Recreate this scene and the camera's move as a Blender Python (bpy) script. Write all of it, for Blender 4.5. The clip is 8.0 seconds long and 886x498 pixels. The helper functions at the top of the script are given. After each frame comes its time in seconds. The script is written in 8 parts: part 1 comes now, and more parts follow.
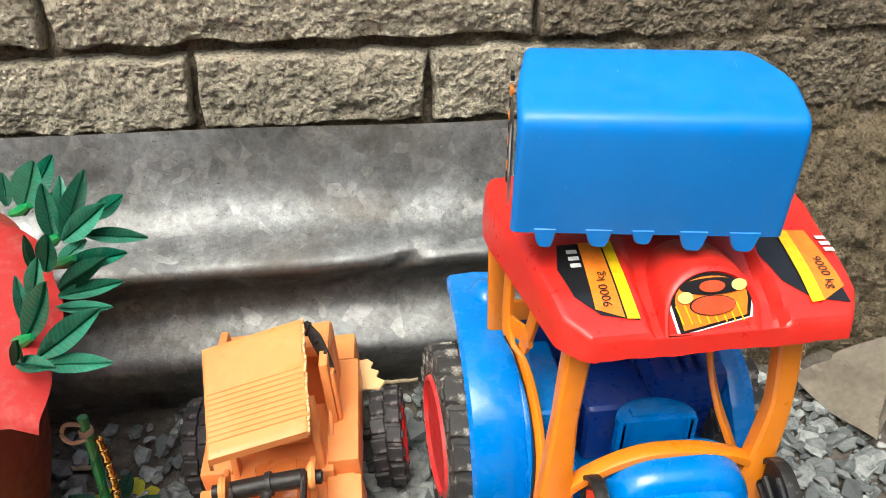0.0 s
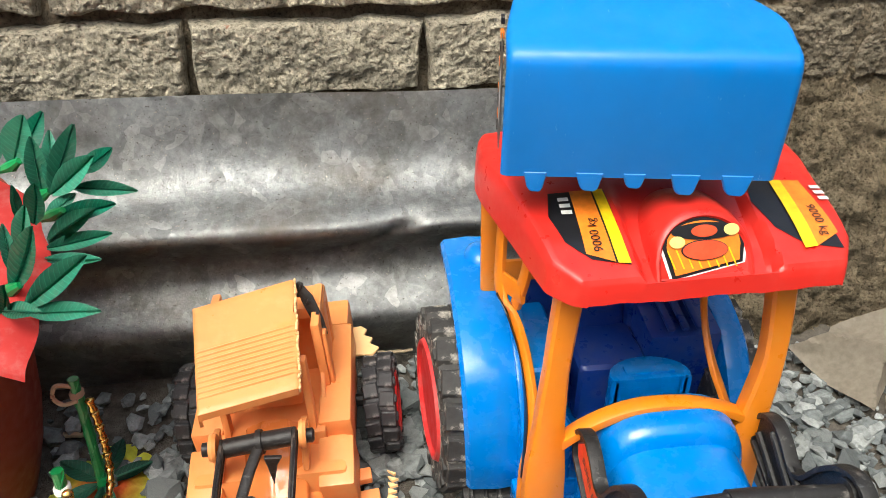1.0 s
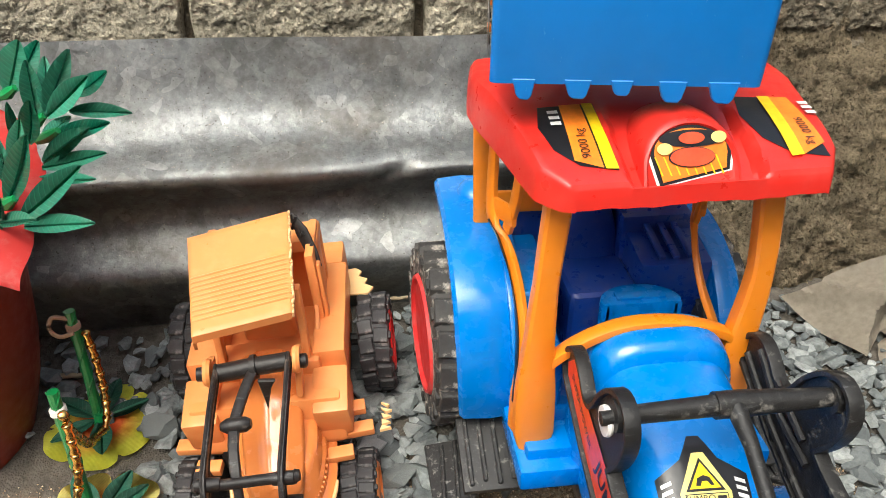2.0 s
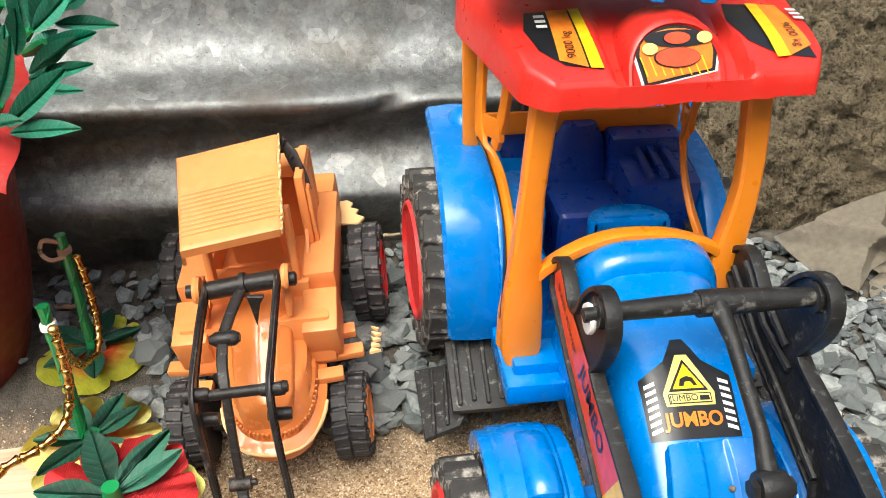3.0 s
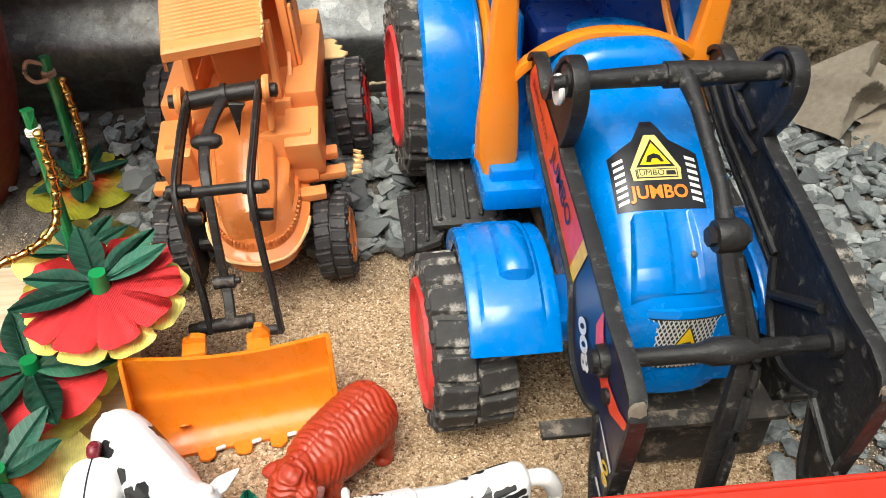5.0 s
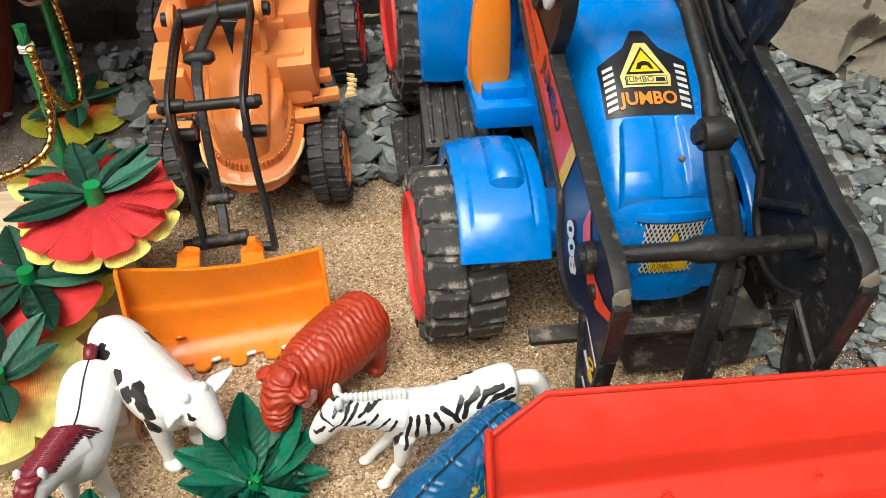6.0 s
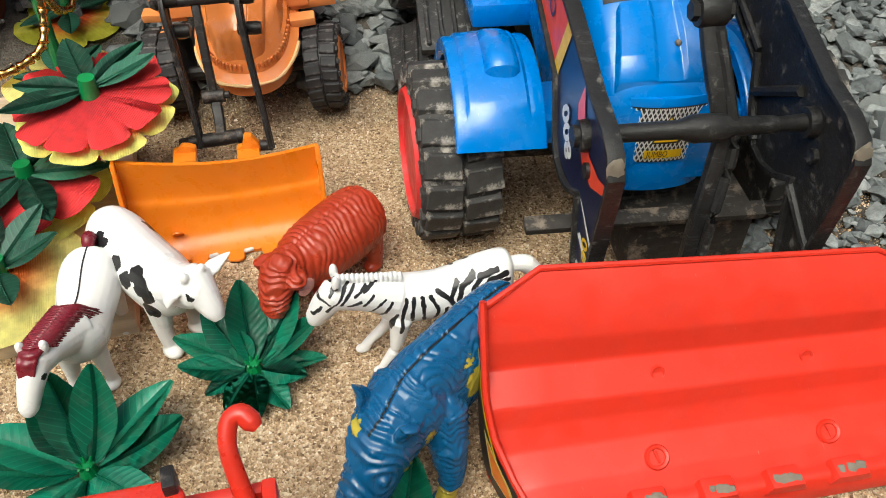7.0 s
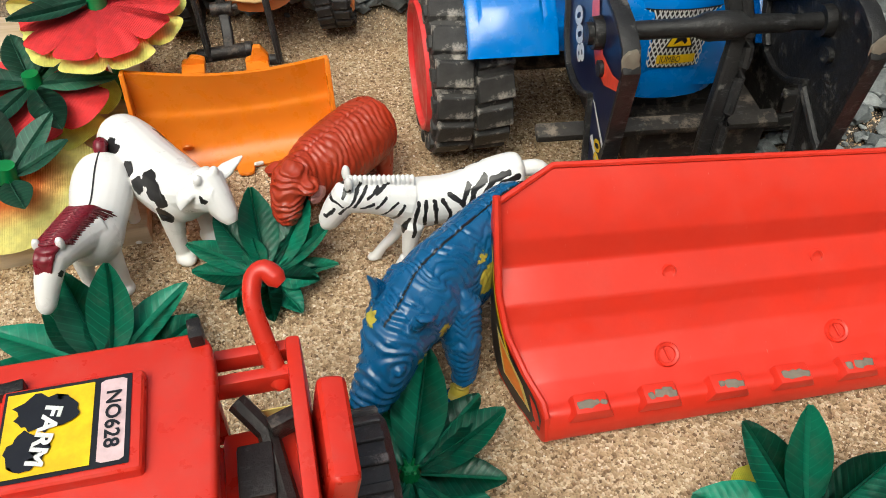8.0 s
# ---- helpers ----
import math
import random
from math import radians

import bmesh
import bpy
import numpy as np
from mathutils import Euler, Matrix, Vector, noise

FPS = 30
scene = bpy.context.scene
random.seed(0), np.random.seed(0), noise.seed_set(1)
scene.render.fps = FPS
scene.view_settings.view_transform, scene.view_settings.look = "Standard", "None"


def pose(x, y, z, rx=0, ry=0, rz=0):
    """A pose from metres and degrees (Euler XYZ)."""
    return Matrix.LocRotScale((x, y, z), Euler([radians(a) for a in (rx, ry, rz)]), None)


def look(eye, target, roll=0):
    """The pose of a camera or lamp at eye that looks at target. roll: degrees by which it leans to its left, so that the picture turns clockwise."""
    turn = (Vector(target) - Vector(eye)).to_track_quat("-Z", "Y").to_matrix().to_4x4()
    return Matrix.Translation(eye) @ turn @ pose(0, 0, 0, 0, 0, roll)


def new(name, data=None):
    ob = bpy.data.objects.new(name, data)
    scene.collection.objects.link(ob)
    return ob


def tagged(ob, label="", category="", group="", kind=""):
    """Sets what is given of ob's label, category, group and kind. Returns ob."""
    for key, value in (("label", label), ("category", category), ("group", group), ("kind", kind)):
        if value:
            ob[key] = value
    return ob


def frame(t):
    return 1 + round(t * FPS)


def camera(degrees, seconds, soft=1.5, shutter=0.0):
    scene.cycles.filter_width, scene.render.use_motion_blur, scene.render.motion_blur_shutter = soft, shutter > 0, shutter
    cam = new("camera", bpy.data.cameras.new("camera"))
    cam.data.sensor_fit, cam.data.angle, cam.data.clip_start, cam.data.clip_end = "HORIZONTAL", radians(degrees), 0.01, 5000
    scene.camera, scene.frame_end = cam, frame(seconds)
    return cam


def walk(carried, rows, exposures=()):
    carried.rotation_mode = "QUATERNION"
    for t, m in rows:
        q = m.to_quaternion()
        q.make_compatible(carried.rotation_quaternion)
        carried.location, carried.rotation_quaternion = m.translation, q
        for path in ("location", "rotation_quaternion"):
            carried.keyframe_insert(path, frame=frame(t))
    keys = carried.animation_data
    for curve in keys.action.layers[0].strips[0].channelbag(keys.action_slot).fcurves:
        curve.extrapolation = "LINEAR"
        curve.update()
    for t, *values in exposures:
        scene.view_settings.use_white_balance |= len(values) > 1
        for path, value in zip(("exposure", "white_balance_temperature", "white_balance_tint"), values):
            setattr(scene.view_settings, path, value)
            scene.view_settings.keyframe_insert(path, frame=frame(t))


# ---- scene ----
cam = camera(57.25, 8.0, soft=0.6)
ROWS = [
    (0.0, 0.0536, 0.0, 0.6833, 58.017, -0.425, -7.335),
    (0.5, 0.0528, -0.0055, 0.6706, 58.038, -0.442, -7.273),
    (1.0, 0.0596, -0.0152, 0.6514, 58.064, -0.426, -7.187),
    (1.5, 0.0619, -0.0326, 0.6295, 58.047, -0.425, -7.151),
    (3.0, 0.0704, -0.0781, 0.5671, 56.355, -0.412, -6.93),
    (3.5, 0.077, -0.0934, 0.5478, 55.483, -0.492, -6.906),
    (4.0, 0.0808, -0.1128, 0.5251, 54.386, -0.468, -6.872),
    (4.5, 0.0791, -0.1326, 0.5056, 53.087, -0.496, -6.83),
    (6.0, 0.0828, -0.1792, 0.4646, 49.649, -0.643, -6.735),
    (6.5, 0.0825, -0.1962, 0.4464, 48.143, -0.682, -6.811),
    (7.0, 0.0814, -0.2103, 0.4342, 46.435, -0.73, -6.802),
    (7.5, 0.0788, -0.2232, 0.4232, 44.996, -0.636, -6.743),
    (8.0, 0.0718, -0.2345, 0.4114, 43.472, -0.671, -6.773),
]
walk(cam, [(t, pose(x, y, z, rx, ry, rz)) for t, x, y, z, rx, ry, rz in ROWS],
     [(0.0, 0.86, 6300, 3), (1.5, 0.84, 6300, 3), (3.0, 0.90, 6300, 2), (4.5, 0.87, 6300, 2), (6.0, 0.53, 6300, 1), (6.5, 0.50, 6300, 0), (8.0, 0.24, 6250, 0)])

# ---- world, light, exposure ----
world = bpy.data.worlds.new("sky")
scene.world = world
world.use_nodes = True
SUN_EL, SUN_AZ = 62, 214
nt = world.node_tree
sky = nt.nodes.new("ShaderNodeTexSky")
sky.sky_type, sky.sun_disc = "NISHITA", False
sky.sun_elevation, sky.sun_rotation = radians(SUN_EL), radians(SUN_AZ)
sky.air_density, sky.dust_density, sky.ozone_density = 1.0, 7.0, 0.6
nt.links.new(sky.outputs[0], nt.nodes["Background"].inputs[0])
nt.nodes["Background"].inputs[1].default_value = 0.15
sun = new("sun", bpy.data.lights.new("sun", "SUN"))
sun.data.energy, sun.data.angle, sun.data.color = 1.4, radians(40), (1.0, 0.975, 0.94)
sun.matrix_basis = look((math.sin(radians(SUN_AZ)) * 3, math.cos(radians(SUN_AZ)) * 3, 3 * math.tan(radians(SUN_EL))), (0, 0, 0))


# ---- materials ----
def shader(name):
    m = bpy.data.materials.new(name)
    m.use_nodes = True
    t = m.node_tree
    return m, t, t.nodes["Principled BSDF"]


def node(t, kind, **sockets):
    n = t.nodes.new(kind)
    for key, value in sockets.items():
        n.inputs[key.replace("_", " ")].default_value = value
    return n


def noise_tex(t, scale, detail=4.0, rough=0.55, vec=None):
    n = t.nodes.new("ShaderNodeTexNoise")
    n.inputs["Scale"].default_value, n.inputs["Detail"].default_value, n.inputs["Roughness"].default_value = scale, detail, rough
    if vec is not None:
        t.links.new(vec, n.inputs["Vector"])
    return n.outputs["Fac"]


def ramp(t, fac, stops):
    r = t.nodes.new("ShaderNodeValToRGB")
    while len(r.color_ramp.elements) < len(stops):
        r.color_ramp.elements.new(0.5)
    for e, (p, c) in zip(r.color_ramp.elements, stops):
        e.position, e.color = p, (*c, 1) if len(c) == 3 else c
    t.links.new(fac, r.inputs[0])
    return r.outputs[0]


def grey(v):
    return (v, v, v)


def mix(t, fac, a, b, blend="MIX"):
    n = t.nodes.new("ShaderNodeMix")
    n.data_type, n.blend_type = "RGBA", blend
    for socket, value in ((n.inputs[0], fac), (n.inputs[6], a), (n.inputs[7], b)):
        if isinstance(value, (int, float)):
            socket.default_value = value
        elif isinstance(value, tuple):
            socket.default_value = (*value, 1)
        else:
            t.links.new(value, socket)
    return n.outputs[2]


def bump(t, b, height, strength, distance):
    n = t.nodes.new("ShaderNodeBump")
    n.inputs["Strength"].default_value, n.inputs["Distance"].default_value = strength, distance
    t.links.new(height, n.inputs["Height"])
    t.links.new(n.outputs[0], b.inputs["Normal"])


def coords(t):
    return t.nodes.new("ShaderNodeTexCoord").outputs["Object"]


def plastic(name, col, rough=0.32, dust=0.25, dust_col=(0.42, 0.36, 0.28), wear=0.0, wear_col=(0.8, 0.8, 0.78), sheen=0.0, coat=0.0):
    """Moulded plastic: slight tone drift, a film of dust in patches, fine scuffs and an uneven gloss."""
    m, t, b = shader(name)
    v = coords(t)
    tone = ramp(t, noise_tex(t, 22, 3, 0.5, v), [(0.3, tuple(c * 0.94 for c in col)), (0.7, tuple(min(c * 1.04, 1) for c in col))])
    film = ramp(t, noise_tex(t, 55, 8, 0.65, v), [(0.5, grey(0.0)), (0.78, grey(dust))])
    c = mix(t, film, tone, dust_col)
    if wear:
        stretch = node(t, "ShaderNodeMapping", Scale=(420, 60, 90))
        t.links.new(v, stretch.inputs["Vector"])
        scuff = ramp(t, noise_tex(t, 1.0, 5, 0.7, stretch.outputs[0]), [(0.68, grey(0.0)), (0.76, grey(wear))])
        c = mix(t, scuff, c, wear_col)
    t.links.new(c, b.inputs["Base Color"])
    gloss = ramp(t, noise_tex(t, 80, 6, 0.6, v), [(0.3, grey(max(rough - 0.09, 0.05))), (0.75, grey(min(rough + 0.22, 1)))])
    t.links.new(gloss, b.inputs["Roughness"])
    bump(t, b, noise_tex(t, 160, 5, 0.6, v), 0.12, 0.0006)
    b.inputs["Subsurface Weight"].default_value = sheen
    b.inputs["Subsurface Radius"].default_value = (0.004, 0.002, 0.001)
    b.inputs["Coat Weight"].default_value = coat
    return m


def plain(name, col, rough=0.5, metal=0.0):
    m, t, b = shader(name)
    v = coords(t)
    tone = ramp(t, noise_tex(t, 140, 4, 0.6, v), [(0.3, tuple(c * 0.8 for c in col)), (0.75, tuple(min(c * 1.12, 1) for c in col))])
    t.links.new(tone, b.inputs["Base Color"])
    b.inputs["Roughness"].default_value, b.inputs["Metallic"].default_value = rough, metal
    bump(t, b, noise_tex(t, 500, 3, 0.6, v), 0.15, 0.0004)
    return m


def muddy(name, col, mud_col, amount, rough=0.6, scale=45):
    """Black rubber or plastic with dried mud in ragged patches."""
    m, t, b = shader(name)
    v = coords(t)
    patch = ramp(t, noise_tex(t, scale, 9, 0.68, v), [(0.61 - amount * 0.3, grey(0.0)), (0.70 - amount * 0.24, grey(0.85))])
    film = ramp(t, noise_tex(t, 9, 5, 0.6, v), [(0.3, grey(0.02)), (0.75, grey(0.32 * amount + 0.06))])
    base = mix(t, film, ramp(t, noise_tex(t, 200, 3, 0.5, v), [(0.3, tuple(c * 0.6 for c in col)), (0.8, tuple(c * 1.7 for c in col))]), mud_col)
    scratch = node(t, "ShaderNodeMapping", Scale=(60, 130, 320))
    t.links.new(v, scratch.inputs["Vector"])
    rub = ramp(t, noise_tex(t, 1.0, 6, 0.75, scratch.outputs[0]), [(0.58, grey(0.0)), (0.71, grey(0.5))])
    base = mix(t, rub, base, (0.16, 0.16, 0.165))
    t.links.new(mix(t, patch, base, mud_col), b.inputs["Base Color"])
    t.links.new(ramp(t, patch, [(0.0, grey(rough)), (0.9, grey(0.95))]), b.inputs["Roughness"])
    bump(t, b, noise_tex(t, 260, 6, 0.7, v), 0.5, 0.0012)
    b.inputs["Specular IOR Level"].default_value = 0.32
    return m


BLUE = plastic("blue_plastic", (0.002, 0.180, 0.60), 0.20, 0.04, (0.25, 0.42, 0.6), 0.35, (0.45, 0.62, 0.8), coat=0.3)
SKY_BLUE = plastic("bright_blue_plastic", (0.0005, 0.175, 0.58), 0.40, 0.03, (0.30, 0.52, 0.75), 0.45, (0.5, 0.7, 0.88))
NAVY = plastic("deep_blue_plastic", (0.008, 0.045, 0.28), 0.3, 0.12)
RED = plastic("red_plastic", (0.62, 0.022, 0.015), 0.33, 0.07, (0.62, 0.25, 0.2), 0.3, (0.75, 0.35, 0.28))
SCOOP_RED = plastic("scoop_red_plastic", (0.63, 0.028, 0.012), 0.40, 0.05, (0.7, 0.25, 0.18), 0.35, (0.8, 0.42, 0.34))
RIM_RED = plastic("rim_red_plastic", (0.62, 0.03, 0.03), 0.4, 0.25, (0.55, 0.4, 0.35))
ORANGE = plastic("orange_plastic", (0.82, 0.24, 0.01), 0.34, 0.14, (0.75, 0.42, 0.12))
AMBER_GLOSS = plastic("glossy_loader_plastic", (0.76, 0.24, 0.060), 0.16, 0.1, (0.7, 0.42, 0.18), coat=0.5)
AMBER = plastic("loader_orange_plastic", (0.78, 0.28, 0.082), 0.36, 0.3, (0.7, 0.42, 0.18), sheen=0.05)
AMBER_EDGE = plastic("broken_edge_plastic", (0.85, 0.55, 0.25), 0.6, 0.2)
BUCKET_ORANGE = plastic("bucket_orange_plastic", (0.74, 0.20, 0.010), 0.26, 0.12, (0.7, 0.4, 0.1), sheen=0.05)
BLACK = muddy("black_plastic", (0.0085, 0.0085, 0.009), (0.15, 0.14, 0.125), 0.09, 0.42, 80)
LOADER_BLACK = muddy("loader_black_plastic", (0.012, 0.011, 0.011), (0.14, 0.11, 0.09), 0.1, 0.36, 50)
RUBBER = muddy("muddy_rubber", (0.013, 0.013, 0.014), (0.42, 0.385, 0.33), 0.26, 0.62, 55)
CLEAN_RUBBER = muddy("dusty_rubber", (0.014, 0.014, 0.016), (0.2, 0.18, 0.17), 0.2, 0.5, 60)
CHASSIS = muddy("dusty_chassis", (0.012, 0.012, 0.012), (0.22, 0.18, 0.14), 0.3, 0.7, 60)
WHITE_PL = plain("white_plastic", (0.75, 0.73, 0.7), 0.45)
PAPER_BLACK = plain("sticker_black", (0.012, 0.012, 0.014), 0.28)
PAPER_NAVY = plain("sticker_navy", (0.012, 0.016, 0.05), 0.28)
PAPER_WHITE = plain("sticker_white", (0.75, 0.75, 0.72), 0.3)
PAPER_ORANGE = plain("sticker_orange", (0.85, 0.22, 0.02), 0.3)
PAPER_RED = plain("sticker_red", (0.78, 0.07, 0.03), 0.3)
PAPER_YELLOW = plain("sticker_yellow", (0.85, 0.55, 0.01), 0.3)
PAPER_GOLD = plain("sticker_pale_yellow", (0.75, 0.62, 0.2), 0.3)
PAPER_PINK = plain("sticker_pink", (0.7, 0.5, 0.5), 0.3)
LENS_RED = plain("printed_lamp_red", (0.6, 0.08, 0.03), 0.25)
STEP_BLACK = muddy("scratched_step_plastic", (0.011, 0.011, 0.012), (0.24, 0.23, 0.21), 0.16, 0.5, 150)
MUD = plain("dried_mud", (0.20, 0.175, 0.135), 0.95)


# ---- mesh tools ----
def joined(bm, other, m=None):
    """Adds the mesh of another bmesh to bm."""
    if m is not None:
        bmesh.ops.transform(other, matrix=m, verts=other.verts)
    me = bpy.data.meshes.new("scratch")
    other.to_mesh(me)
    other.free()
    bm.from_mesh(me)
    bpy.data.meshes.remove(me)
    return bm


def box(bm, c, s, rot=(0, 0, 0), bevel=0.0, seg=2, taper=None):
    """A block about c; taper scales its top in x and y."""
    o = bmesh.new()
    bmesh.ops.create_cube(o, size=1)
    for v in o.verts:
        if taper and v.co.z > 0:
            v.co.x *= taper[0]
            v.co.y *= taper[1]
        v.co.x, v.co.y, v.co.z = v.co.x * s[0], v.co.y * s[1], v.co.z * s[2]
    if bevel:
        bmesh.ops.bevel(o, geom=o.edges[:], offset=bevel, segments=seg, affect="EDGES", profile=0.6)
    return joined(bm, o, pose(*c, *rot))


def ring_frame(d, hint=Vector((0, 0, 1))):
    d = d.normalized()
    if abs(d.dot(hint)) > 0.96:
        hint = Vector((0, 1, 0))
    a = d.cross(hint).normalized()
    return a, a.cross(d).normalized()


def tube(bm, pts, radii, seg=10, flat=1.0, cap=True):
    """A rod along pts; radii: one number or one a point; flat squeezes it along its second axis."""
    pts = [Vector(p) for p in pts]
    radii = [radii] * len(pts) if isinstance(radii, (int, float)) else radii
    rings = []
    for i, p in enumerate(pts):
        d = pts[min(i + 1, len(pts) - 1)] - pts[max(i - 1, 0)]
        a, b = ring_frame(d)
        rings.append([bm.verts.new(p + radii[i] * (math.cos(2 * math.pi * k / seg) * a + flat * math.sin(2 * math.pi * k / seg) * b)) for k in range(seg)])
    skin(bm, rings, cap)
    return bm


def skin(bm, rings, cap=True):
    for r, s in zip(rings, rings[1:]):
        n = len(r)
        for k in range(n):
            bm.faces.new((r[k], r[(k + 1) % n], s[(k + 1) % n], s[k]))
    if cap:
        bm.faces.new(rings[0][::-1])
        bm.faces.new(rings[-1])


def loft(bm, rings, cap=True):
    skin(bm, [[bm.verts.new(Vector(p)) for p in r] for r in rings], cap)
    return bm


def prism(bm, outline, x0, x1, bevel=0.0, axis="x", seg=2):
    """A plate: an outline of (a, b) between x0 and x1 along an axis."""
    o = bmesh.new()
    place = {"x": lambda d, a, b: (d, a, b), "y": lambda d, a, b: (a, d, b), "z": lambda d, a, b: (a, b, d)}[axis]
    low = [o.verts.new(place(x0, a, b)) for a, b in outline]
    high = [o.verts.new(place(x1, a, b)) for a, b in outline]
    n = len(low)
    for k in range(n):
        o.faces.new((low[k], low[(k + 1) % n], high[(k + 1) % n], high[k]))
    o.faces.new(low[::-1])
    o.faces.new(high)
    bmesh.ops.recalc_face_normals(o, faces=o.faces[:])
    if bevel:
        bmesh.ops.bevel(o, geom=[e for e in o.edges], offset=bevel, segments=seg, affect="EDGES", profile=0.6)
    return joined(bm, o)


def lathe(bm, profile, m, seg=40):
    """Turns a profile of (radius, along) about the x axis, then places it by m."""
    o = bmesh.new()
    rings = [[o.verts.new((x, r * math.cos(2 * math.pi * k / seg), r * math.sin(2 * math.pi * k / seg))) for k in range(seg)] for r, x in profile]
    skin(o, rings, True)
    bmesh.ops.recalc_face_normals(o, faces=o.faces[:])
    return joined(bm, o, m)


def smooth_line(pts, n=8, closed=False):
    """Catmull-Rom through pts, n steps a span."""
    p = [np.array(q, float) for q in pts]
    count = len(p) if closed else len(p) - 1
    out = []
    for i in range(count):
        q = [p[(i + k) % len(p)] if closed else p[min(max(i + k, 0), len(p) - 1)] for k in (-1, 0, 1, 2)]
        for s in range(n):
            u = s / n
            out.append(0.5 * (2 * q[1] + (q[2] - q[0]) * u + (2 * q[0] - 5 * q[1] + 4 * q[2] - q[3]) * u**2 + (3 * q[1] - q[0] - 3 * q[2] + q[3]) * u**3))
    if not closed:
        out.append(p[-1])
    return [tuple(float(c) for c in q) for q in out]


def thing(name, at, label, category, group="", kind=""):
    """An Empty at the base of a thing."""
    return tagged(place_at(new(name), at), label, category, group, kind)


def place_at(ob, at):
    ob.matrix_basis = at if isinstance(at, Matrix) else pose(*at)
    return ob


def part(name, bm, material, parent=None, label="", angle=35, fix=True):
    """Links a bmesh, in world metres, as one mesh object under a thing or a part."""
    if fix:
        bmesh.ops.recalc_face_normals(bm, faces=bm.faces[:])
    base, o = Vector((0, 0, 0)), parent
    while o is not None:
        base, o = base + o.matrix_basis.translation, o.parent
    bmesh.ops.translate(bm, vec=-base, verts=bm.verts)
    me = bpy.data.meshes.new(name)
    bm.to_mesh(me)
    bm.free()
    for p in me.polygons:
        p.use_smooth = True
    me.set_sharp_from_angle(angle=radians(angle))
    for mt in material if isinstance(material, (list, tuple)) else [material]:
        me.materials.append(mt)
    ob = new(name, me)
    if parent is not None:
        ob.parent = parent
    return tagged(ob, label)


def letters(text, size, bold=0.0, squeeze=1.0):
    """The faces of a word in the built-in font, about its middle, as a bmesh in the plane z = 0."""
    cu = bpy.data.curves.new("word", "FONT")
    cu.body, cu.size, cu.align_x, cu.align_y, cu.offset, cu.resolution_u = text, size, "CENTER", "CENTER", bold, 3
    ob = new("word", cu)
    dg = bpy.context.evaluated_depsgraph_get()
    me = bpy.data.meshes.new_from_object(ob.evaluated_get(dg))
    bpy.data.objects.remove(ob)
    bm = bmesh.new()
    bm.from_mesh(me)
    bpy.data.meshes.remove(me)
    for v in bm.verts:
        v.co.x *= squeeze
    return bm


def flat(outline):
    bm = bmesh.new()
    bm.faces.new([bm.verts.new((a, b, 0)) for a, b in outline])
    return bm


def frame_of(o, right, up):
    """The pose of a sticker's plane: its middle, its right and its up."""
    r = Vector(right).normalized()
    n = r.cross(Vector(up)).normalized()
    u = n.cross(r)
    return Matrix(((r.x, u.x, n.x, o[0]), (r.y, u.y, n.y, o[1]), (r.z, u.z, n.z, o[2]), (0, 0, 0, 1)))


def stick(name, bm, m, lift, material, parent, label="", onto=None):
    """A printed film on a surface: lies in the plane of m, or is laid onto the given parts."""
    bmesh.ops.triangulate(bm, faces=bm.faces[:])
    if onto:
        for _ in range(4):
            long = [e for e in bm.edges if e.calc_length() > 0.006]
            if not long:
                break
            bmesh.ops.subdivide_edges(bm, edges=long, cuts=1)
            bmesh.ops.triangulate(bm, faces=bm.faces[:])
    bmesh.ops.transform(bm, matrix=m, verts=bm.verts)
    n = m.to_3x3().col[2]
    if onto:
        for v in bm.verts:
            best = None
            for ob, base in onto:
                hit, p, q, _ = ob.ray_cast(v.co - base + n * 0.03, -n, distance=0.08)
                if hit and (best is None or (p + base - v.co).dot(n) > (best - v.co).dot(n)):
                    best = p + base
            if best is not None:
                v.co = best
    for v in bm.verts:
        v.co += n * lift
    return part(name, bm, material, parent, label, fix=False)


def organic(bm, voxel, rounds=6):
    """Melts overlapping solids into one skin."""
    me = bpy.data.meshes.new("body")
    bm.to_mesh(me)
    bm.free()
    ob = new("body", me)
    r = ob.modifiers.new("melt", "REMESH")
    r.mode, r.voxel_size = "VOXEL", voxel
    s = ob.modifiers.new("soft", "SMOOTH")
    s.factor, s.iterations = 0.5, rounds
    out = bpy.data.meshes.new_from_object(ob.evaluated_get(bpy.context.evaluated_depsgraph_get()))
    bpy.data.objects.remove(ob)
    bm = bmesh.new()
    bm.from_mesh(out)
    bpy.data.meshes.remove(out)
    return bm


# ---- ground, wall and sheet ----
def sstep(a, b, x):
    u = min(max((x - a) / (b - a), 0.0), 1.0)
    return u * u * (3 - 2 * u)


def gz(x, y):
    """Height of the ground: flat sand in front, a low bank of rubble along the wall."""
    bank = 0.045 * sstep(0.41, 0.55, y) * (1 - sstep(0.20, 0.42, x))
    side = 0.012 * sstep(0.38, 0.50, x)
    swell = 0.003 * noise.noise(Vector((x * 9, y * 9, 1.7))) + 0.0016 * noise.noise(Vector((x * 30, y * 30, 5.1)))
    near = sstep(1.4, 0.9, abs(x)) * sstep(1.6, 1.0, abs(y))
    return (bank + side + swell) * near


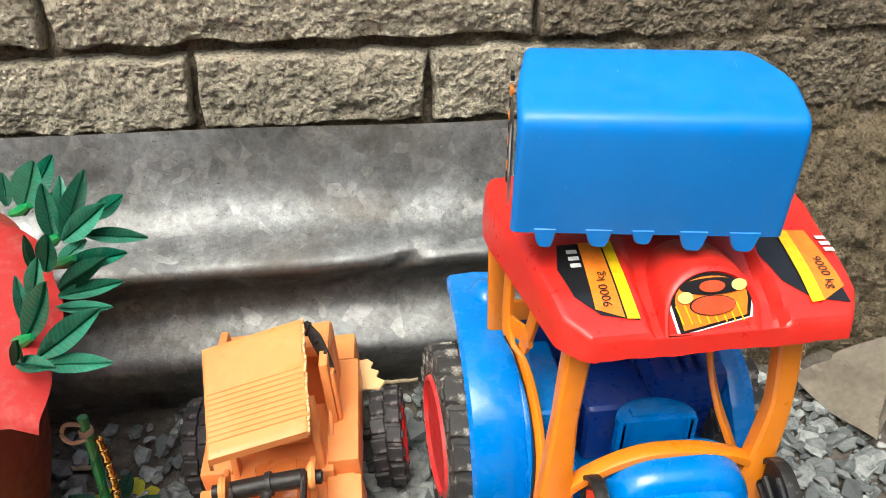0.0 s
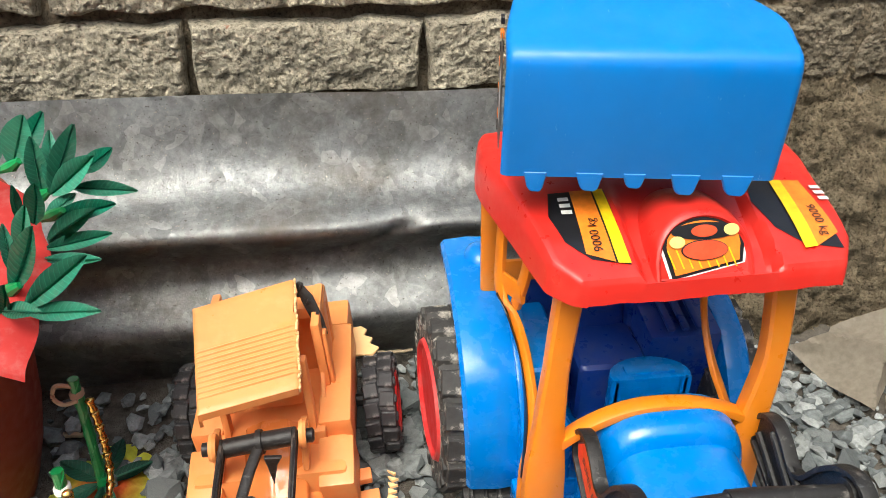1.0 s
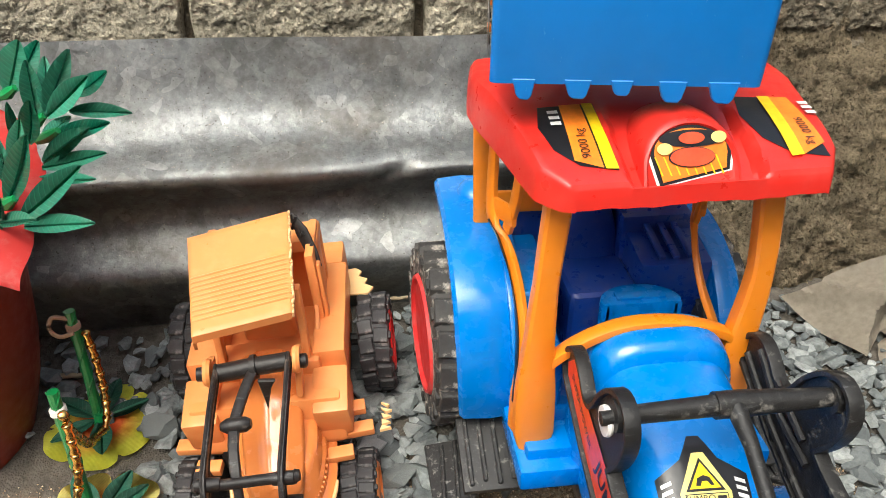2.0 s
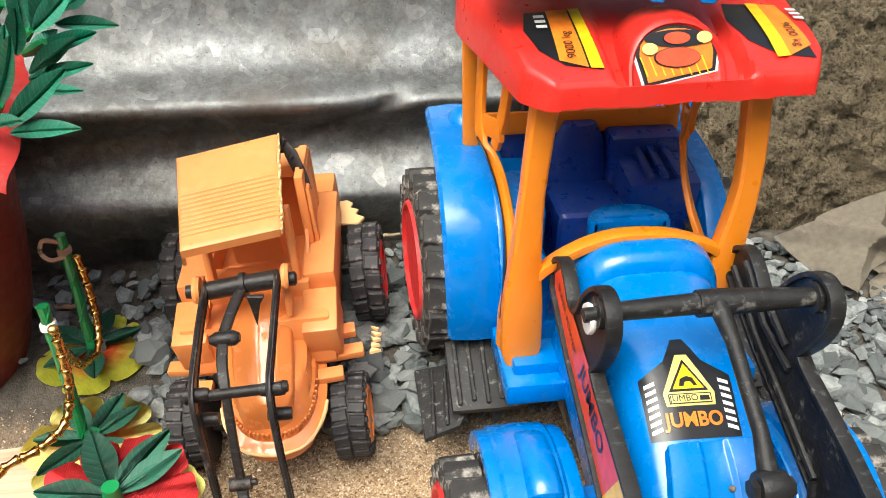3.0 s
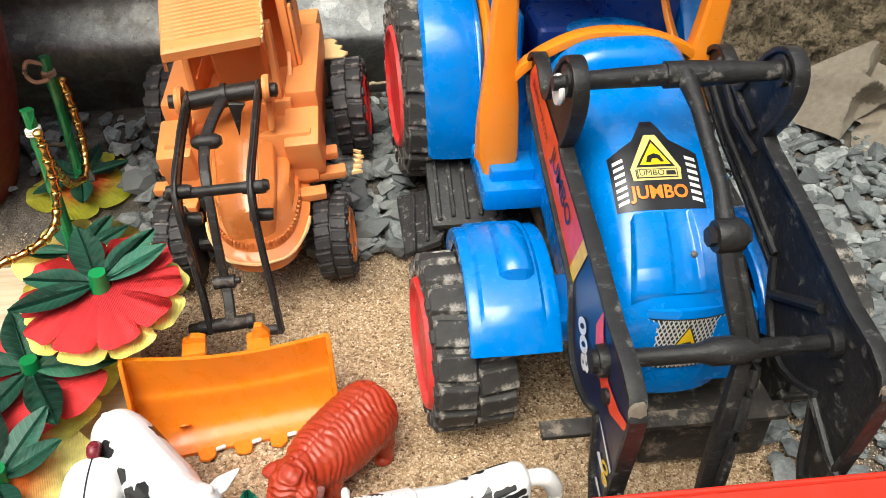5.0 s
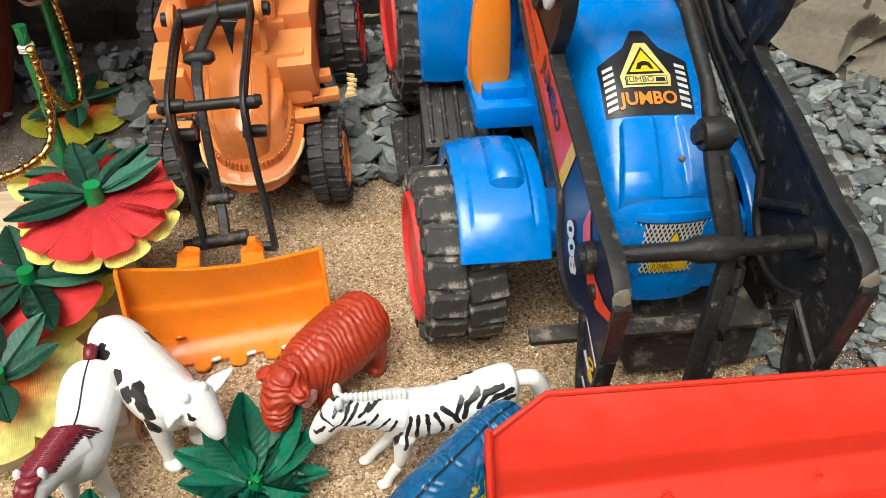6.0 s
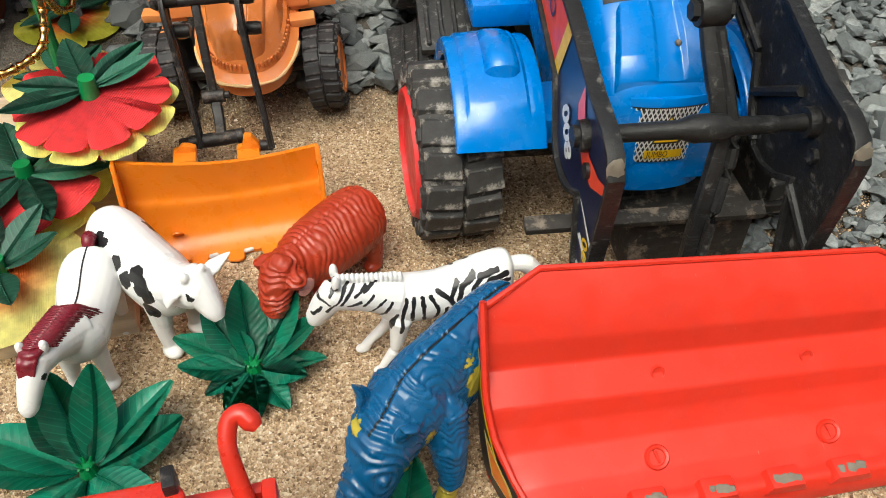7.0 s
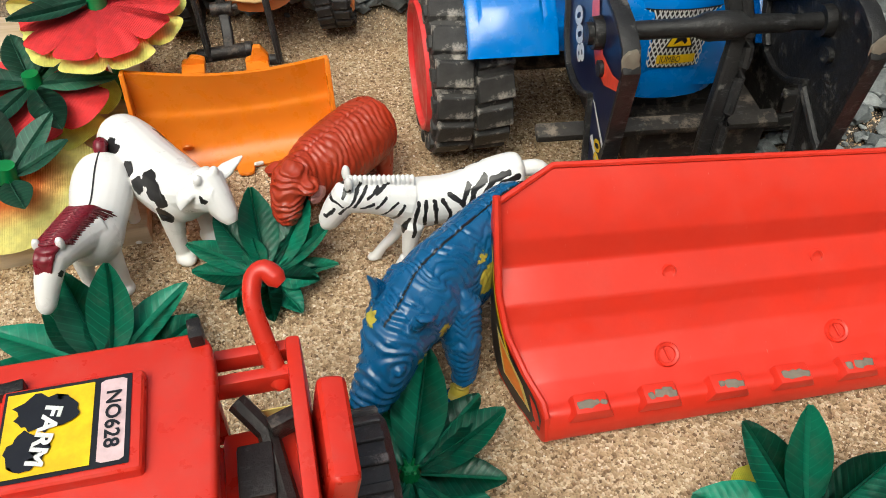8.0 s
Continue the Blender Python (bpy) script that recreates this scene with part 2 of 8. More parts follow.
def sand_material(name, coarse):
    m, t, b = shader(name)
    v = coords(t)
    cells = t.nodes.new("ShaderNodeTexVoronoi")
    cells.inputs["Scale"].default_value = 520
    t.links.new(v, cells.inputs["Vector"])
    grain = t.nodes.new("ShaderNodeSeparateColor")
    t.links.new(cells.outputs["Color"], grain.inputs[0])
    speck = ramp(t, grain.outputs[0], [(0.0, (0.17, 0.105, 0.060)), (0.2, (0.375, 0.258, 0.152)), (0.65, (0.505, 0.362, 0.223)), (1.0, (0.73, 0.60, 0.43))])
    damp = ramp(t, noise_tex(t, 7, 6, 0.6, v), [(0.35, (0.78, 0.75, 0.72)), (0.65, (1.0, 1.0, 1.0))])
    c = mix(t, 1.0, speck, damp, "MULTIPLY")
    if coarse:
        sep = t.nodes.new("ShaderNodeSeparateXYZ")
        t.links.new(v, sep.inputs[0])
        wob = t.nodes.new("ShaderNodeMath")
        wob.operation = "MULTIPLY_ADD"
        wob.inputs[1].default_value = 0.12
        t.links.new(noise_tex(t, 12, 5, 0.6, v), wob.inputs[0])
        t.links.new(sep.outputs[1], wob.inputs[2])
        far = ramp(t, wob.outputs[0], [(0.46, grey(0.0)), (0.56, grey(1.0))])
        right = ramp(t, sep.outputs[0], [(0.36, grey(0.0)), (0.44, grey(1.0))])
        soil = ramp(t, noise_tex(t, 60, 8, 0.7, v), [(0.3, (0.050, 0.044, 0.037)), (0.7, (0.160, 0.142, 0.118))])
        both = t.nodes.new("ShaderNodeMath")
        both.operation = "MAXIMUM"
        t.links.new(far, both.inputs[0])
        t.links.new(right, both.inputs[1])
        c = mix(t, both.outputs[0], c, soil)
    t.links.new(c, b.inputs["Base Color"])
    b.inputs["Roughness"].default_value = 0.95
    b.inputs["Specular IOR Level"].default_value = 0.2
    bump(t, b, cells.outputs["Distance"], 0.9, 0.0016)
    return m


def ground_sheet():
    """One sheet to the horizon, fine where the toys stand."""
    near = np.arange(-0.9, 1.2001, 0.0125)
    far = np.array([1.4, 1.8, 2.6, 4.0, 8.0, 20.0, 60.0])
    xs = np.r_[-far[::-1], near, far]
    ys = np.r_[-far[::-1], near, far]
    bm = bmesh.new()
    grid = [[bm.verts.new((x, y, gz(x, y))) for x in xs] for y in ys]
    for r, s in zip(grid, grid[1:]):
        for k in range(len(xs) - 1):
            bm.faces.new((r[k], r[k + 1], s[k + 1], s[k]))
    return tagged(part("ground", bm, sand_material("sand_and_soil", True), fix=False), "brown building sand with grey rubble soil behind", "ground", kind="structure")


ground = ground_sheet()


def brick_material(name, tint):
    m, t, b = shader(name)
    v = coords(t)
    info = t.nodes.new("ShaderNodeObjectInfo")
    shift = t.nodes.new("ShaderNodeVectorMath")
    shift.operation = "ADD"
    t.links.new(v, shift.inputs[0])
    t.links.new(info.outputs["Random"], shift.inputs[1])
    v = shift.outputs[0]
    base = ramp(t, noise_tex(t, 26, 10, 0.72, v), [(0.25, tuple(c * 0.5 for c in tint)), (0.5, tint), (0.78, tuple(min(c * 1.45, 1) for c in tint))])
    grit = noise_tex(t, 230, 4, 0.7, v)
    pits = ramp(t, grit, [(0.33, grey(0.30)), (0.45, grey(0.90)), (0.66, grey(1.32))])
    c = mix(t, 1.0, base, pits, "MULTIPLY")
    red = ramp(t, noise_tex(t, 15, 6, 0.6, v), [(0.70, grey(0.0)), (0.73, grey(0.8))])
    c = mix(t, red, c, (0.42, 0.15, 0.09))
    t.links.new(c, b.inputs["Base Color"])
    b.inputs["Roughness"].default_value = 0.95
    b.inputs["Specular IOR Level"].default_value = 0.15
    bump(t, b, grit, 1.0, 0.010)
    return m


BRICK = brick_material("weathered_brick", (0.505, 0.450, 0.345))
MORTAR = brick_material("mud_mortar", (0.215, 0.175, 0.122))
RENDER_MUD = brick_material("smeared_mud_brick", (0.265, 0.225, 0.165))
EARTH = brick_material("heaped_earth", (0.34, 0.275, 0.185))
WALL_Y = 0.885


def brick(length, height, seed, rough=1.0, deep=0.03, step=0.0034):
    """A worn brick face, with broken edges, pits and a body behind it."""
    bm = bmesh.new()
    nx, nz = max(int(length / step), 6), max(int(height / step), 4)
    rows = []
    for j in range(nz + 1):
        row = []
        for i in range(nx + 1):
            u, w = i / nx, j / nz
            x, z = (u - 0.5) * length, (w - 0.5) * height
            p = Vector((x * 38 + seed * 7.3, z * 38, seed * 3.1))
            edge = min(u * length, (1 - u) * length, w * height, (1 - w) * height)
            worn = 0.012 * (1 - min(edge / (0.004 + 0.008 * max(0, noise.noise(Vector((x * 30, z * 30, seed * 4.4))))), 1)) ** 2
            chip = 0.016 * max(0, noise.noise(Vector((x * 22, z * 22, seed * 5.7)))) * (1 - min(edge / 0.03, 1))
            fine = 0.0030 * noise.fractal(p * 2.6, 0.8, 2.1, 4) + 0.0034 * noise.noise(p * 0.4) + (0.0038 * (abs(noise.noise(p * 4.1)) + 0.8 * abs(noise.noise(p * 8.7))) if step < 0.003 else 0)
            wob = 0.008 * noise.noise(Vector((x * 18, z * 18, seed * 9.1 + 3)))
            side = 1 - min(edge / 0.02, 1)
            row.append(bm.verts.new((x + wob * side, worn + chip - rough * fine, z + 0.007 * side * noise.noise(Vector((x * 25, z * 9 + seed, 2))))))
        rows.append(row)
    for r, s in zip(rows, rows[1:]):
        for k in range(nx):
            bm.faces.new((r[k], r[k + 1], s[k + 1], s[k]))
    loop = [e for e in bm.edges if e.is_boundary]
    back = bmesh.ops.extrude_edge_only(bm, edges=loop)["geom"]
    for v in back:
        if isinstance(v, bmesh.types.BMVert):
            v.co.y = deep
    return bm


def brick_wall():
    """Courses of worn brick over recessed mud mortar."""
    bm = bmesh.new()
    nx, nz = 620, 190
    rows = []
    for j in range(nz + 1):
        z = -0.06 + 0.95 * j / nz
        rows.append([bm.verts.new((x, WALL_Y + 0.022 - 0.023 * sstep(0.28, 0.40, x) * sstep(0.56, 0.44, z) + 0.009 * noise.fractal(Vector((x * 26, 4, z * 26)), 0.8, 2.1, 5), z)) for x in np.linspace(-1.6, 1.8, nx + 1)])
    for r, s in zip(rows, rows[1:]):
        for k in range(nx):
            bm.faces.new((r[k], r[k + 1], s[k + 1], s[k]))
    prism(bm, [(-1.6, -0.06), (1.8, -0.06), (1.8, 0.89), (-1.6, 0.89)], WALL_Y + 0.045, WALL_Y + 0.26, axis="y")
    wall = tagged(part("wall_north", bm, MORTAR, fix=False), "old weathered brick wall with open mud joints", "wall", kind="structure")
    seed = 0
    # Course by course: bottom edge, height, first joint.
    courses = [(-0.05, 0.072, -0.05), (0.036, 0.074, 0.09), (0.124, 0.072, -0.02), (0.212, 0.074, 0.14), (0.306, 0.084, -0.104), (0.404, 0.080, 0.018), (0.500, 0.074, -0.09), (0.588, 0.074, 0.05), (0.676, 0.074, -0.07), (0.764, 0.074, 0.04)]
    for z, h, start in courses:
        x = start - 6 * 0.264
        while x < 1.7:
            seed += 1
            length = 0.2545 + 0.005 * noise.noise(Vector((seed * 1.7, 0, 0)))
            double = z == 0.404 and abs(x + 0.246) < 0.01
            length += 0.264 if double else 0.0
            smeared = x > 0.24 and z < 0.49
            ob = part("brick", brick(length, h + (0.008 if smeared else 0), seed, 1.3 if smeared else 1.0, 0.03, 0.0019 if -0.6 < x < 0.95 and 0.0 < z < 0.62 else 0.006), RENDER_MUD if smeared else BRICK, wall, angle=60)
            tip = 1.3 * noise.noise(Vector((seed * 2.3, 1, 0)))
            ob.matrix_basis = pose(x + length / 2, WALL_Y + 0.006 * noise.noise(Vector((seed * 3.9, 2, 0))) - (0.004 if smeared else 0), z + h / 2, 0, tip, 0.5 * tip)
            x += 0.528 if double else 0.264
    return wall


brick_wall()


def mud_bank():
    """Lumpy earth heaped against the foot of the wall, right of the sheet."""
    bm = bmesh.new()
    nx, nz = 420, 110
    rows = []
    for j in range(nz + 1):
        v = j / nz
        row = []
        for x in np.linspace(0.33, 1.7, nx + 1):
            reach = sstep(0.33, 0.47, x)
            foot = 0.885 - 0.150 * reach + 0.012 * noise.noise(Vector((x * 7, 3, 0)))
            top = 0.10 + 0.26 * reach
            lump = 0.018 * noise.fractal(Vector((x * 22, v * 7, 2)), 0.7, 2.1, 6) + 0.008 * abs(noise.noise(Vector((x * 70, v * 18, 6))))
            y = foot + (0.905 - foot) * v ** 1.35
            row.append(bm.verts.new((x, y - lump * (0.3 + 0.7 * reach), -0.02 + top * v + 0.4 * lump)))
        rows.append(row)
    for r, q in zip(rows, rows[1:]):
        for k in range(nx):
            bm.faces.new((r[k], r[k + 1], q[k + 1], q[k]))
    bmesh.ops.solidify(bm, geom=bm.faces[:], thickness=0.01)
    return tagged(part("mud_bank", bm, EARTH, fix=False), "lumpy brown earth heaped against the foot of the wall", "earth", kind="structure")


mud_bank()


def shift_of(t, v):
    """The same coordinates moved aside, for a pattern of its own."""
    n = t.nodes.new("ShaderNodeVectorMath")
    n.operation = "ADD"
    n.inputs[1].default_value = (3.1, 7.7, 1.3)
    t.links.new(v, n.inputs[0])
    return n.outputs[0]


def sheet_metal():
    m, t, b = shader("galvanised_steel")
    v = coords(t)
    cells = t.nodes.new("ShaderNodeTexVoronoi")
    cells.inputs["Scale"].default_value = 70
    warp = t.nodes.new("ShaderNodeVectorMath")
    warp.operation = "MULTIPLY_ADD"
    warp.inputs[1].default_value = (0.026, 0.026, 0.026)
    n = t.nodes.new("ShaderNodeTexNoise")
    n.inputs["Scale"].default_value = 30
    t.links.new(v, n.inputs["Vector"])
    t.links.new(n.outputs["Color"], warp.inputs[0])
    t.links.new(v, warp.inputs[2])
    t.links.new(warp.outputs[0], cells.inputs["Vector"])
    sep = t.nodes.new("ShaderNodeSeparateColor")
    t.links.new(cells.outputs["Color"], sep.inputs[0])
    spangle = ramp(t, sep.outputs[0], [(0.0, (0.36, 0.375, 0.378)), (0.6, (0.43, 0.445, 0.448)), (0.9, (0.49, 0.505, 0.505)), (1.0, (0.60, 0.61, 0.61))])
    grime = ramp(t, noise_tex(t, 14, 9, 0.72, v), [(0.30, (0.46, 0.44, 0.41)), (0.62, (1.0, 1.0, 1.0))])
    c = mix(t, 1.0, spangle, grime, "MULTIPLY")
    fine = ramp(t, noise_tex(t, 130, 6, 0.7, v), [(0.35, grey(0.78)), (0.65, grey(1.12))])
    c = mix(t, 1.0, c, fine, "MULTIPLY")
    # Brown runs and mud towards the foot of the sheet, black specks and pale grit.
    stain = ramp(t, noise_tex(t, 5.5, 7, 0.66, v), [(0.54, grey(0.0)), (0.70, grey(0.70))])
    c = mix(t, stain, c, (0.15, 0.115, 0.085))
    dirt = ramp(t, noise_tex(t, 300, 3, 0.6, v), [(0.655, grey(0.0)), (0.685, grey(0.75))])
    c = mix(t, dirt, c, (0.10, 0.085, 0.07))
    grit = ramp(t, noise_tex(t, 420, 2, 0.5, shift_of(t, v)), [(0.70, grey(0.0)), (0.72, grey(0.85))])
    c = mix(t, grit, c, (0.62, 0.56, 0.46))
    t.links.new(c, b.inputs["Base Color"])
    dull = ramp(t, stain, [(0.0, grey(0.72)), (0.7, grey(0.15))])
    t.links.new(dull, b.inputs["Metallic"])
    gloss = ramp(t, sep.outputs[1], [(0.0, grey(0.34)), (0.6, grey(0.44)), (1.0, grey(0.60))])
    t.links.new(gloss, b.inputs["Roughness"])
    bump(t, b, noise_tex(t, 46, 10, 0.74, v), 0.45, 0.003)
    return m


def corrugated_sheet():
    """A galvanised sheet with two broad ridges, leaning on the wall, dented in one place."""
    section = smooth_line([(0.796, 0.347), (0.787, 0.320), (0.777, 0.294), (0.764, 0.272), (0.745, 0.256), (0.716, 0.2440), (0.703, 0.236), (0.702, 0.226), (0.714, 0.210), (0.726, 0.190), (0.722, 0.168), (0.706, 0.150), (0.690, 0.135), (0.686, 0.122), (0.694, 0.098), (0.712, 0.066), (0.722, 0.030), (0.722, -0.01)], 6)
    bm = bmesh.new()
    xs = np.linspace(-1.15, 0.34, 190)
    rows = []
    for x in xs:
        row = []
        for y, z in section:
            high = sstep(0.0, 0.35, z)
            ny = y + 0.05 * x + 0.004 * noise.noise(Vector((x * 6, z * 5, 0)))
            nz = z - (0.022 * (x + 0.2) + 0.002 * math.sin(x * 9)) * high
            d = math.hypot((x - 0.105) / 0.035, (z - 0.235) / 0.02)
            fold = 0.007 * max(0, 1 - d) ** 1.3
            crease = 0.006 * max(0, 1 - abs((x - 0.06) * 0.55 - (z - 0.2)) / 0.012) * sstep(0.0, 0.03, 0.1 - abs(x - 0.06)) * sstep(0.17, 0.2, z) * sstep(0.26, 0.24, z)
            row.append(bm.verts.new((x, ny + fold + crease, nz)))
        rows.append(row)
    for r, s in zip(rows, rows[1:]):
        for k in range(len(section) - 1):
            bm.faces.new((r[k], s[k], s[k + 1], r[k + 1]))
    bmesh.ops.solidify(bm, geom=bm.faces[:], thickness=0.0012)
    return tagged(part("corrugated_sheet", bm, sheet_metal(), angle=60), "dull dented galvanised steel sheet leaning on the brick wall", "metal sheet")


corrugated_sheet()


BLOCKER_GREY = plain("light_blocker_grey", (0.22, 0.215, 0.205), 0.9)


def light_blocking_walls():
    """Plain unseen walls, added behind and beside the camera to block and steer the skylight."""
    # Low on the west and tall on the east, so more skylight comes from the left.
    for name, c, s in (("blocker_south", (0.1, -2.42, 1.1), (3.92, 0.2, 2.3)), ("blocker_west", (-1.76, -0.62, 0.40), (0.2, 3.4, 0.92)), ("blocker_east", (1.96, -0.62, 1.6), (0.2, 3.4, 3.3))):
        bm = bmesh.new()
        box(bm, c, s, bevel=0.01)
        tagged(part(name, bm, BLOCKER_GREY), "plain grey wall added out of view to block skylight", "wall", kind="structure")


light_blocking_walls()


# ---- the blue tractor with a front loader ----
CX = 0.277
tractor = thing("toy_tractor", (CX, 0.30, 0.0), "large blue plastic toy tractor, orange cab, red roof, black loader arms", "toy tractor")


def tread_tyre(cx, cy, cz, r, width, lugs, out, material, name="tyre", parent=None, rim_r=0.6, rim_mat=None, label="", rim_label="", toe=0.0):
    """A tyre with two rows of blocks, its outer face at cx on the side out (-1 or 1), and its dished rim."""
    bm = bmesh.new()
    m = pose(cx, cy, cz, 0, 0, toe)
    w = -out * width
    rr = r * rim_r
    prof = [(rr, 0.004 * -out), (rr + 0.002, 0.0), (r * 0.86, 0.0), (r * 0.93, w * 0.03), (r * 0.955, w * 0.1), (r * 0.955, w * 0.47), (r * 0.935, w * 0.48), (r * 0.935, w * 0.52), (r * 0.955, w * 0.53), (r * 0.955, w * 0.9), (r * 0.92, w * 0.97), (r * 0.8, w), (rr, w)]
    lathe(bm, prof, m, 56)
    tyre = part(name, bm, material, parent, label, angle=30)
    o = bmesh.new()
    bmesh.ops.create_cube(o, size=1)
    for v in o.verts:
        outer = v.co.z > 0
        v.co = Vector((v.co.x * width * (0.44 if outer else 0.47), v.co.y * r * (0.24 if outer else 0.30) * 18 / lugs, v.co.z * r * 0.09))
    bmesh.ops.bevel(o, geom=o.edges[:], offset=0.0007, segments=1, affect="EDGES")
    block = bpy.data.meshes.new("tread_block")
    o.to_mesh(block)
    o.free()
    block.materials.append(material)
    o = bmesh.new()
    box(o, (0, 0, 0), (0.004, r * 0.13 * 18 / lugs, r * 0.15), bevel=0.0006, seg=1)
    rib = bpy.data.meshes.new("shoulder_rib")
    o.to_mesh(rib)
    o.free()
    rib.materials.append(material)
    local = Matrix.Translation(-parent.matrix_basis.translation) @ m
    for k in range(lugs):
        for half in (0, 1):
            a = 2 * math.pi * (k + 0.5 * half) / lugs
            ob = new("tread_block", block)
            ob.parent = tyre
            ob.matrix_basis = local @ Matrix.Rotation(a, 4, "X") @ Matrix.Translation((w * (0.255 + 0.49 * half), 0, r * 0.955)) @ Matrix.Rotation(0.10 * (1 if half else -1), 4, "Z")
        ob = new("shoulder_rib", rib)
        ob.parent = tyre
        ob.matrix_basis = local @ Matrix.Rotation(2 * math.pi * k / lugs, 4, "X") @ Matrix.Translation((w * 0.012, 0, r * 0.875))
    bm = bmesh.new()
    lathe(bm, [(rr + 0.0012, w * 0.02), (rr - 0.001, -w * 0.05), (rr - 0.004, -w * 0.05), (rr * 0.88, w * 0.02), (rr * 0.82, w * 0.05), (rr * 0.45, w * 0.22), (rr * 0.40, w * 0.10), (rr * 0.22, w * 0.06), (0.001, w * 0.05)], m, 48)
    for k in range(5):
        a = 2 * math.pi * k / 5
        lathe(bm, [(0.003, w * 0.24), (0.003, w * 0.12), (0.0005, w * 0.11)], m @ Matrix.Rotation(a, 4, "X") @ Matrix.Translation((0, 0, rr * 0.66)), 8)
    part("rim", bm, rim_mat, tyre, rim_label)
    return tyre


RW, FW = (0.535, 0.146, 0.083), (0.280, 0.066, 0.066)
for side in (-1, 1):
    tread_tyre(CX + (0.122 if side > 0 else -0.157), RW[0], RW[1], RW[2], 0.050, 18, side, RUBBER, parent=tractor, rim_r=0.66, rim_mat=RIM_RED, label="large black ribbed tyre caked with pale mud", rim_label="red plastic wheel rim", toe=3.5 if side < 0 else 0)
    tread_tyre(CX + side * 0.157, FW[0], FW[1], FW[2], 0.058, 17, side, RUBBER, parent=tractor, rim_r=0.74, rim_mat=RIM_RED, label="black block-tread tyre with dried mud", rim_label="red plastic wheel rim", toe=3.5 if side < 0 else 0)


def arc_plate(cy, cz, r, a0, a1, x0, x1, thick, lip=0.006, steps=22, bulge=0.0):
    """A mudguard: a plate bent about an axle, from angle a0 to a1 (0: ahead, 90: up), turned down at its sides."""
    bm = bmesh.new()
    rings = []
    for k in range(steps + 1):
        a = radians(a0 + (a1 - a0) * k / steps)
        dy, dz = -math.cos(a), math.sin(a)
        rise = bulge * min(1.0, 6.0 * k / steps, 8.0 * (1 - k / steps) + 0.1)
        across = [(x0, -lip), (x0, 0.0), (x0 + (x1 - x0) * 0.03, 0.0012), (x0 + (x1 - x0) * 0.13, 0.0012), (x0 + (x1 - x0) * 0.17, 0.0012 + rise), (x0 + (x1 - x0) * 0.5, 0.002 + rise), (x0 + (x1 - x0) * 0.80, 0.0012 + rise), (x0 + (x1 - x0) * 0.84, 0.0012), (x0 + (x1 - x0) * 0.97, 0.0012), (x1, 0.0), (x1, -lip)]
        top = [(x, cy + dy * (r + h), cz + dz * (r + h)) for x, h in across]
        under = [(x + (thick if i == 0 else -thick if i == len(across) - 1 else 0), cy + dy * (r + h - thick), cz + dz * (r + h - thick)) for i, (x, h) in enumerate(across)]
        rings.append(top + under[::-1])
    loft(bm, rings)
    return bm


for side in (-1, 1):
    a, b = sorted((CX + side * 0.070, CX + side * 0.131))
    bm = arc_plate(FW[0] + 0.004, FW[1] + 0.004, 0.077, 31, 157, a, b, 0.0025, 0.008, 26, 0.0022)
    # The scoop on the crown of the mudguard.
    o = bmesh.new()
    rings = []
    for k in range(13):
        u = k / 12
        an = radians(66 + 50 * u)
        h = 0.0125 * min(1.0, (u / 0.16) ** 0.5) * (1 - u) ** 0.55 + 0.0003
        ww = 0.0125 * min(1.0, (u / 0.12) ** 0.5 + 0.55) * (1 - 0.12 * u)
        cyy, czz = FW[0] + 0.004 - math.cos(an) * 0.0790, FW[1] + 0.004 + math.sin(an) * 0.0790
        up = Vector((0, -math.cos(an), math.sin(an)))
        rings.append([Vector((CX + side * 0.096 + ww * math.copysign(abs(math.cos(q)) ** 0.7, math.cos(q)), cyy, czz)) + up * (h * max(math.sin(q), -0.2)) for q in [2 * math.pi * i / 16 for i in range(16)]])
    loft(o, rings)
    joined(bm, o)
    box(bm, (CX + side * 0.060, FW[0] - 0.02, 0.110), (0.028, 0.05, 0.02), bevel=0.003)
    part("front_mudguard", bm, BLUE, tractor, "glossy blue moulded mudguard")

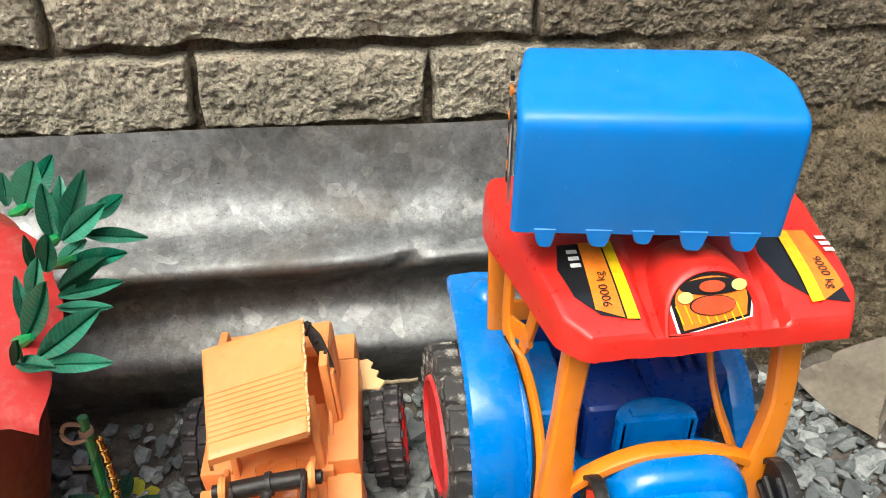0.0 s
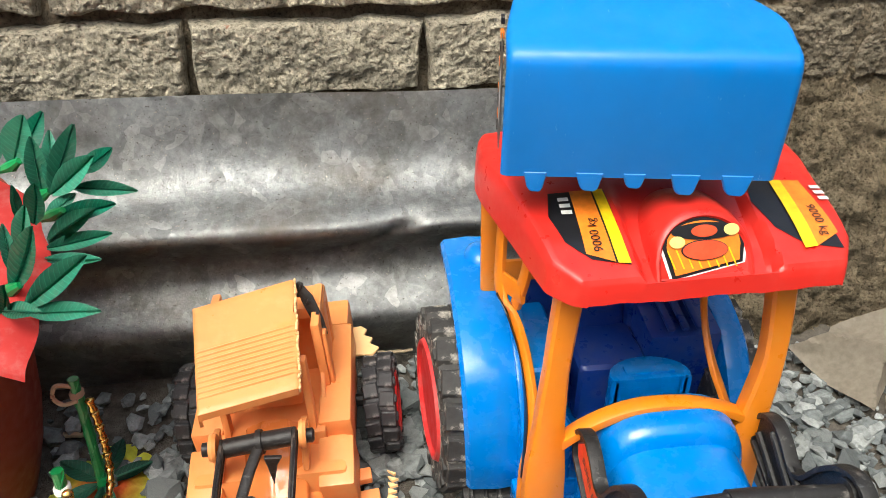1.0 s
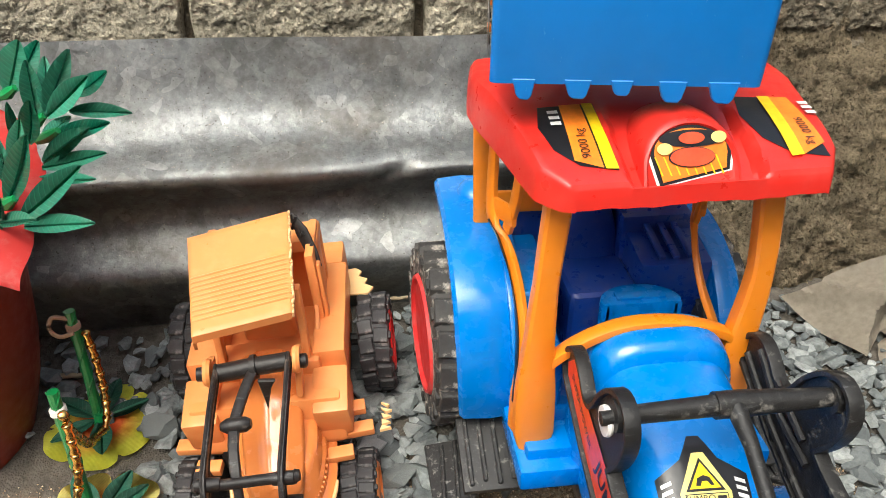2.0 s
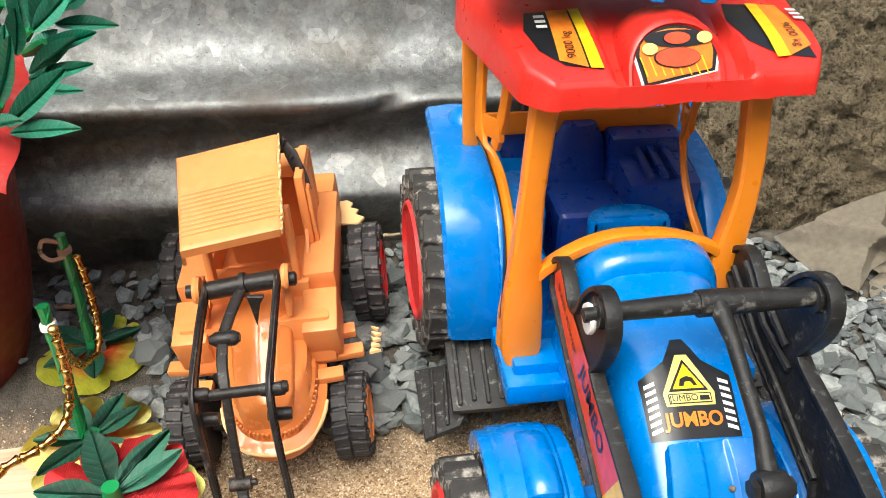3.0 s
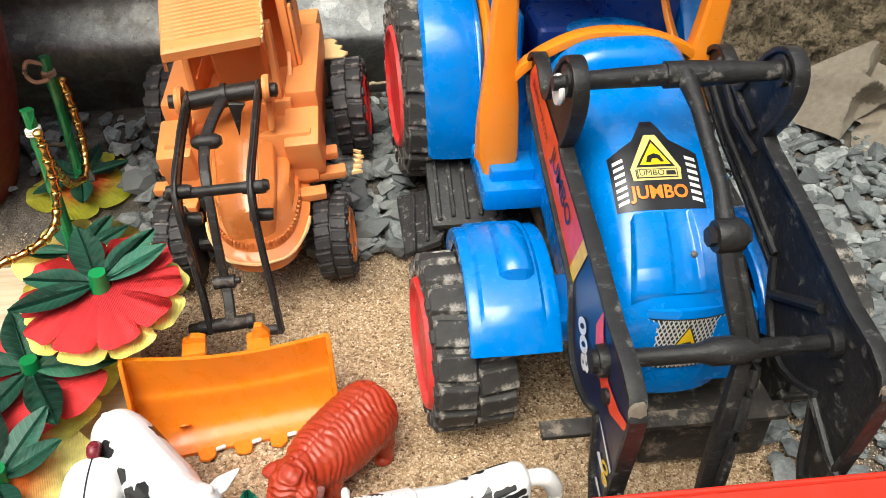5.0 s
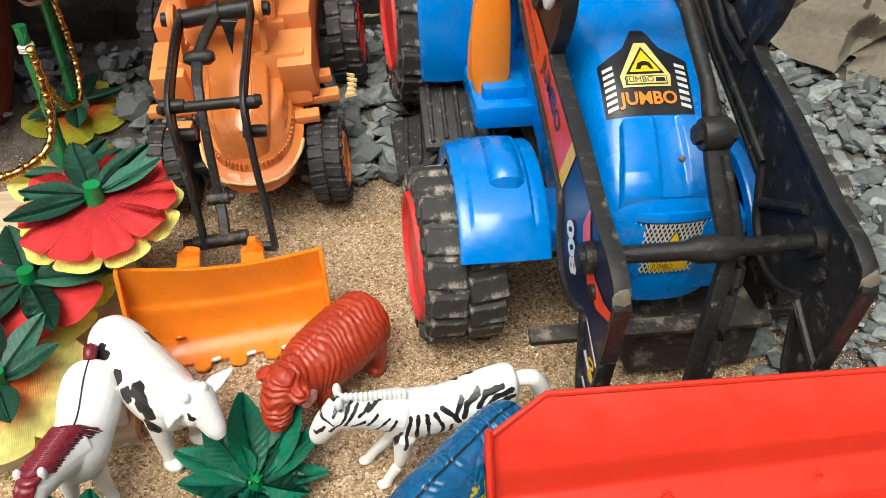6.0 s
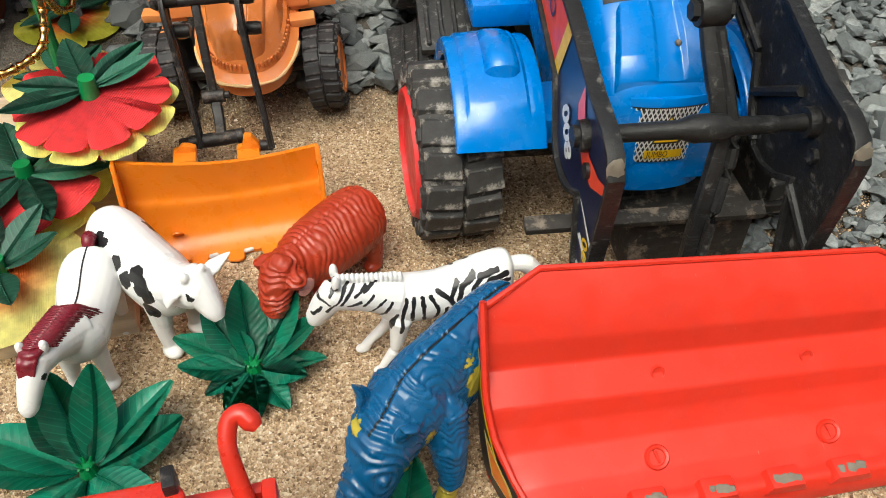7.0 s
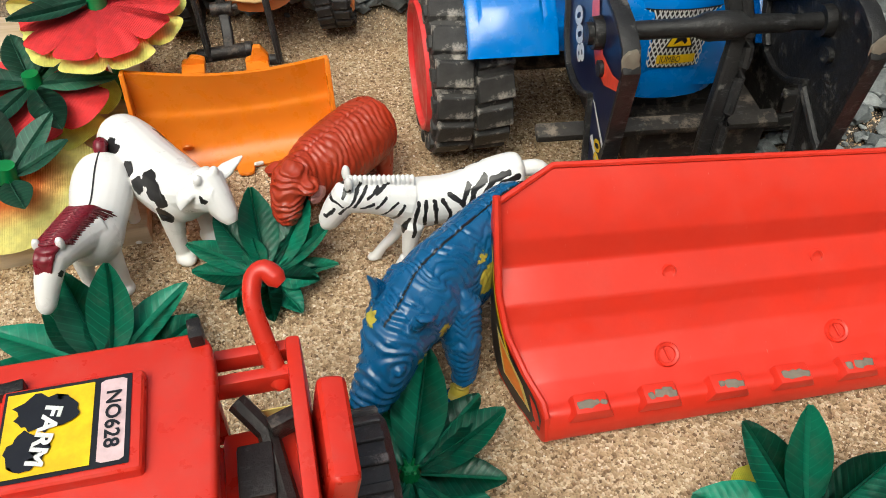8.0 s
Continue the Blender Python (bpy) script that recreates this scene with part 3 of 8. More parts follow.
for side in (-1, 1):
    # Rear mudguard: upright front, flat top behind, with a lamp boss.
    path = smooth_line([(0.452, 0.118), (0.449, 0.150), (0.456, 0.190), (0.478, 0.226), (0.520, 0.247), (0.575, 0.254), (0.640, 0.249)], 6)
    x_out, x_in = CX + (0.101 if side > 0 else -0.134), CX + side * 0.084
    bm = bmesh.new()
    rings = []
    for i, (y, z) in enumerate(path):
        q = path[min(i + 1, len(path) - 1)]
        p = path[max(i - 1, 0)]
        d = Vector((0, q[0] - p[0], q[1] - p[1])).normalized()
        n = Vector((0, -d.z, d.y))
        wide = 0.004 * math.sin(math.pi * i / len(path))
        out = x_out + side * wide
        ring = [(out, -0.010), (out, -0.003), (out - side * 0.003, 0.001), ((out + x_in) / 2, 0.003), (x_in, 0.001), (x_in, -0.003), ((out + x_in) / 2, -0.001), (out - side * 0.004, -0.003), (out - side * 0.0025, -0.010)]
        rings.append([Vector((x, y, z)) + n * h for x, h in ring])
    loft(bm, rings)
    o = bmesh.new()
    bmesh.ops.create_uvsphere(o, u_segments=20, v_segments=12, radius=1)
    joined(bm, o, pose(CX + side * 0.104, 0.600, 0.252) @ Matrix.Diagonal((0.014, 0.02, 0.014, 1)))
    part("rear_mudguard", bm, BLUE, tractor, "glossy blue moulded mudguard with a lamp boss")
    # Side wall of the cab below the door, between mudguard and floor.
    bm = bmesh.new()
    prism(bm, smooth_line([(0.425, 0.128), (0.455, 0.118), (0.60, 0.16), (0.62, 0.22), (0.565, 0.250), (0.490, 0.240), (0.446, 0.196), (0.428, 0.160)], 4, True), CX + side * 0.094, CX + side * 0.080, 0.002)
    tube(bm, [(CX + side * 0.098, 0.462, 0.188), (CX + side * 0.098, 0.468, 0.206)], 0.005, 10)
    part("side_panel", bm, BLUE, tractor)

# Chassis, foot steps, lower cross plate.
bm = bmesh.new()
box(bm, (CX, 0.435, 0.085), (0.085, 0.34, 0.05), (-4, 0, 0), 0.006)
box(bm, (CX, 0.245, 0.05), (0.07, 0.06, 0.03), bevel=0.004)
for y, z in ((RW[0], RW[1]), (FW[0], FW[1])):
    tube(bm, [(CX - 0.13, y, z), (CX + 0.13, y, z)], 0.008, 12)
box(bm, (CX + 0.02, 0.262, 0.060), (0.060, 0.090, 0.030), (0, 0, 0), 0.003)
part("chassis", bm, CHASSIS, tractor, "dusty black plastic chassis")
bm = bmesh.new()
box(bm, (CX - 0.005, 0.185, 0.071), (0.168, 0.012, 0.007), (18, 0, 0), 0.002)
part("front_bar", bm, CHASSIS, tractor)
bm = bmesh.new()
box(bm, (0.312, 0.222, 0.037), (0.092, 0.056, 0.050), (0, 0, 0), 0.004)
part("front_weight", bm, CHASSIS, tractor)
for side in (-1, 1):
    bm = bmesh.new()
    # Ribbed step: a tread up to the cab and a flap that hangs outward.
    box(bm, (CX + side * 0.105, 0.440, 0.092), (0.062, 0.075, 0.008), (24, 0, 0), 0.0015)
    step = part("step", bm, STEP_BLACK, tractor, "scuffed black ribbed step")
    for k in range(5):
        bm = bmesh.new()
        box(bm, (CX + side * (0.081 + 0.012 * k), 0.440, 0.0965), (0.004, 0.070 - 0.006 * (k % 2), 0.006), (24, 0, 0), 0.001, 1)
        part("step_rib", bm, STEP_BLACK, step)
    for dx, w in ((0.119, 0.020), (0.095, 0.012)):
        bm = bmesh.new()
        box(bm, (CX + side * dx, 0.470, 0.122), (w, 0.012, 0.05), (0, 0, 0), 0.002)
        part("step_post", bm, STEP_BLACK, step)
    bm = bmesh.new()
    prism(bm, [(CX + side * 0.162, 0.478), (CX + side * 0.108, 0.468), (CX + side * 0.106, 0.440), (CX + side * 0.130, 0.402), (CX + side * 0.160, 0.400)], 0.064, 0.070, 0.0015, "z")
    for k in range(3):
        box(bm, (CX + side * (0.126 + 0.012 * k), 0.442 - 0.004 * k, 0.0712), (0.0035, 0.060 + 0.006 * k, 0.004), (0, 0, 4 * side), 0.0009, 1)
    for v in bm.verts:
        v.co.z += 0.35 * (abs(v.co.x - CX) - 0.13) * -1 + 0.10 * (v.co.y - 0.44)
    part("step_flap", bm, STEP_BLACK, step, "scratched black flap of the step")


# Bonnet: a tapering body that drops to the grille.
def arch(cx, y, half, top, bottom, flat_part, n=22):
    """An arched section across: flat crown, rounded shoulders, straight sides."""
    pts = []
    for k in range(n + 1):
        a = math.pi * k / n
        c, s = math.cos(a), math.sin(a)
        x = half * math.copysign(abs(c) ** (1 - flat_part), c)
        z = bottom + (top - bottom) * abs(s) ** (0.42)
        pts.append((cx + x, y, z))
    return pts


hood_rows = [(0.392, 0.054, 0.240, 0.13), (0.360, 0.054, 0.238, 0.12), (0.330, 0.0535, 0.2335, 0.11), (0.300, 0.053, 0.2265, 0.10), (0.270, 0.0525, 0.2115, 0.10), (0.248, 0.052, 0.1985, 0.098), (0.228, 0.0515, 0.185, 0.097), (0.212, 0.050, 0.172, 0.096), (0.202, 0.047, 0.160, 0.095), (0.197, 0.043, 0.150, 0.094)]
bm = bmesh.new()
loft(bm, [arch(CX, y, h, t, b, 0.45) for y, h, t, b in hood_rows])
# Raised panel with two flutes.
hood = part("bonnet", bm, BLUE, tractor, "glossy blue moulded bonnet", angle=50)
bm = bmesh.new()
loft(bm, [arch(CX, y, h, t, 0.13, 0.4) for y, h, t in ((0.404, 0.058, 0.252), (0.384, 0.0585, 0.253), (0.374, 0.057, 0.251), (0.368, 0.053, 0.246), (0.366, 0.049, 0.238))])
part("cowl", bm, BLUE, tractor, "blue cowl behind the bonnet", angle=50)
bm = bmesh.new()
o = bmesh.new()
rings = []
for k in range(9):
    u = k / 8
    y = 0.245 - 0.040 * u
    half = 0.030 + 0.006 * u
    top = np.interp(y, [0.197, 0.202, 0.212, 0.228, 0.248, 0.27], [0.150, 0.160, 0.172, 0.185, 0.1985, 0.2115])
    lift = 0.0060 * math.sin(math.pi * (0.08 + 0.84 * u)) ** 0.4
    rings.append([(CX - half, y, top - 0.006), (CX - half * 0.92, y, top + lift * 0.7), (CX - half * 0.30, y, top + lift), (CX - half * 0.22, y, top + lift * 0.3), (CX + half * 0.22, y, top + lift * 0.3), (CX + half * 0.30, y, top + lift), (CX + half * 0.92, y, top + lift * 0.7), (CX + half, y, top - 0.006)])
loft(o, rings)
bmesh.ops.bevel(o, geom=o.edges[:], offset=0.0006, segments=1, affect="EDGES")
joined(bm, o)
part("bonnet_panel", bm, BLUE, hood)
bm = bmesh.new()
o = bmesh.new()
bmesh.ops.create_uvsphere(o, u_segments=14, v_segments=8, radius=0.0022)
joined(bm, o, pose(CX + 0.006, 0.2215, 0.182))
part("screw", bm, CHASSIS, hood, "small dark screw")
# Nose below the bonnet: grille sticker and bumper.
bm = bmesh.new()
loft(bm, [[(CX + h * math.sin(q), 0.226 - d * abs(math.cos(q)) ** 0.6 if abs(q) <= 1.571 else 0.23, z) for q in [math.pi * (i / 16 - 0.5) for i in range(17)]] for z, h, d in ((0.082, 0.036, 0.026), (0.086, 0.040, 0.0305), (0.104, 0.042, 0.0315), (0.108, 0.042, 0.0300), (0.152, 0.0435, 0.0305), (0.157, 0.044, 0.0285))])
nose = part("nose", bm, BLUE, tractor)
base = Vector((CX, 0.30, 0.0))
gm = frame_of((CX, 0.1900, 0.131), (1, 0, 0), (0, 0, 1)) @ Matrix.Diagonal((0.98, 1.42, 1, 1))
bpy.context.view_layer.update()
on_nose = [(nose, base)]
stick("grille_sticker", flat([(-0.037, -0.015), (0.037, -0.015), (0.037, 0.015), (-0.037, 0.015)]), gm, 0.0004, PAPER_BLACK, nose, "black printed sticker of a wire grille", on_nose)
bm = bmesh.new()
for k in range(-9, 34):
    for lean in (-1, 1):
        p = Vector((-0.037 + 0.0030 * k, -0.0145))
        q = p + Vector((0.019 * lean, 0.029))
        lo, hi = sorted((p, q), key=lambda w: w.x)
        if lo.x >= -0.037 and hi.x <= 0.037:
            n = Vector((-(q - p).y, (q - p).x)).normalized() * 0.00042
            bm.faces.new([bm.verts.new((*w, 0)) for w in (p + n, q + n, q - n, p - n)])
stick("grille_mesh", bm, gm, 0.0007, PAPER_WHITE, nose, "", on_nose)
tri = [(-0.0115, -0.0065), (0.0115, -0.0065), (0.0, 0.0125)]
stick("warning_triangle", flat(tri), gm @ pose(0.001, 0.001, 0) @ Matrix.Scale(0.86, 4), 0.0010, PAPER_BLACK, nose, "", on_nose)
stick("warning_triangle_face", flat([(a * 0.84, b * 0.84 + 0.0003) for a, b in tri]), gm @ pose(0.001, 0.001, 0) @ Matrix.Scale(0.86, 4), 0.0013, PAPER_YELLOW, nose, "", on_nose)
stick("warning_triangle_figure", flat([(-0.005, -0.004), (-0.003, 0.0), (0.003, 0.001), (0.0055, -0.002), (0.004, -0.004), (0.001, -0.0015)]), gm @ pose(0.001, 0.001, 0) @ Matrix.Scale(0.86, 4), 0.0016, PAPER_BLACK, nose, "", on_nose)
stick("name_strip", flat([(-0.013, -0.013), (0.013, -0.013), (0.013, -0.0085), (-0.013, -0.0085)]), gm @ pose(0.001, 0.0005, 0), 0.0010, PAPER_YELLOW, nose, "", on_nose)
stick("word", letters("JUMBO", 0.0046), gm @ pose(-0.003, -0.0103, 0), 0.0013, PAPER_BLACK, nose, "", on_nose)

# Bonnet decal.
on_hood = [(hood, base)]
dm = frame_of((CX - 0.007, 0.2710, 0.2135), (1, -0.03, 0), (0, 0.85, 0.53)) @ Matrix.Diagonal((0.94, 0.93, 1, 1))
house = [(-0.030, -0.030), (0.030, -0.030), (0.031, 0.012), (0.013, 0.024), (0.004, 0.040), (-0.004, 0.040), (-0.013, 0.024), (-0.031, 0.012)]
bpy.context.view_layer.update()
decal = stick("bonnet_sticker", flat(house), dm, 0.0004, PAPER_BLACK, hood, "black warning sticker with hazard stripes and orange lettering", on_hood)
for side in (-1, 1):
    for k in range(7):
        y0 = -0.026 + 0.0052 * k
        stick("hazard_stripe", flat([(side * 0.0285, y0), (side * 0.0285, y0 + 0.0028), (side * 0.0215, y0 + 0.0052), (side * 0.0215, y0 + 0.0024)]), dm, 0.0008, PAPER_WHITE, decal, onto=on_hood)
sign = [(-0.0165, -0.010), (0.0165, -0.010), (0.0175, -0.001), (0.004, 0.026), (-0.004, 0.026), (-0.0175, -0.001)]
stick("sign", flat(sign), dm @ pose(0, 0.002, 0), 0.0008, PAPER_GOLD, decal, onto=on_hood)
tri = [(-0.0135, 0.000), (0.0135, 0.000), (0.0, 0.0225)]
stick("triangle", flat(tri), dm @ pose(0, 0.002, 0), 0.0012, PAPER_BLACK, decal, onto=on_hood)
stick("triangle_face", flat([(a * 0.80, 0.0016 + b * 0.80) for a, b in tri]), dm @ pose(0, 0.002, 0), 0.0015, PAPER_YELLOW, decal, onto=on_hood)
stick("triangle_figure", flat([(-0.0062, 0.0035), (-0.0045, 0.0085), (0.0, 0.0105), (0.004, 0.009), (0.0064, 0.0035), (0.004, 0.0035), (0.002, 0.0065), (-0.0015, 0.0065), (-0.003, 0.0035)]), dm @ pose(0, 0.002, 0), 0.0018, PAPER_BLACK, decal, onto=on_hood)
stick("plate", flat([(-0.0145, -0.0085), (0.0145, -0.0085), (0.0145, -0.0015), (-0.0145, -0.0015)]), dm @ pose(0, 0.002, 0), 0.0012, PAPER_BLACK, decal, onto=on_hood)
stick("plate_face", flat([(-0.0138, -0.0078), (0.0138, -0.0078), (0.0138, -0.0022), (-0.0138, -0.0022)]), dm @ pose(0, 0.002, 0), 0.0015, PAPER_GOLD, decal, onto=on_hood)
stick("small_word", letters("JUMBO", 0.0062), dm @ pose(-0.0045, -0.003, 0), 0.0019, PAPER_BLACK, decal, onto=on_hood)
stick("worn_bar", flat([(0.006, -0.0068), (0.013, -0.0068), (0.0125, -0.0036), (0.0065, -0.0036)]), dm @ pose(0, 0.002, 0), 0.0019, PAPER_BLACK, decal, onto=on_hood)
stick("large_word", letters("JUMBO", 0.0135, 0.0004, 0.92), dm @ pose(0, -0.0175, 0), 0.0012, PAPER_ORANGE, decal, onto=on_hood)

# Cab: floor, seat, console, then the orange frame.
bm = bmesh.new()
box(bm, (CX, 0.475, 0.150), (0.168, 0.13, 0.03), bevel=0.004)
box(bm, (CX, 0.415, 0.140), (0.185, 0.07, 0.016), bevel=0.003)
for side in (-1, 1):
    box(bm, (CX + side * 0.075, 0.405, 0.128), (0.05, 0.075, 0.02), (0, 0, 0), 0.004)
part("cab_floor", bm, BLUE, tractor)
bm = bmesh.new()
box(bm, (CX - 0.012, 0.500, 0.195), (0.060, 0.060, 0.06), bevel=0.008, seg=3)
rings = []
for k in range(8):
    u = k / 7
    w = 0.026 * (1 - 0.45 * u**4)
    rings.append([(CX - 0.012 + w * math.cos(a), 0.528 + 0.012 * u + 0.008 * math.sin(a), 0.205 + 0.069 * u) for a in [2 * math.pi * i / 20 for i in range(20)]])
loft(bm, rings)
part("seat", bm, NAVY, tractor, "dark blue moulded seat with a rounded back")
bm = bmesh.new()
box(bm, (CX + 0.048, 0.515, 0.205), (0.062, 0.065, 0.09), (8, 0, 0), 0.005)
locker = part("side_locker", bm, NAVY, tractor, "ribbed blue locker beside the seat")
for k in range(3):
    bm = bmesh.new()
    box(bm, (CX + 0.034 + 0.012 * k, 0.500, 0.254), (0.006, 0.045, 0.004), (8, 0, 0), 0.0015)
    part("locker_rib", bm, NAVY, locker)
bm = bmesh.new()
box(bm, (CX - 0.074, 0.495, 0.205), (0.032, 0.09, 0.08), bevel=0.006, seg=3)
box(bm, (CX - 0.072, 0.430, 0.185), (0.024, 0.04, 0.06), bevel=0.008, seg=3)
part("door_console", bm, BLUE, tractor)
bm = bmesh.new()
outline = [(CX + 0.008 + 0.033 * math.cos(a), 0.448 + 0.022 * max(math.sin(a), -0.25)) for a in [2 * math.pi * i / 28 for i in range(28)]]
prism(bm, outline, 0.180, 0.234, 0.003, "z")
box(bm, (CX + 0.008, 0.452, 0.2345), (0.04, 0.010, 0.003), bevel=0.001)
part("dashboard", bm, BLUE, tractor, "half-round blue dashboard")


def band(bm, pts, wide, thick, across):
    """A flat moulded strip along pts; across: the way in which it is wide."""
    pts = [Vector(p) for p in pts]
    rings = []
    for i, p in enumerate(pts):
        d = (pts[min(i + 1, len(pts) - 1)] - pts[max(i - 1, 0)]).normalized()
        a = Vector(across)
        a = (a - d * a.dot(d)).normalized()
        n = d.cross(a)
        w = wide[i] if isinstance(wide, (list, tuple)) else wide
        ring = []
        for k in range(12):
            q = 2 * math.pi * k / 12
            c, s = math.cos(q), math.sin(q)
            ring.append(p + a * (w / 2 * math.copysign(abs(c) ** 0.5, c)) + n * (thick / 2 * math.copysign(abs(s) ** 0.6, s)))
        rings.append(ring)
    loft(bm, rings)
    return bm


cab = bmesh.new()
for side in (-1, 1):
    # Front pillar: bowed outward, wide at the foot.
    bow = (-0.084, -0.086, -0.0865, -0.085, -0.080) if side < 0 else (0.067, 0.066, 0.0660, 0.0705, 0.063)
    line = smooth_line([(CX + bow[0], 0.398, 0.132), (CX + bow[1], 0.397, 0.180), (CX + bow[2], 0.397, 0.225), (CX + bow[3], 0.398, 0.290), (CX + bow[4], 0.400, 0.364)], 4)
    wide = [float(np.interp(p[2], [0.13, 0.155, 0.195, 0.24, 0.29, 0.36], [0.022, 0.033, 0.0315, 0.0225, 0.0175, 0.0190])) for p in line]
    band(cab, line, wide, 0.016, (1, 0, 0))
part("front_pillars_and_sill", band(cab, smooth_line([(CX - 0.082, 0.398, 0.214), (CX - 0.066, 0.395, 0.2325), (CX - 0.0426, 0.394, 0.2465), (CX - 0.0185, 0.394, 0.2525), (CX + 0.011, 0.394, 0.2515), (CX + 0.0337, 0.394, 0.2460), (CX + 0.0530, 0.396, 0.2370), (CX + 0.067, 0.398, 0.2240)], 5), 0.0085, 0.014, (0, 0, 1)), ORANGE, tractor, "orange windscreen frame of the cab")
for side in (-1, 1):
    bm = bmesh.new()
    # Door frame: two legs under the roof, a tie, and a sweep down to the foot of the front pillar.
    sweep = [(0.1035, 0.505, 0.362), (0.1046, 0.503, 0.3035), (0.1035, 0.494, 0.2860), (0.0975, 0.484, 0.2760), (0.0925, 0.466, 0.2600), (0.0900, 0.447, 0.2400), (0.0900, 0.429, 0.2180), (0.0920, 0.418, 0.1960), (0.0945, 0.412, 0.1680), (0.0945, 0.412, 0.1320)]
    if side > 0:
        sweep = [(o * float(np.interp(z, [0.20, 0.25], [0.76, 0.60])), y, z) for o, y, z in sweep]
    line = smooth_line([(CX + side * o, y, z) for o, y, z in sweep], 4)
    wide = [float(np.interp(p[2], [0.13, 0.17, 0.20, 0.25, 0.285, 0.36], [0.024, 0.022, 0.013, 0.012, 0.014, 0.011])) for p in line]
    band(bm, line, wide, 0.0055, (side * 0.3, 1, 0.3))
    k = 0.6 if side > 0 else 1.0
    band(bm, smooth_line([(CX + side * k * 0.0905, 0.464, 0.362), (CX + side * k * 0.0925, 0.468, 0.323), (CX + side * k * 0.0955, 0.481, 0.2850)], 4), 0.011, 0.0055, (side * 0.3, 1, 0))
    band(bm, [(CX + side * k * 0.1045, 0.503, 0.296), (CX + side * k * 0.0935, 0.470, 0.302)], 0.017, 0.0045, (0, 0, 1))
    door = part("door_frame", bm, ORANGE, tractor, "swept orange door frame of the cab")
    if side < 0:
        bm = bmesh.new()
        line = smooth_line([(CX - o - 0.0040, y + 0.003, z) for o, y, z in sweep[2:9]], 5)
        band(bm, line, [0.003 + 0.006 * math.sin(math.pi * i / (len(line) - 1)) for i in range(len(line))], 0.0012, (0, 1, 0.4))
        part("door_sticker", bm, PAPER_BLACK, door, "curved black sticker strip")
bm = bmesh.new()
band(bm, [(CX - 0.105, 0.548, 0.2725), (CX + 0.076, 0.548, 0.2715)], 0.021, 0.006, (0, 0, 1))
for x, z in ((CX - 0.103, 0.200), (CX + 0.073, 0.250)):
    band(bm, [(x, 0.548, z), (x - 0.004, 0.548, 0.366)], 0.014, 0.007, (1, 0, 0))
part("rear_frame", bm, ORANGE, tractor, "orange frame of the rear window")

bm = bmesh.new()
prism(bm, [(CX - 0.104, 0.150), (CX + 0.076, 0.150), (CX + 0.076, 0.264), (CX - 0.104, 0.264)], 0.552, 0.557, 0.002, "y")
box(bm, (CX + 0.044, 0.536, 0.212), (0.062, 0.030, 0.108), (0, 0, 0), 0.004)
part("rear_panel", bm, NAVY, tractor, "dark blue moulded rear wall of the cab")
# Roof: a front visor that slopes to a turned-down edge, wider behind.
RZ = 0.366
def roof_height(x, y):
    """The crown of the roof: a sharp brow over the front skirt, a rise to the back, hollows beside the lamp housing."""
    z = float(np.interp(y, [0.366, 0.3675, 0.370, 0.376, 0.400, 0.430, 0.455, 0.48, 0.55, 0.562], [0.000, 0.0125, 0.0165, 0.0190, 0.0260, 0.0330, 0.0380, 0.0410, 0.0380, 0.000]))
    fore = sstep(0.47, 0.39, y)
    # A sunken bay about the lamp housing, walled by the two raised ends.
    z -= 0.0095 * fore * sstep(0.046, 0.039, abs(x - CX + 0.002)) * sstep(0.3672, 0.372, y)
    return z - 0.005 * ((x - CX) / 0.1) ** 2 * sstep(0.40, 0.46, y)


bm = bmesh.new()
rows = []
ACROSS = [-1.0, -0.994, -0.982, -0.965] + [-0.945 + 1.89 * i / 64 for i in range(65)] + [0.965, 0.982, 0.994, 1.0]
DROP = {1.0: 0.0, 0.994: 0.62, 0.982: 0.88, 0.965: 0.97}
for y in [0.366, 0.3668, 0.3675, 0.3685, 0.370, 0.373] + [0.376 + 0.174 * (j / 44) ** 1.1 for j in range(45)] + [0.556, 0.562]:
    left = float(np.interp(y, [0.366, 0.370, 0.386, 0.500, 0.520, 0.545, 0.562], [-0.080, -0.087, -0.101, -0.1225, -0.1235, -0.120, -0.112]))
    right = float(np.interp(y, [0.366, 0.372, 0.388, 0.405, 0.500, 0.545, 0.562], [0.083, 0.087, 0.0960, 0.0985, 0.112, 0.112, 0.105]))
    row = []
    for u in ACROSS:
        x = CX + (left + right) / 2 + u * (right - left) / 2
        full = roof_height(x, y)
        hem = 0.0006 * math.sin(x * 95) + 0.0003 * math.sin(x * 310 + y * 60)
        edge = DROP[abs(u)] if abs(u) in DROP else 1.0
        lift = 0.022 * (x - CX) * sstep(0.46, 0.38, y)
        row.append(bm.verts.new((x, y, RZ - 0.001 + (full + 0.001) * edge + lift + (hem if y < 0.3665 or abs(u) == 1 else 0))))
    rows.append(row)
for r, s in zip(rows, rows[1:]):
    for k in range(len(ACROSS) - 1):
        bm.faces.new((r[k], r[k + 1], s[k + 1], s[k]))
bmesh.ops.recalc_face_normals(bm, faces=bm.faces[:])
bmesh.ops.solidify(bm, geom=bm.faces[:], thickness=0.0025)
roof = part("roof", bm, RED, tractor, "glossy red cab roof with printed stickers", angle=28)
LAMP_UP = Vector((0, 0.52, 0.855))


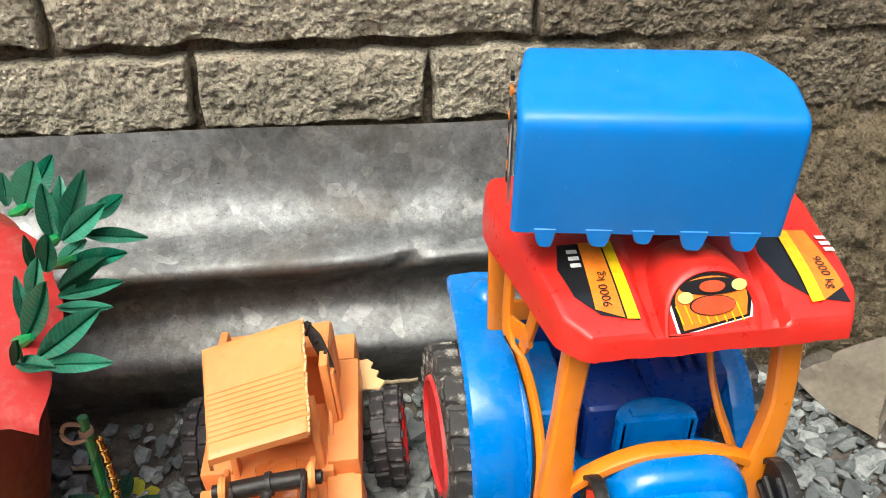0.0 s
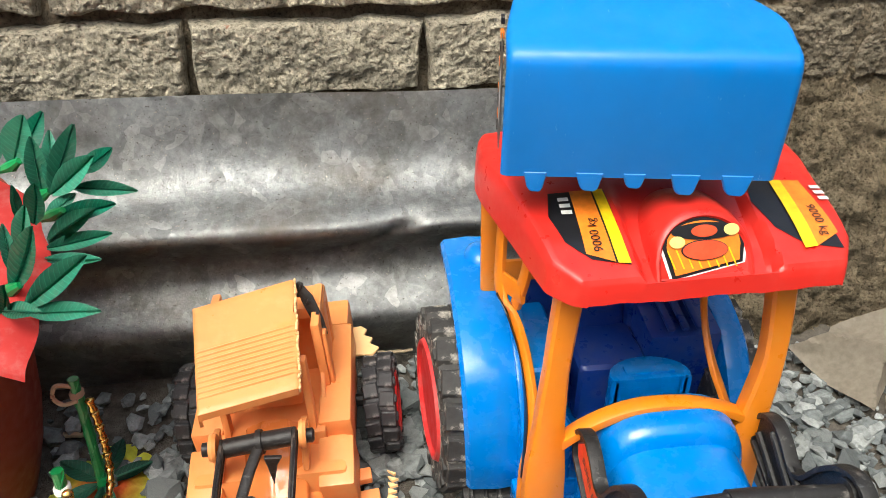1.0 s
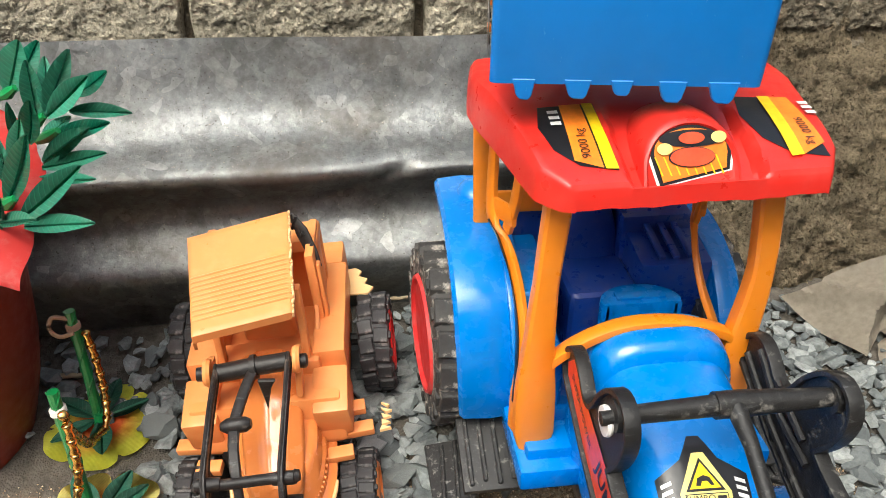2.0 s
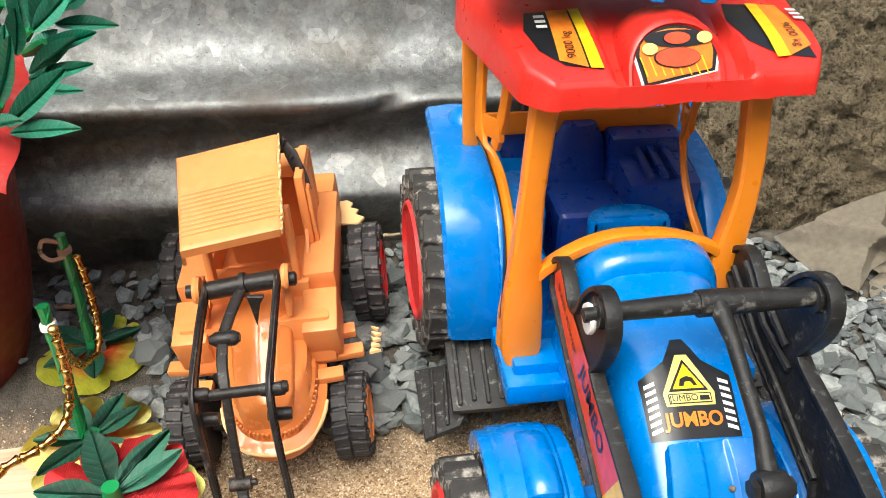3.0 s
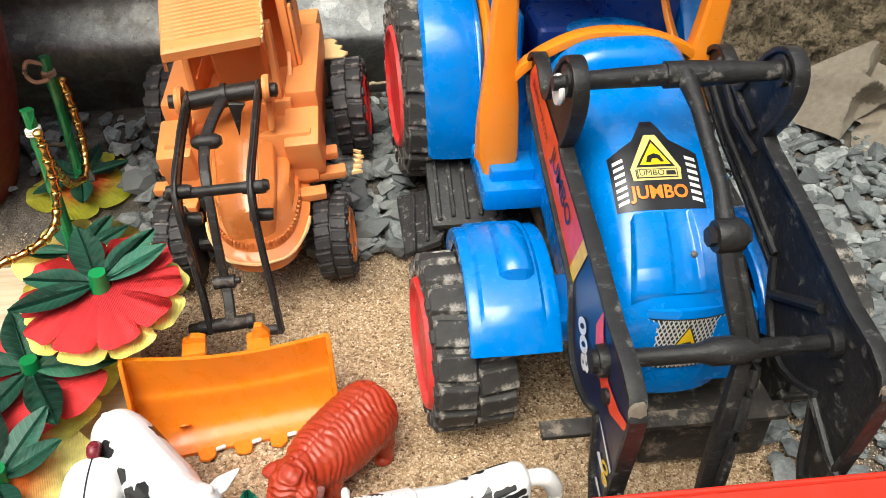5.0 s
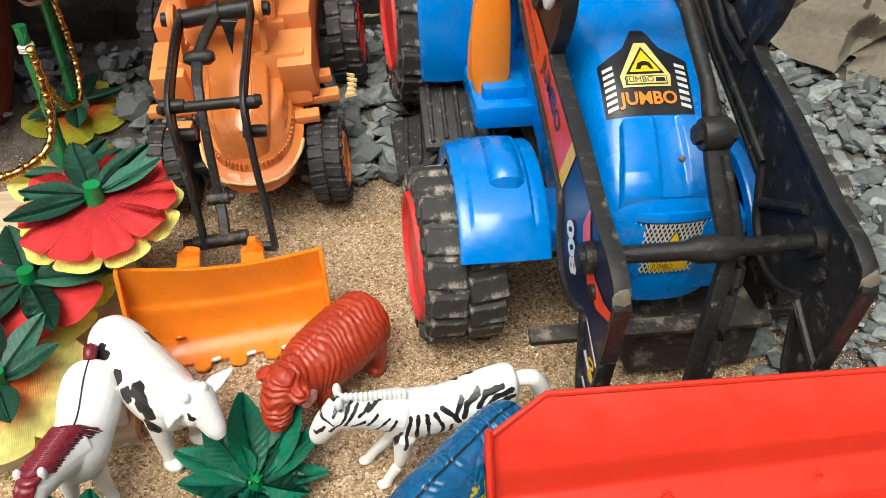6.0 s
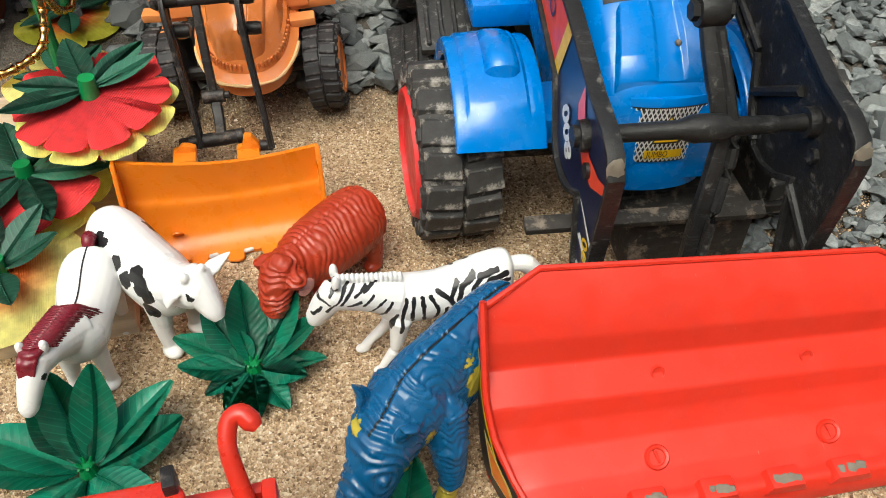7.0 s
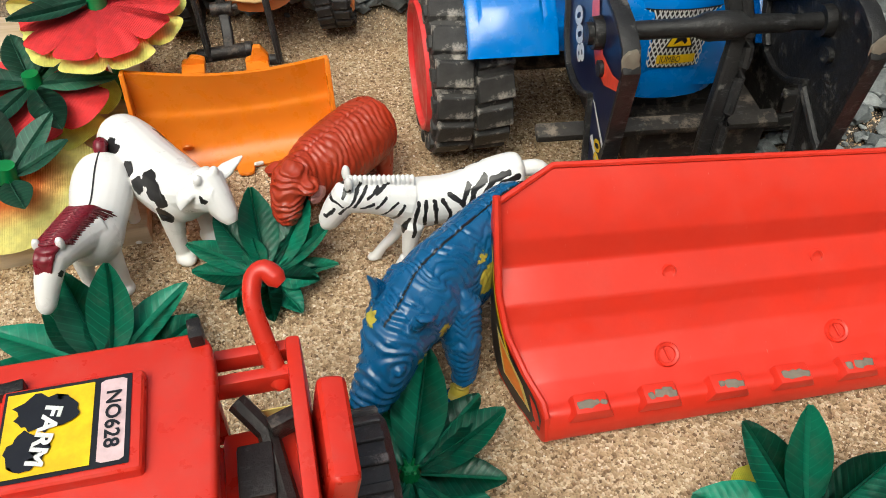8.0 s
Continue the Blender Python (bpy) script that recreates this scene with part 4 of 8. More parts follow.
def lamp_arch(scale, push, sink):
    """The arched outline of the lamp housing, pushed back along y and lowered."""
    foot = Vector((CX - 0.004, 0.3765, RZ + 0.0115))
    pts = [(math.cos(a), max(math.sin(a), 0.0) ** 0.75) for a in [math.pi * i / 24 for i in range(25)]]
    return [foot + Vector((0.0320 * scale * c, push, 0)) + LAMP_UP * (0.0385 * (1 - (1 - scale) * 1.1) * h * (1 - sink) - (0.004 if h < 0.05 else 0)) for c, h in pts]


bm = bmesh.new()
loft(bm, [lamp_arch(0.86, 0.0006, 0.0), lamp_arch(0.88, 0.0, 0.0), lamp_arch(0.93, -0.0022, 0.0), lamp_arch(0.98, -0.0016, 0.0), lamp_arch(1.0, 0.002, 0.0), lamp_arch(1.0, 0.016, 0.0), lamp_arch(0.96, 0.040, 0.10), lamp_arch(0.84, 0.066, 0.36)])
lamp_hood = part("lamp_cowl", bm, RED, roof, "rounded red lamp housing", angle=50)
# Printed lamp on the face of the cowl.
lm = frame_of(Vector((CX - 0.004, 0.3770, RZ + 0.0115)) + LAMP_UP * 0.0140 - Vector((0, 0.855, -0.52)) * 0.0004, (1, 0, 0), LAMP_UP) @ Matrix.Diagonal((1.12, 1.26, 1, 1))
face = [(-0.0185, -0.0145), (0.0220, -0.0075), (0.0235, 0.0015)] + [(0.0235 * math.cos(a), 0.003 + 0.0125 * math.sin(a)) for a in [math.pi * i / 12 for i in range(1, 12)]] + [(-0.0235, 0.0015)]
stick("lamp_sticker", flat(face), lm, 0.0, PAPER_BLACK, lamp_hood, "printed sticker of round red lamps")
stick("lamp_border", flat([(a * 1.07, b * 1.07) for a, b in face]), lm, -0.0003, PAPER_WHITE, lamp_hood)
stick("lamp_field", flat([(a * 0.90, b * 0.88) for a, b in face]), lm, 0.0004, PAPER_ORANGE, lamp_hood)
stick("lamp_lower", flat([(-0.0170, -0.0125), (0.0200, -0.0065), (0.0205, 0.000), (-0.0205, 0.000)]), lm, 0.0008, PAPER_ORANGE, lamp_hood)
bm = bmesh.new()
for k in range(8):
    a = -0.0175 + 0.005 * k
    bm.faces.new([bm.verts.new((p, q, 0)) for p, q in ((a, -0.0095), (a + 0.0009, -0.0095), (a - 0.0031, 0.0), (a - 0.004, 0.0))])
stick("lamp_lines", bm, lm, 0.0012, PAPER_YELLOW, lamp_hood)


def disc(cx, cy, rx, ry, n=24):
    return [(cx + rx * math.cos(2 * math.pi * i / n), cy + ry * math.sin(2 * math.pi * i / n)) for i in range(n)]


stick("lamp_top", flat(disc(0.001, 0.0085, 0.0195, 0.0042)), lm, 0.0012, PAPER_BLACK, lamp_hood)
for px, py, rx, ry, mt in ((0.0, 0.0085, 0.0075, 0.0030, LENS_RED), (0.0, -0.0008, 0.0134, 0.0051, PAPER_BLACK), (0.0, -0.0008, 0.0128, 0.0047, LENS_RED), (-0.0155, 0.0036, 0.0045, 0.0029, PAPER_GOLD), (0.0158, 0.0086, 0.0045, 0.0029, PAPER_GOLD)):
    stick("printed_lamp", flat(disc(px, py, rx, ry)), lm, 0.0024 if mt is LENS_RED else 0.0016 if mt is PAPER_BLACK else 0.0020, mt, lamp_hood)
# Stickers on the slopes beside the cowl.
bpy.context.view_layer.update()
for side in (-1, 1):
    rm = frame_of((CX - 0.063 if side < 0 else CX + 0.073, 0.4095, RZ + 0.025), (0.96, -0.03, 0.0), (side * 0.10, 0.95, 0.30)) @ Matrix.Diagonal((1.0, 1.08, 1, 1))
    on = [(roof, base)]
    h = side
    stick("roof_sticker", flat([(-h * 0.026, 0.034), (-h * 0.030, 0.014), (-h * 0.024, -0.010), (-h * 0.010, -0.024), (h * 0.013, -0.029), (h * 0.011, 0.034)][:: -h] if h > 0 else [(0.026, 0.034)] and [(-0.026, 0.034), (-0.030, 0.012), (-0.024, -0.010), (-0.010, -0.024), (0.013, -0.029), (0.011, 0.034)]), rm @ pose(0, 0, 0) if h < 0 else rm, 0.0006, PAPER_BLACK, roof, "printed orange and yellow weight sticker", on)
    stick("orange_field", flat([(-0.012, 0.034), (-0.013, -0.020), (0.004, -0.027), (0.002, 0.034)] if h < 0 else [(-0.002, 0.034), (-0.004, -0.027), (0.014, -0.017), (0.012, 0.034)]), rm, 0.0012, PAPER_ORANGE, roof, "", on)
    stick("yellow_bar", flat([(0.003, 0.034), (0.005, -0.028), (0.013, -0.0285), (0.010, 0.034)] if h < 0 else [(-0.010, 0.034), (-0.012, -0.028), (-0.0035, -0.027), (-0.0015, 0.034)]), rm, 0.0016, PAPER_YELLOW, roof, "", on)
    stick("weight", letters("9000 kg", 0.0085), rm @ pose(-0.0045 if h < 0 else 0.0055, -0.006, 0, 0, 0, 90 if h < 0 else -90), 0.0022, PAPER_BLACK, roof, "", on)
    bm = bmesh.new()
    for k in range(3):
        q = [(-h * -0.0185 - 0.003, 0.012 + 0.006 * k), (-h * -0.0185 + 0.004, 0.012 + 0.006 * k), (-h * -0.0185 + 0.004, 0.0155 + 0.006 * k), (-h * -0.0185 - 0.003, 0.0155 + 0.006 * k)]
        bm.faces.new([bm.verts.new((a, b, 0)) for a, b in q])
    stick("worn_mark", bm, rm, 0.0022, PAPER_WHITE, roof, "", on)

# Digger bucket turned over above the roof, a little askew to the cab.
BW = 0.166
DIG = pose(0.1505, 0.4140, 0.0, 0, 0, -8.8)
prof = smooth_line([(0.006, 0.428), (0.002, 0.462), (0.000, 0.492), (0.0012, 0.5025), (0.0065, 0.5080), (0.020, 0.5120), (0.050, 0.5215), (0.066, 0.5240), (0.076, 0.5190), (0.080, 0.506), (0.079, 0.470), (0.074, 0.436)], 4)
bm = bmesh.new()
ends = [(0.005 * (1 - math.cos(a)), 0.005 * (1 - math.sin(a))) for a in [math.pi / 2 * (5 - i) / 5 for i in range(6)]]
rings = []
for x, draw, right in [(q, p, 0) for q, p in ends[::-1]] + [(BW - q, p, 1) for q, p in ends]:
    ring = []
    for y, z in prof:
        sy, sz = 1 - draw / 0.040, 1 - (draw / 0.045 if z > 0.47 else 0)
        skew = -0.024 * sstep(0.030, 0.078, y) * sstep(0.490, 0.520, z) if right else 0.006 * sstep(0.02, 0.078, y)
        ring.append(Vector((x + skew + 0.018 * (0.47 - z) * (1 if right else -1) * 0.2, 0.038 + (y - 0.038) * sy, 0.47 + (z - 0.47) * sz)))
    rings.append(ring)
outer = [[bm.verts.new(p) for p in r] for r in rings]
for r, s in zip(outer, outer[1:]):
    for k in range(len(r) - 1):
        bm.faces.new((r[k], s[k], s[k + 1], r[k + 1]))
for r in (outer[0], outer[-1]):
    bm.faces.new(r if r is outer[0] else r[::-1])
bmesh.ops.recalc_face_normals(bm, faces=bm.faces[:])
bmesh.ops.solidify(bm, geom=bm.faces[:], thickness=0.003)
bmesh.ops.transform(bm, matrix=DIG, verts=bm.verts)
digger = part("digger_bucket", bm, SKY_BLUE, tractor, "scuffed bright blue plastic digger bucket turned teeth down", angle=50)
# Blunt, uneven teeth along the lip.
for x, w, deep in ((0.021, 0.011, 0.0120), (0.054, 0.013, 0.0110), (0.081, 0.011, 0.0085), (0.112, 0.014, 0.0125), (0.143, 0.015, 0.0125)):
    bm = bmesh.new()
    z = 0.4295
    prism(bm, [(x - w * 0.68, z + 0.002), (x + w * 0.66, z + 0.002), (x + w * 0.46, z - deep * 0.78), (x + w * 0.30, z - deep), (x - w * 0.22, z - deep * 0.96), (x - w * 0.42, z - deep * 0.74)], 0.0050, 0.0090, 0.0008, "y", 1)
    bmesh.ops.transform(bm, matrix=DIG, verts=bm.verts)
    part("bucket_tooth", bm, SKY_BLUE, digger)
sm = DIG @ frame_of((-0.0010, 0.030, 0.472), (0, -1, 0), (0, 0, 1))
stick("bucket_sticker", flat(disc(0, 0, 0.024, 0.036, 28)), sm, 0.0004, PAPER_BLACK, digger, "round black printed sticker")
stick("bucket_sticker_mark", flat([(0.002, -0.020), (0.012, -0.008), (0.010, 0.022), (-0.004, 0.010)]), sm, 0.0009, PAPER_WHITE, digger)
for k in range(9):
    bm = bmesh.new()
    box(bm, (0.0000, 0.066 - 0.0012 * (k % 2), 0.436 + 0.0088 * k), (0.0024, 0.008, 0.0044), bevel=0.0003, seg=1)
    bmesh.ops.transform(bm, matrix=DIG, verts=bm.verts)
    part("sticker_edge", bm, PAPER_ORANGE if k % 2 else PAPER_BLACK, digger)
# Boom that carries the bucket, behind the roof.
bm = bmesh.new()
tube(bm, [(0.240, 0.600, 0.16), (0.238, 0.610, 0.30), (0.236, 0.585, 0.40), (0.234, 0.515, 0.470), (0.233, 0.495, 0.475)], 0.010, 10)
part("boom", bm, BLACK, tractor)

# Loader arms: plates between deep raised rims.
def inset(outline, d):
    """The outline drawn in by d, corner by corner."""
    n = len(outline)
    area = sum(outline[i][0] * outline[(i + 1) % n][1] - outline[(i + 1) % n][0] * outline[i][1] for i in range(n))
    turn = 1 if area > 0 else -1
    out = []
    for i in range(n):
        p, q, r = (Vector(outline[k % n]) for k in (i - 1, i, i + 1))
        a, b = (q - p).normalized(), (r - q).normalized()
        na, nb = Vector((-a.y, a.x)) * turn, Vector((-b.y, b.x)) * turn
        m = (na + nb).normalized()
        out.append(tuple(q + m * (d / max(m.dot(na), 0.55))))
    return out


def rim_of(bm, outline, x0, x1, wide, bevel=0.0009):
    """A wall of the given width that follows the outline, from x0 to x1."""
    o = bmesh.new()
    inner = inset(outline, wide)
    loops = [[o.verts.new((x, a, b)) for a, b in line] for line, x in ((outline, x0), (outline, x1), (inner, x1), (inner, x0))]
    n = len(outline)
    for r, q in zip(loops, loops[1:] + loops[:1]):
        for k in range(n):
            o.faces.new((r[k], r[(k + 1) % n], q[(k + 1) % n], q[k]))
    bmesh.ops.recalc_face_normals(o, faces=o.faces[:])
    bmesh.ops.bevel(o, geom=[e for e in o.edges if e.calc_face_angle(0) > 1.2], offset=bevel, segments=2, affect="EDGES", profile=0.6)
    return joined(bm, o)


arm_rear = smooth_line([(0.3900, 0.2120), (0.3960, 0.2260), (0.3880, 0.2420), (0.3720, 0.2490), (0.3560, 0.2440), (0.3420, 0.2350), (0.3300, 0.2400), (0.3180, 0.2610), (0.3020, 0.2790), (0.2850, 0.2860), (0.2710, 0.2800), (0.2660, 0.2650), (0.2720, 0.2440), (0.2840, 0.2250)], 3)
arm_front = [(0.2760, 0.2215), (0.2150, 0.2085), (0.1560, 0.1920), (0.1280, 0.1880), (0.1130, 0.1815), (0.1055, 0.1700), (0.1100, 0.1280), (0.1160, 0.0780), (0.1380, 0.0600), (0.1450, 0.0740), (0.1500, 0.0950), (0.1560, 0.1190), (0.1730, 0.1090), (0.1900, 0.1050), (0.2080, 0.1080), (0.2200, 0.1230), (0.2270, 0.1430), (0.2350, 0.1550), (0.2890, 0.1740), (0.3360, 0.1890)]
arm = arm_rear + arm_front
for side in (-1, 1):
    x0 = 0.2120 if side < 0 else 0.3475
    bm = bmesh.new()
    prism(bm, inset(arm, 0.002), x0, x0 + 0.003)
    rim_of(bm, arm, x0 - 0.0035, x0 + 0.0065, 0.0036)
    # The lug about the pivot, the bolt eye and the bearing of the lower bar.
    lathe(bm, [(0.0052, -0.004), (0.0100, -0.004), (0.0104, 0.0), (0.0104, 0.006), (0.0052, 0.006)], pose(x0, 0.2875, 0.2700), 24)
    lathe(bm, [(0.0025, 0), (0.0048, 0), (0.0048, 0.0035), (0.0025, 0.0035)], pose(x0 - 0.0035, 0.144, 0.148), 14)
    lathe(bm, [(0.0050, -0.006), (0.0092, -0.006), (0.0098, 0.0), (0.0098, 0.005), (0.0050, 0.005)], pose(x0, 0.157, 0.163), 18)
    loader_arm = part("loader_arm", bm, BLACK, tractor, "scuffed black plastic loader arm with mud on the knee")
    ribs = [([(0.2260, 0.1400), (0.1760, 0.1720)], 0.0036), ([(0.1560, 0.1190), (0.1240, 0.1010), (0.1060, 0.0950)], 0.0030), ([(0.2350, 0.1640), (0.2300, 0.1500), (0.2220, 0.1300), (0.2080, 0.1140)], 0.0034)]
    if side > 0:
        ribs += [([(0.3850, 0.2250), (0.3360, 0.2000), (0.2890, 0.1850), (0.2350, 0.1660)], 0.0028), ([(0.3700, 0.2400), (0.3300, 0.2150), (0.2900, 0.2080)], 0.0030), ([(0.3420, 0.2340), (0.3000, 0.2200)], 0.0030)]
        ribs += [([(0.3560 - 0.026 * k, 0.1975 - 0.0085 * k), (0.3600 - 0.026 * k, 0.2060 - 0.0085 * k)], 0.0020) for k in range(5)]
    for line, r in ribs:
        bm = bmesh.new()
        at = x0 - 0.0012 if side > 0 else x0 + 0.0042
        tube(bm, [(at, p, q) for p, q in line], r, 8)
        part("arm_rib", bm, BLACK, loader_arm)
    if side < 0:
        fm = frame_of((x0, 0.0, 0.0), (0, -1, 0), (0, 0, 1))

        def on_arm(pts):
            return flat([(-a, b) for a, b in pts][::-1])

        stick("arm_sticker", on_arm([(0.3860, 0.2160), (0.3900, 0.2270), (0.3720, 0.2440), (0.3420, 0.2300), (0.2900, 0.2200), (0.2150, 0.2040), (0.1560, 0.1875), (0.1280, 0.1835), (0.1160, 0.1785), (0.1100, 0.1690), (0.1145, 0.1280), (0.1200, 0.0800), (0.1360, 0.0670), (0.1460, 0.0980), (0.1530, 0.1240), (0.1740, 0.1130), (0.2050, 0.1120), (0.2160, 0.1250), (0.2230, 0.1450), (0.2330, 0.1595), (0.2890, 0.1785), (0.3360, 0.1935)]), fm, 0.0004, PAPER_NAVY, loader_arm, "orange and navy printed sticker with white numerals")
        stick("arm_orange", on_arm([(0.3850, 0.2170), (0.3880, 0.2270), (0.3720, 0.2430), (0.3420, 0.2300), (0.2900, 0.2195), (0.2190, 0.2045), (0.2400, 0.1625), (0.2890, 0.1795), (0.3360, 0.1945)]), fm, 0.0008, PAPER_RED, loader_arm)
        stick("arm_yellow", on_arm([(0.2190, 0.2045), (0.2080, 0.2015), (0.2290, 0.1590), (0.2400, 0.1625)]), fm, 0.0010, PAPER_YELLOW, loader_arm)
        stick("arm_word", letters("JUMBO", 0.0200, 0.0003, 0.95), fm @ pose(-0.2790, 0.1985, 0, 0, 0, -19), 0.0013, PAPER_NAVY, loader_arm)
        stick("arm_motto", letters("SUPER POWER", 0.0085, 0.0001), fm @ pose(-0.3480, 0.2170, 0, 0, 0, -20), 0.0013, PAPER_NAVY, loader_arm)
        stick("arm_number", letters("800", 0.0225, 0.0009), fm @ pose(-0.1920, 0.1410, 0, 0, 0, 128), 0.0014, PAPER_WHITE, loader_arm)
        stick("arm_swoosh", on_arm([(0.1710, 0.1880), (0.1790, 0.1700), (0.1730, 0.1560), (0.1560, 0.1430), (0.1360, 0.1420), (0.1160, 0.1520), (0.1110, 0.1610), (0.1260, 0.1560), (0.1460, 0.1560), (0.1600, 0.1650), (0.1660, 0.1760)]), fm, 0.0011, PAPER_RED, loader_arm)
        for p in ([(0.1500, 0.1230), (0.1455, 0.1230), (0.1200, 0.1120), (0.1210, 0.1085)], [(0.1440, 0.0990), (0.1400, 0.1040), (0.1220, 0.0960), (0.1230, 0.0925)], [(0.1400, 0.0800), (0.1370, 0.0840), (0.1260, 0.0800), (0.1270, 0.0765)]):
            stick("arm_stripe", on_arm(p), fm, 0.0011, PAPER_WHITE, loader_arm)
        stick("arm_small_number", letters("90", 0.0165, 0.0004), fm @ pose(-0.1260, 0.1010, 0, 0, 0, 115), 0.0014, PAPER_YELLOW, loader_arm)
    bm = bmesh.new()
    o = bmesh.new()
    bmesh.ops.create_icosphere(o, subdivisions=3, radius=1)
    for v in o.verts:
        v.co *= 1 + 0.3 * noise.noise(v.co * 2.1 + Vector((side, 0, 0)))
    joined(bm, o, pose(x0 + 0.001, 0.1085, 0.1740) @ Matrix.Diagonal((0.0050, 0.0016, 0.0085, 1)))
    part("mud_clot", bm, MUD, loader_arm, "pale dried mud")
bm = bmesh.new()
tube(bm, [(CX - 0.0760, 0.288, 0.268), (CX - 0.060, 0.288, 0.269)], 0.0046, 12)
tube(bm, [(CX - 0.062, 0.288, 0.269), (CX - 0.006, 0.289, 0.270), (CX - 0.006, 0.289, 0.270), (CX + 0.010, 0.289, 0.270), (CX + 0.070, 0.288, 0.270)], [0.0058, 0.0068, 0.0085, 0.0085, 0.0058], 14)
tube(bm, [(CX + 0.060, 0.288, 0.270), (CX + 0.076, 0.288, 0.270)], 0.0035, 12)
part("upper_crossbar", bm, BLACK, tractor)
bm = bmesh.new()
lathe(bm, [(0.0045, 0), (0.0095, 0.0008), (0.010, 0.003), (0.009, 0.005), (0.0045, 0.006)], pose(CX - 0.0735, 0.292, 0.262), 20)
part("washer", bm, WHITE_PL, tractor, "white plastic washer on the pivot")
bm = bmesh.new()
tube(bm, [(CX - 0.0745, 0.157, 0.163), (CX - 0.055, 0.157, 0.163)], 0.0066, 14)
tube(bm, [(CX - 0.064, 0.157, 0.163), (CX - 0.012, 0.156, 0.164), (CX - 0.004, 0.156, 0.164), (CX + 0.014, 0.156, 0.164), (CX + 0.020, 0.156, 0.164), (CX + 0.046, 0.157, 0.163), (CX + 0.048, 0.157, 0.163), (CX + 0.067, 0.157, 0.163)], [0.0054, 0.0056, 0.0085, 0.0085, 0.0058, 0.0055, 0.0044, 0.0055], 14)
part("lower_crossbar", bm, BLACK, tractor)
bm = bmesh.new()
tube(bm, [(CX + 0.006, 0.289, 0.272), (CX + 0.007, 0.262, 0.262), (CX + 0.008, 0.215, 0.236), (CX + 0.006, 0.194, 0.223)], [0.0065, 0.0046, 0.0046, 0.006], 12)
part("upper_link", bm, BLACK, tractor)
bm = bmesh.new()
lathe(bm, [(0.0005, -0.0085), (0.0090, -0.008), (0.0102, -0.005), (0.0102, 0.005), (0.0090, 0.008), (0.0005, 0.0085)], pose(CX + 0.006, 0.190, 0.220), 24)
tube(bm, [(CX - 0.006, 0.190, 0.220), (CX + 0.018, 0.190, 0.220)], 0.0058, 6)
band(bm, smooth_line([(CX + 0.006, 0.190, 0.220), (CX + 0.008, 0.179, 0.202), (CX + 0.012, 0.166, 0.180), (CX + 0.018, 0.158, 0.156), (CX + 0.015, 0.152, 0.134), (CX + 0.011, 0.146, 0.110), (CX + 0.010, 0.144, 0.080), (CX + 0.010, 0.142, 0.050)], 4), [0.014] * 8 + [0.0125] * 8 + [0.0115] * 13, 0.009, (1, 0, 0))
tube(bm, smooth_line([(CX + 0.010, 0.181, 0.212), (CX + 0.018, 0.160, 0.176), (CX + 0.023, 0.152, 0.152), (CX + 0.020, 0.146, 0.128), (CX + 0.016, 0.139, 0.106), (CX + 0.015, 0.136, 0.060)], 4), 0.0034, 8)
part("lower_link", bm, BLACK, tractor, "scuffed black bucket link")

# Front scoop.
S0, S1 = 0.140, 0.418
inside = [(0.0985, 0.1150), (0.0735, 0.0860), (0.0722, 0.0800), (0.0700, 0.0700), (0.0520, 0.0570), (0.0475, 0.0460), (0.0380, 0.0350), (0.0220, 0.0255), (0.0080, 0.0230), (0.0050, 0.0240)]
outside = [(0.0010, 0.0230), (-0.0030, 0.0150), (-0.0040, 0.0060), (0.0000, 0.0005), (0.0200, -0.0010), (0.0450, 0.0080), (0.0640, 0.0300), (0.0760, 0.0580), (0.0880, 0.0860), (0.1015, 0.1125)]


def scoop_x(x, y):
    """The cheeks draw in towards the cutting edge."""
    draw = 0.021 * (1 - sstep(-0.008, 0.060, y))
    return x + draw * (1 if x < 0.279 else -1)


def settle(bm):
    """The scoop hangs askew: it turns a little less towards its upper edge, and its far end sags."""
    for v in bm.verts:
        d = v.co.x - 0.22
        v.co.y += (0.075 - 0.045 * v.co.z / 0.117) * d
        v.co.z *= 1 - 0.5 * d
    return bm


bm = bmesh.new()
cut = 0.036
rings = []
for x, chop in ((S0 + 0.002, 1.0), (S0 + cut, 0.0), (S1 - cut, 0.0), (S1 - 0.002, 1.0)):
    ring = []
    for y, z in inside + outside:
        if z > 0.1 and chop:
            y, z = y - 0.017 * chop, z - 0.008 * chop
        ring.append((scoop_x(x, y) if chop else x, y, z))
    rings.append(ring)
loft(bm, rings)
bmesh.ops.recalc_face_normals(bm, faces=bm.faces[:])
bmesh.ops.bevel(bm, geom=[e for e in bm.edges if 0.25 < e.calc_face_angle(0)], offset=0.0018, segments=2, affect="EDGES", profile=0.55)
tube(bm, [(S0 + 0.003, 0.0815, 0.1075), (S0 + cut, 0.0995, 0.1155), (S1 - cut, 0.0995, 0.1155), (S1 - 0.003, 0.0815, 0.1075)], 0.0019, 8)
scoop = part("scoop", settle(bm), SCOOP_RED, tractor, "wide red plastic loader scoop with scuffed edges", angle=40)
cheek = [(0.0800, 0.1130), (0.0740, 0.1010), (0.0660, 0.0850), (0.0560, 0.0640), (0.0420, 0.0460), (0.0230, 0.0330), (0.0060, 0.0290), (0.0000, 0.0230), (-0.0040, 0.0060), (0.0000, 0.0000), (0.0200, -0.0015), (0.0450, 0.0070), (0.0640, 0.0290), (0.0770, 0.0580), (0.0870, 0.0850), (0.0860, 0.1080)]
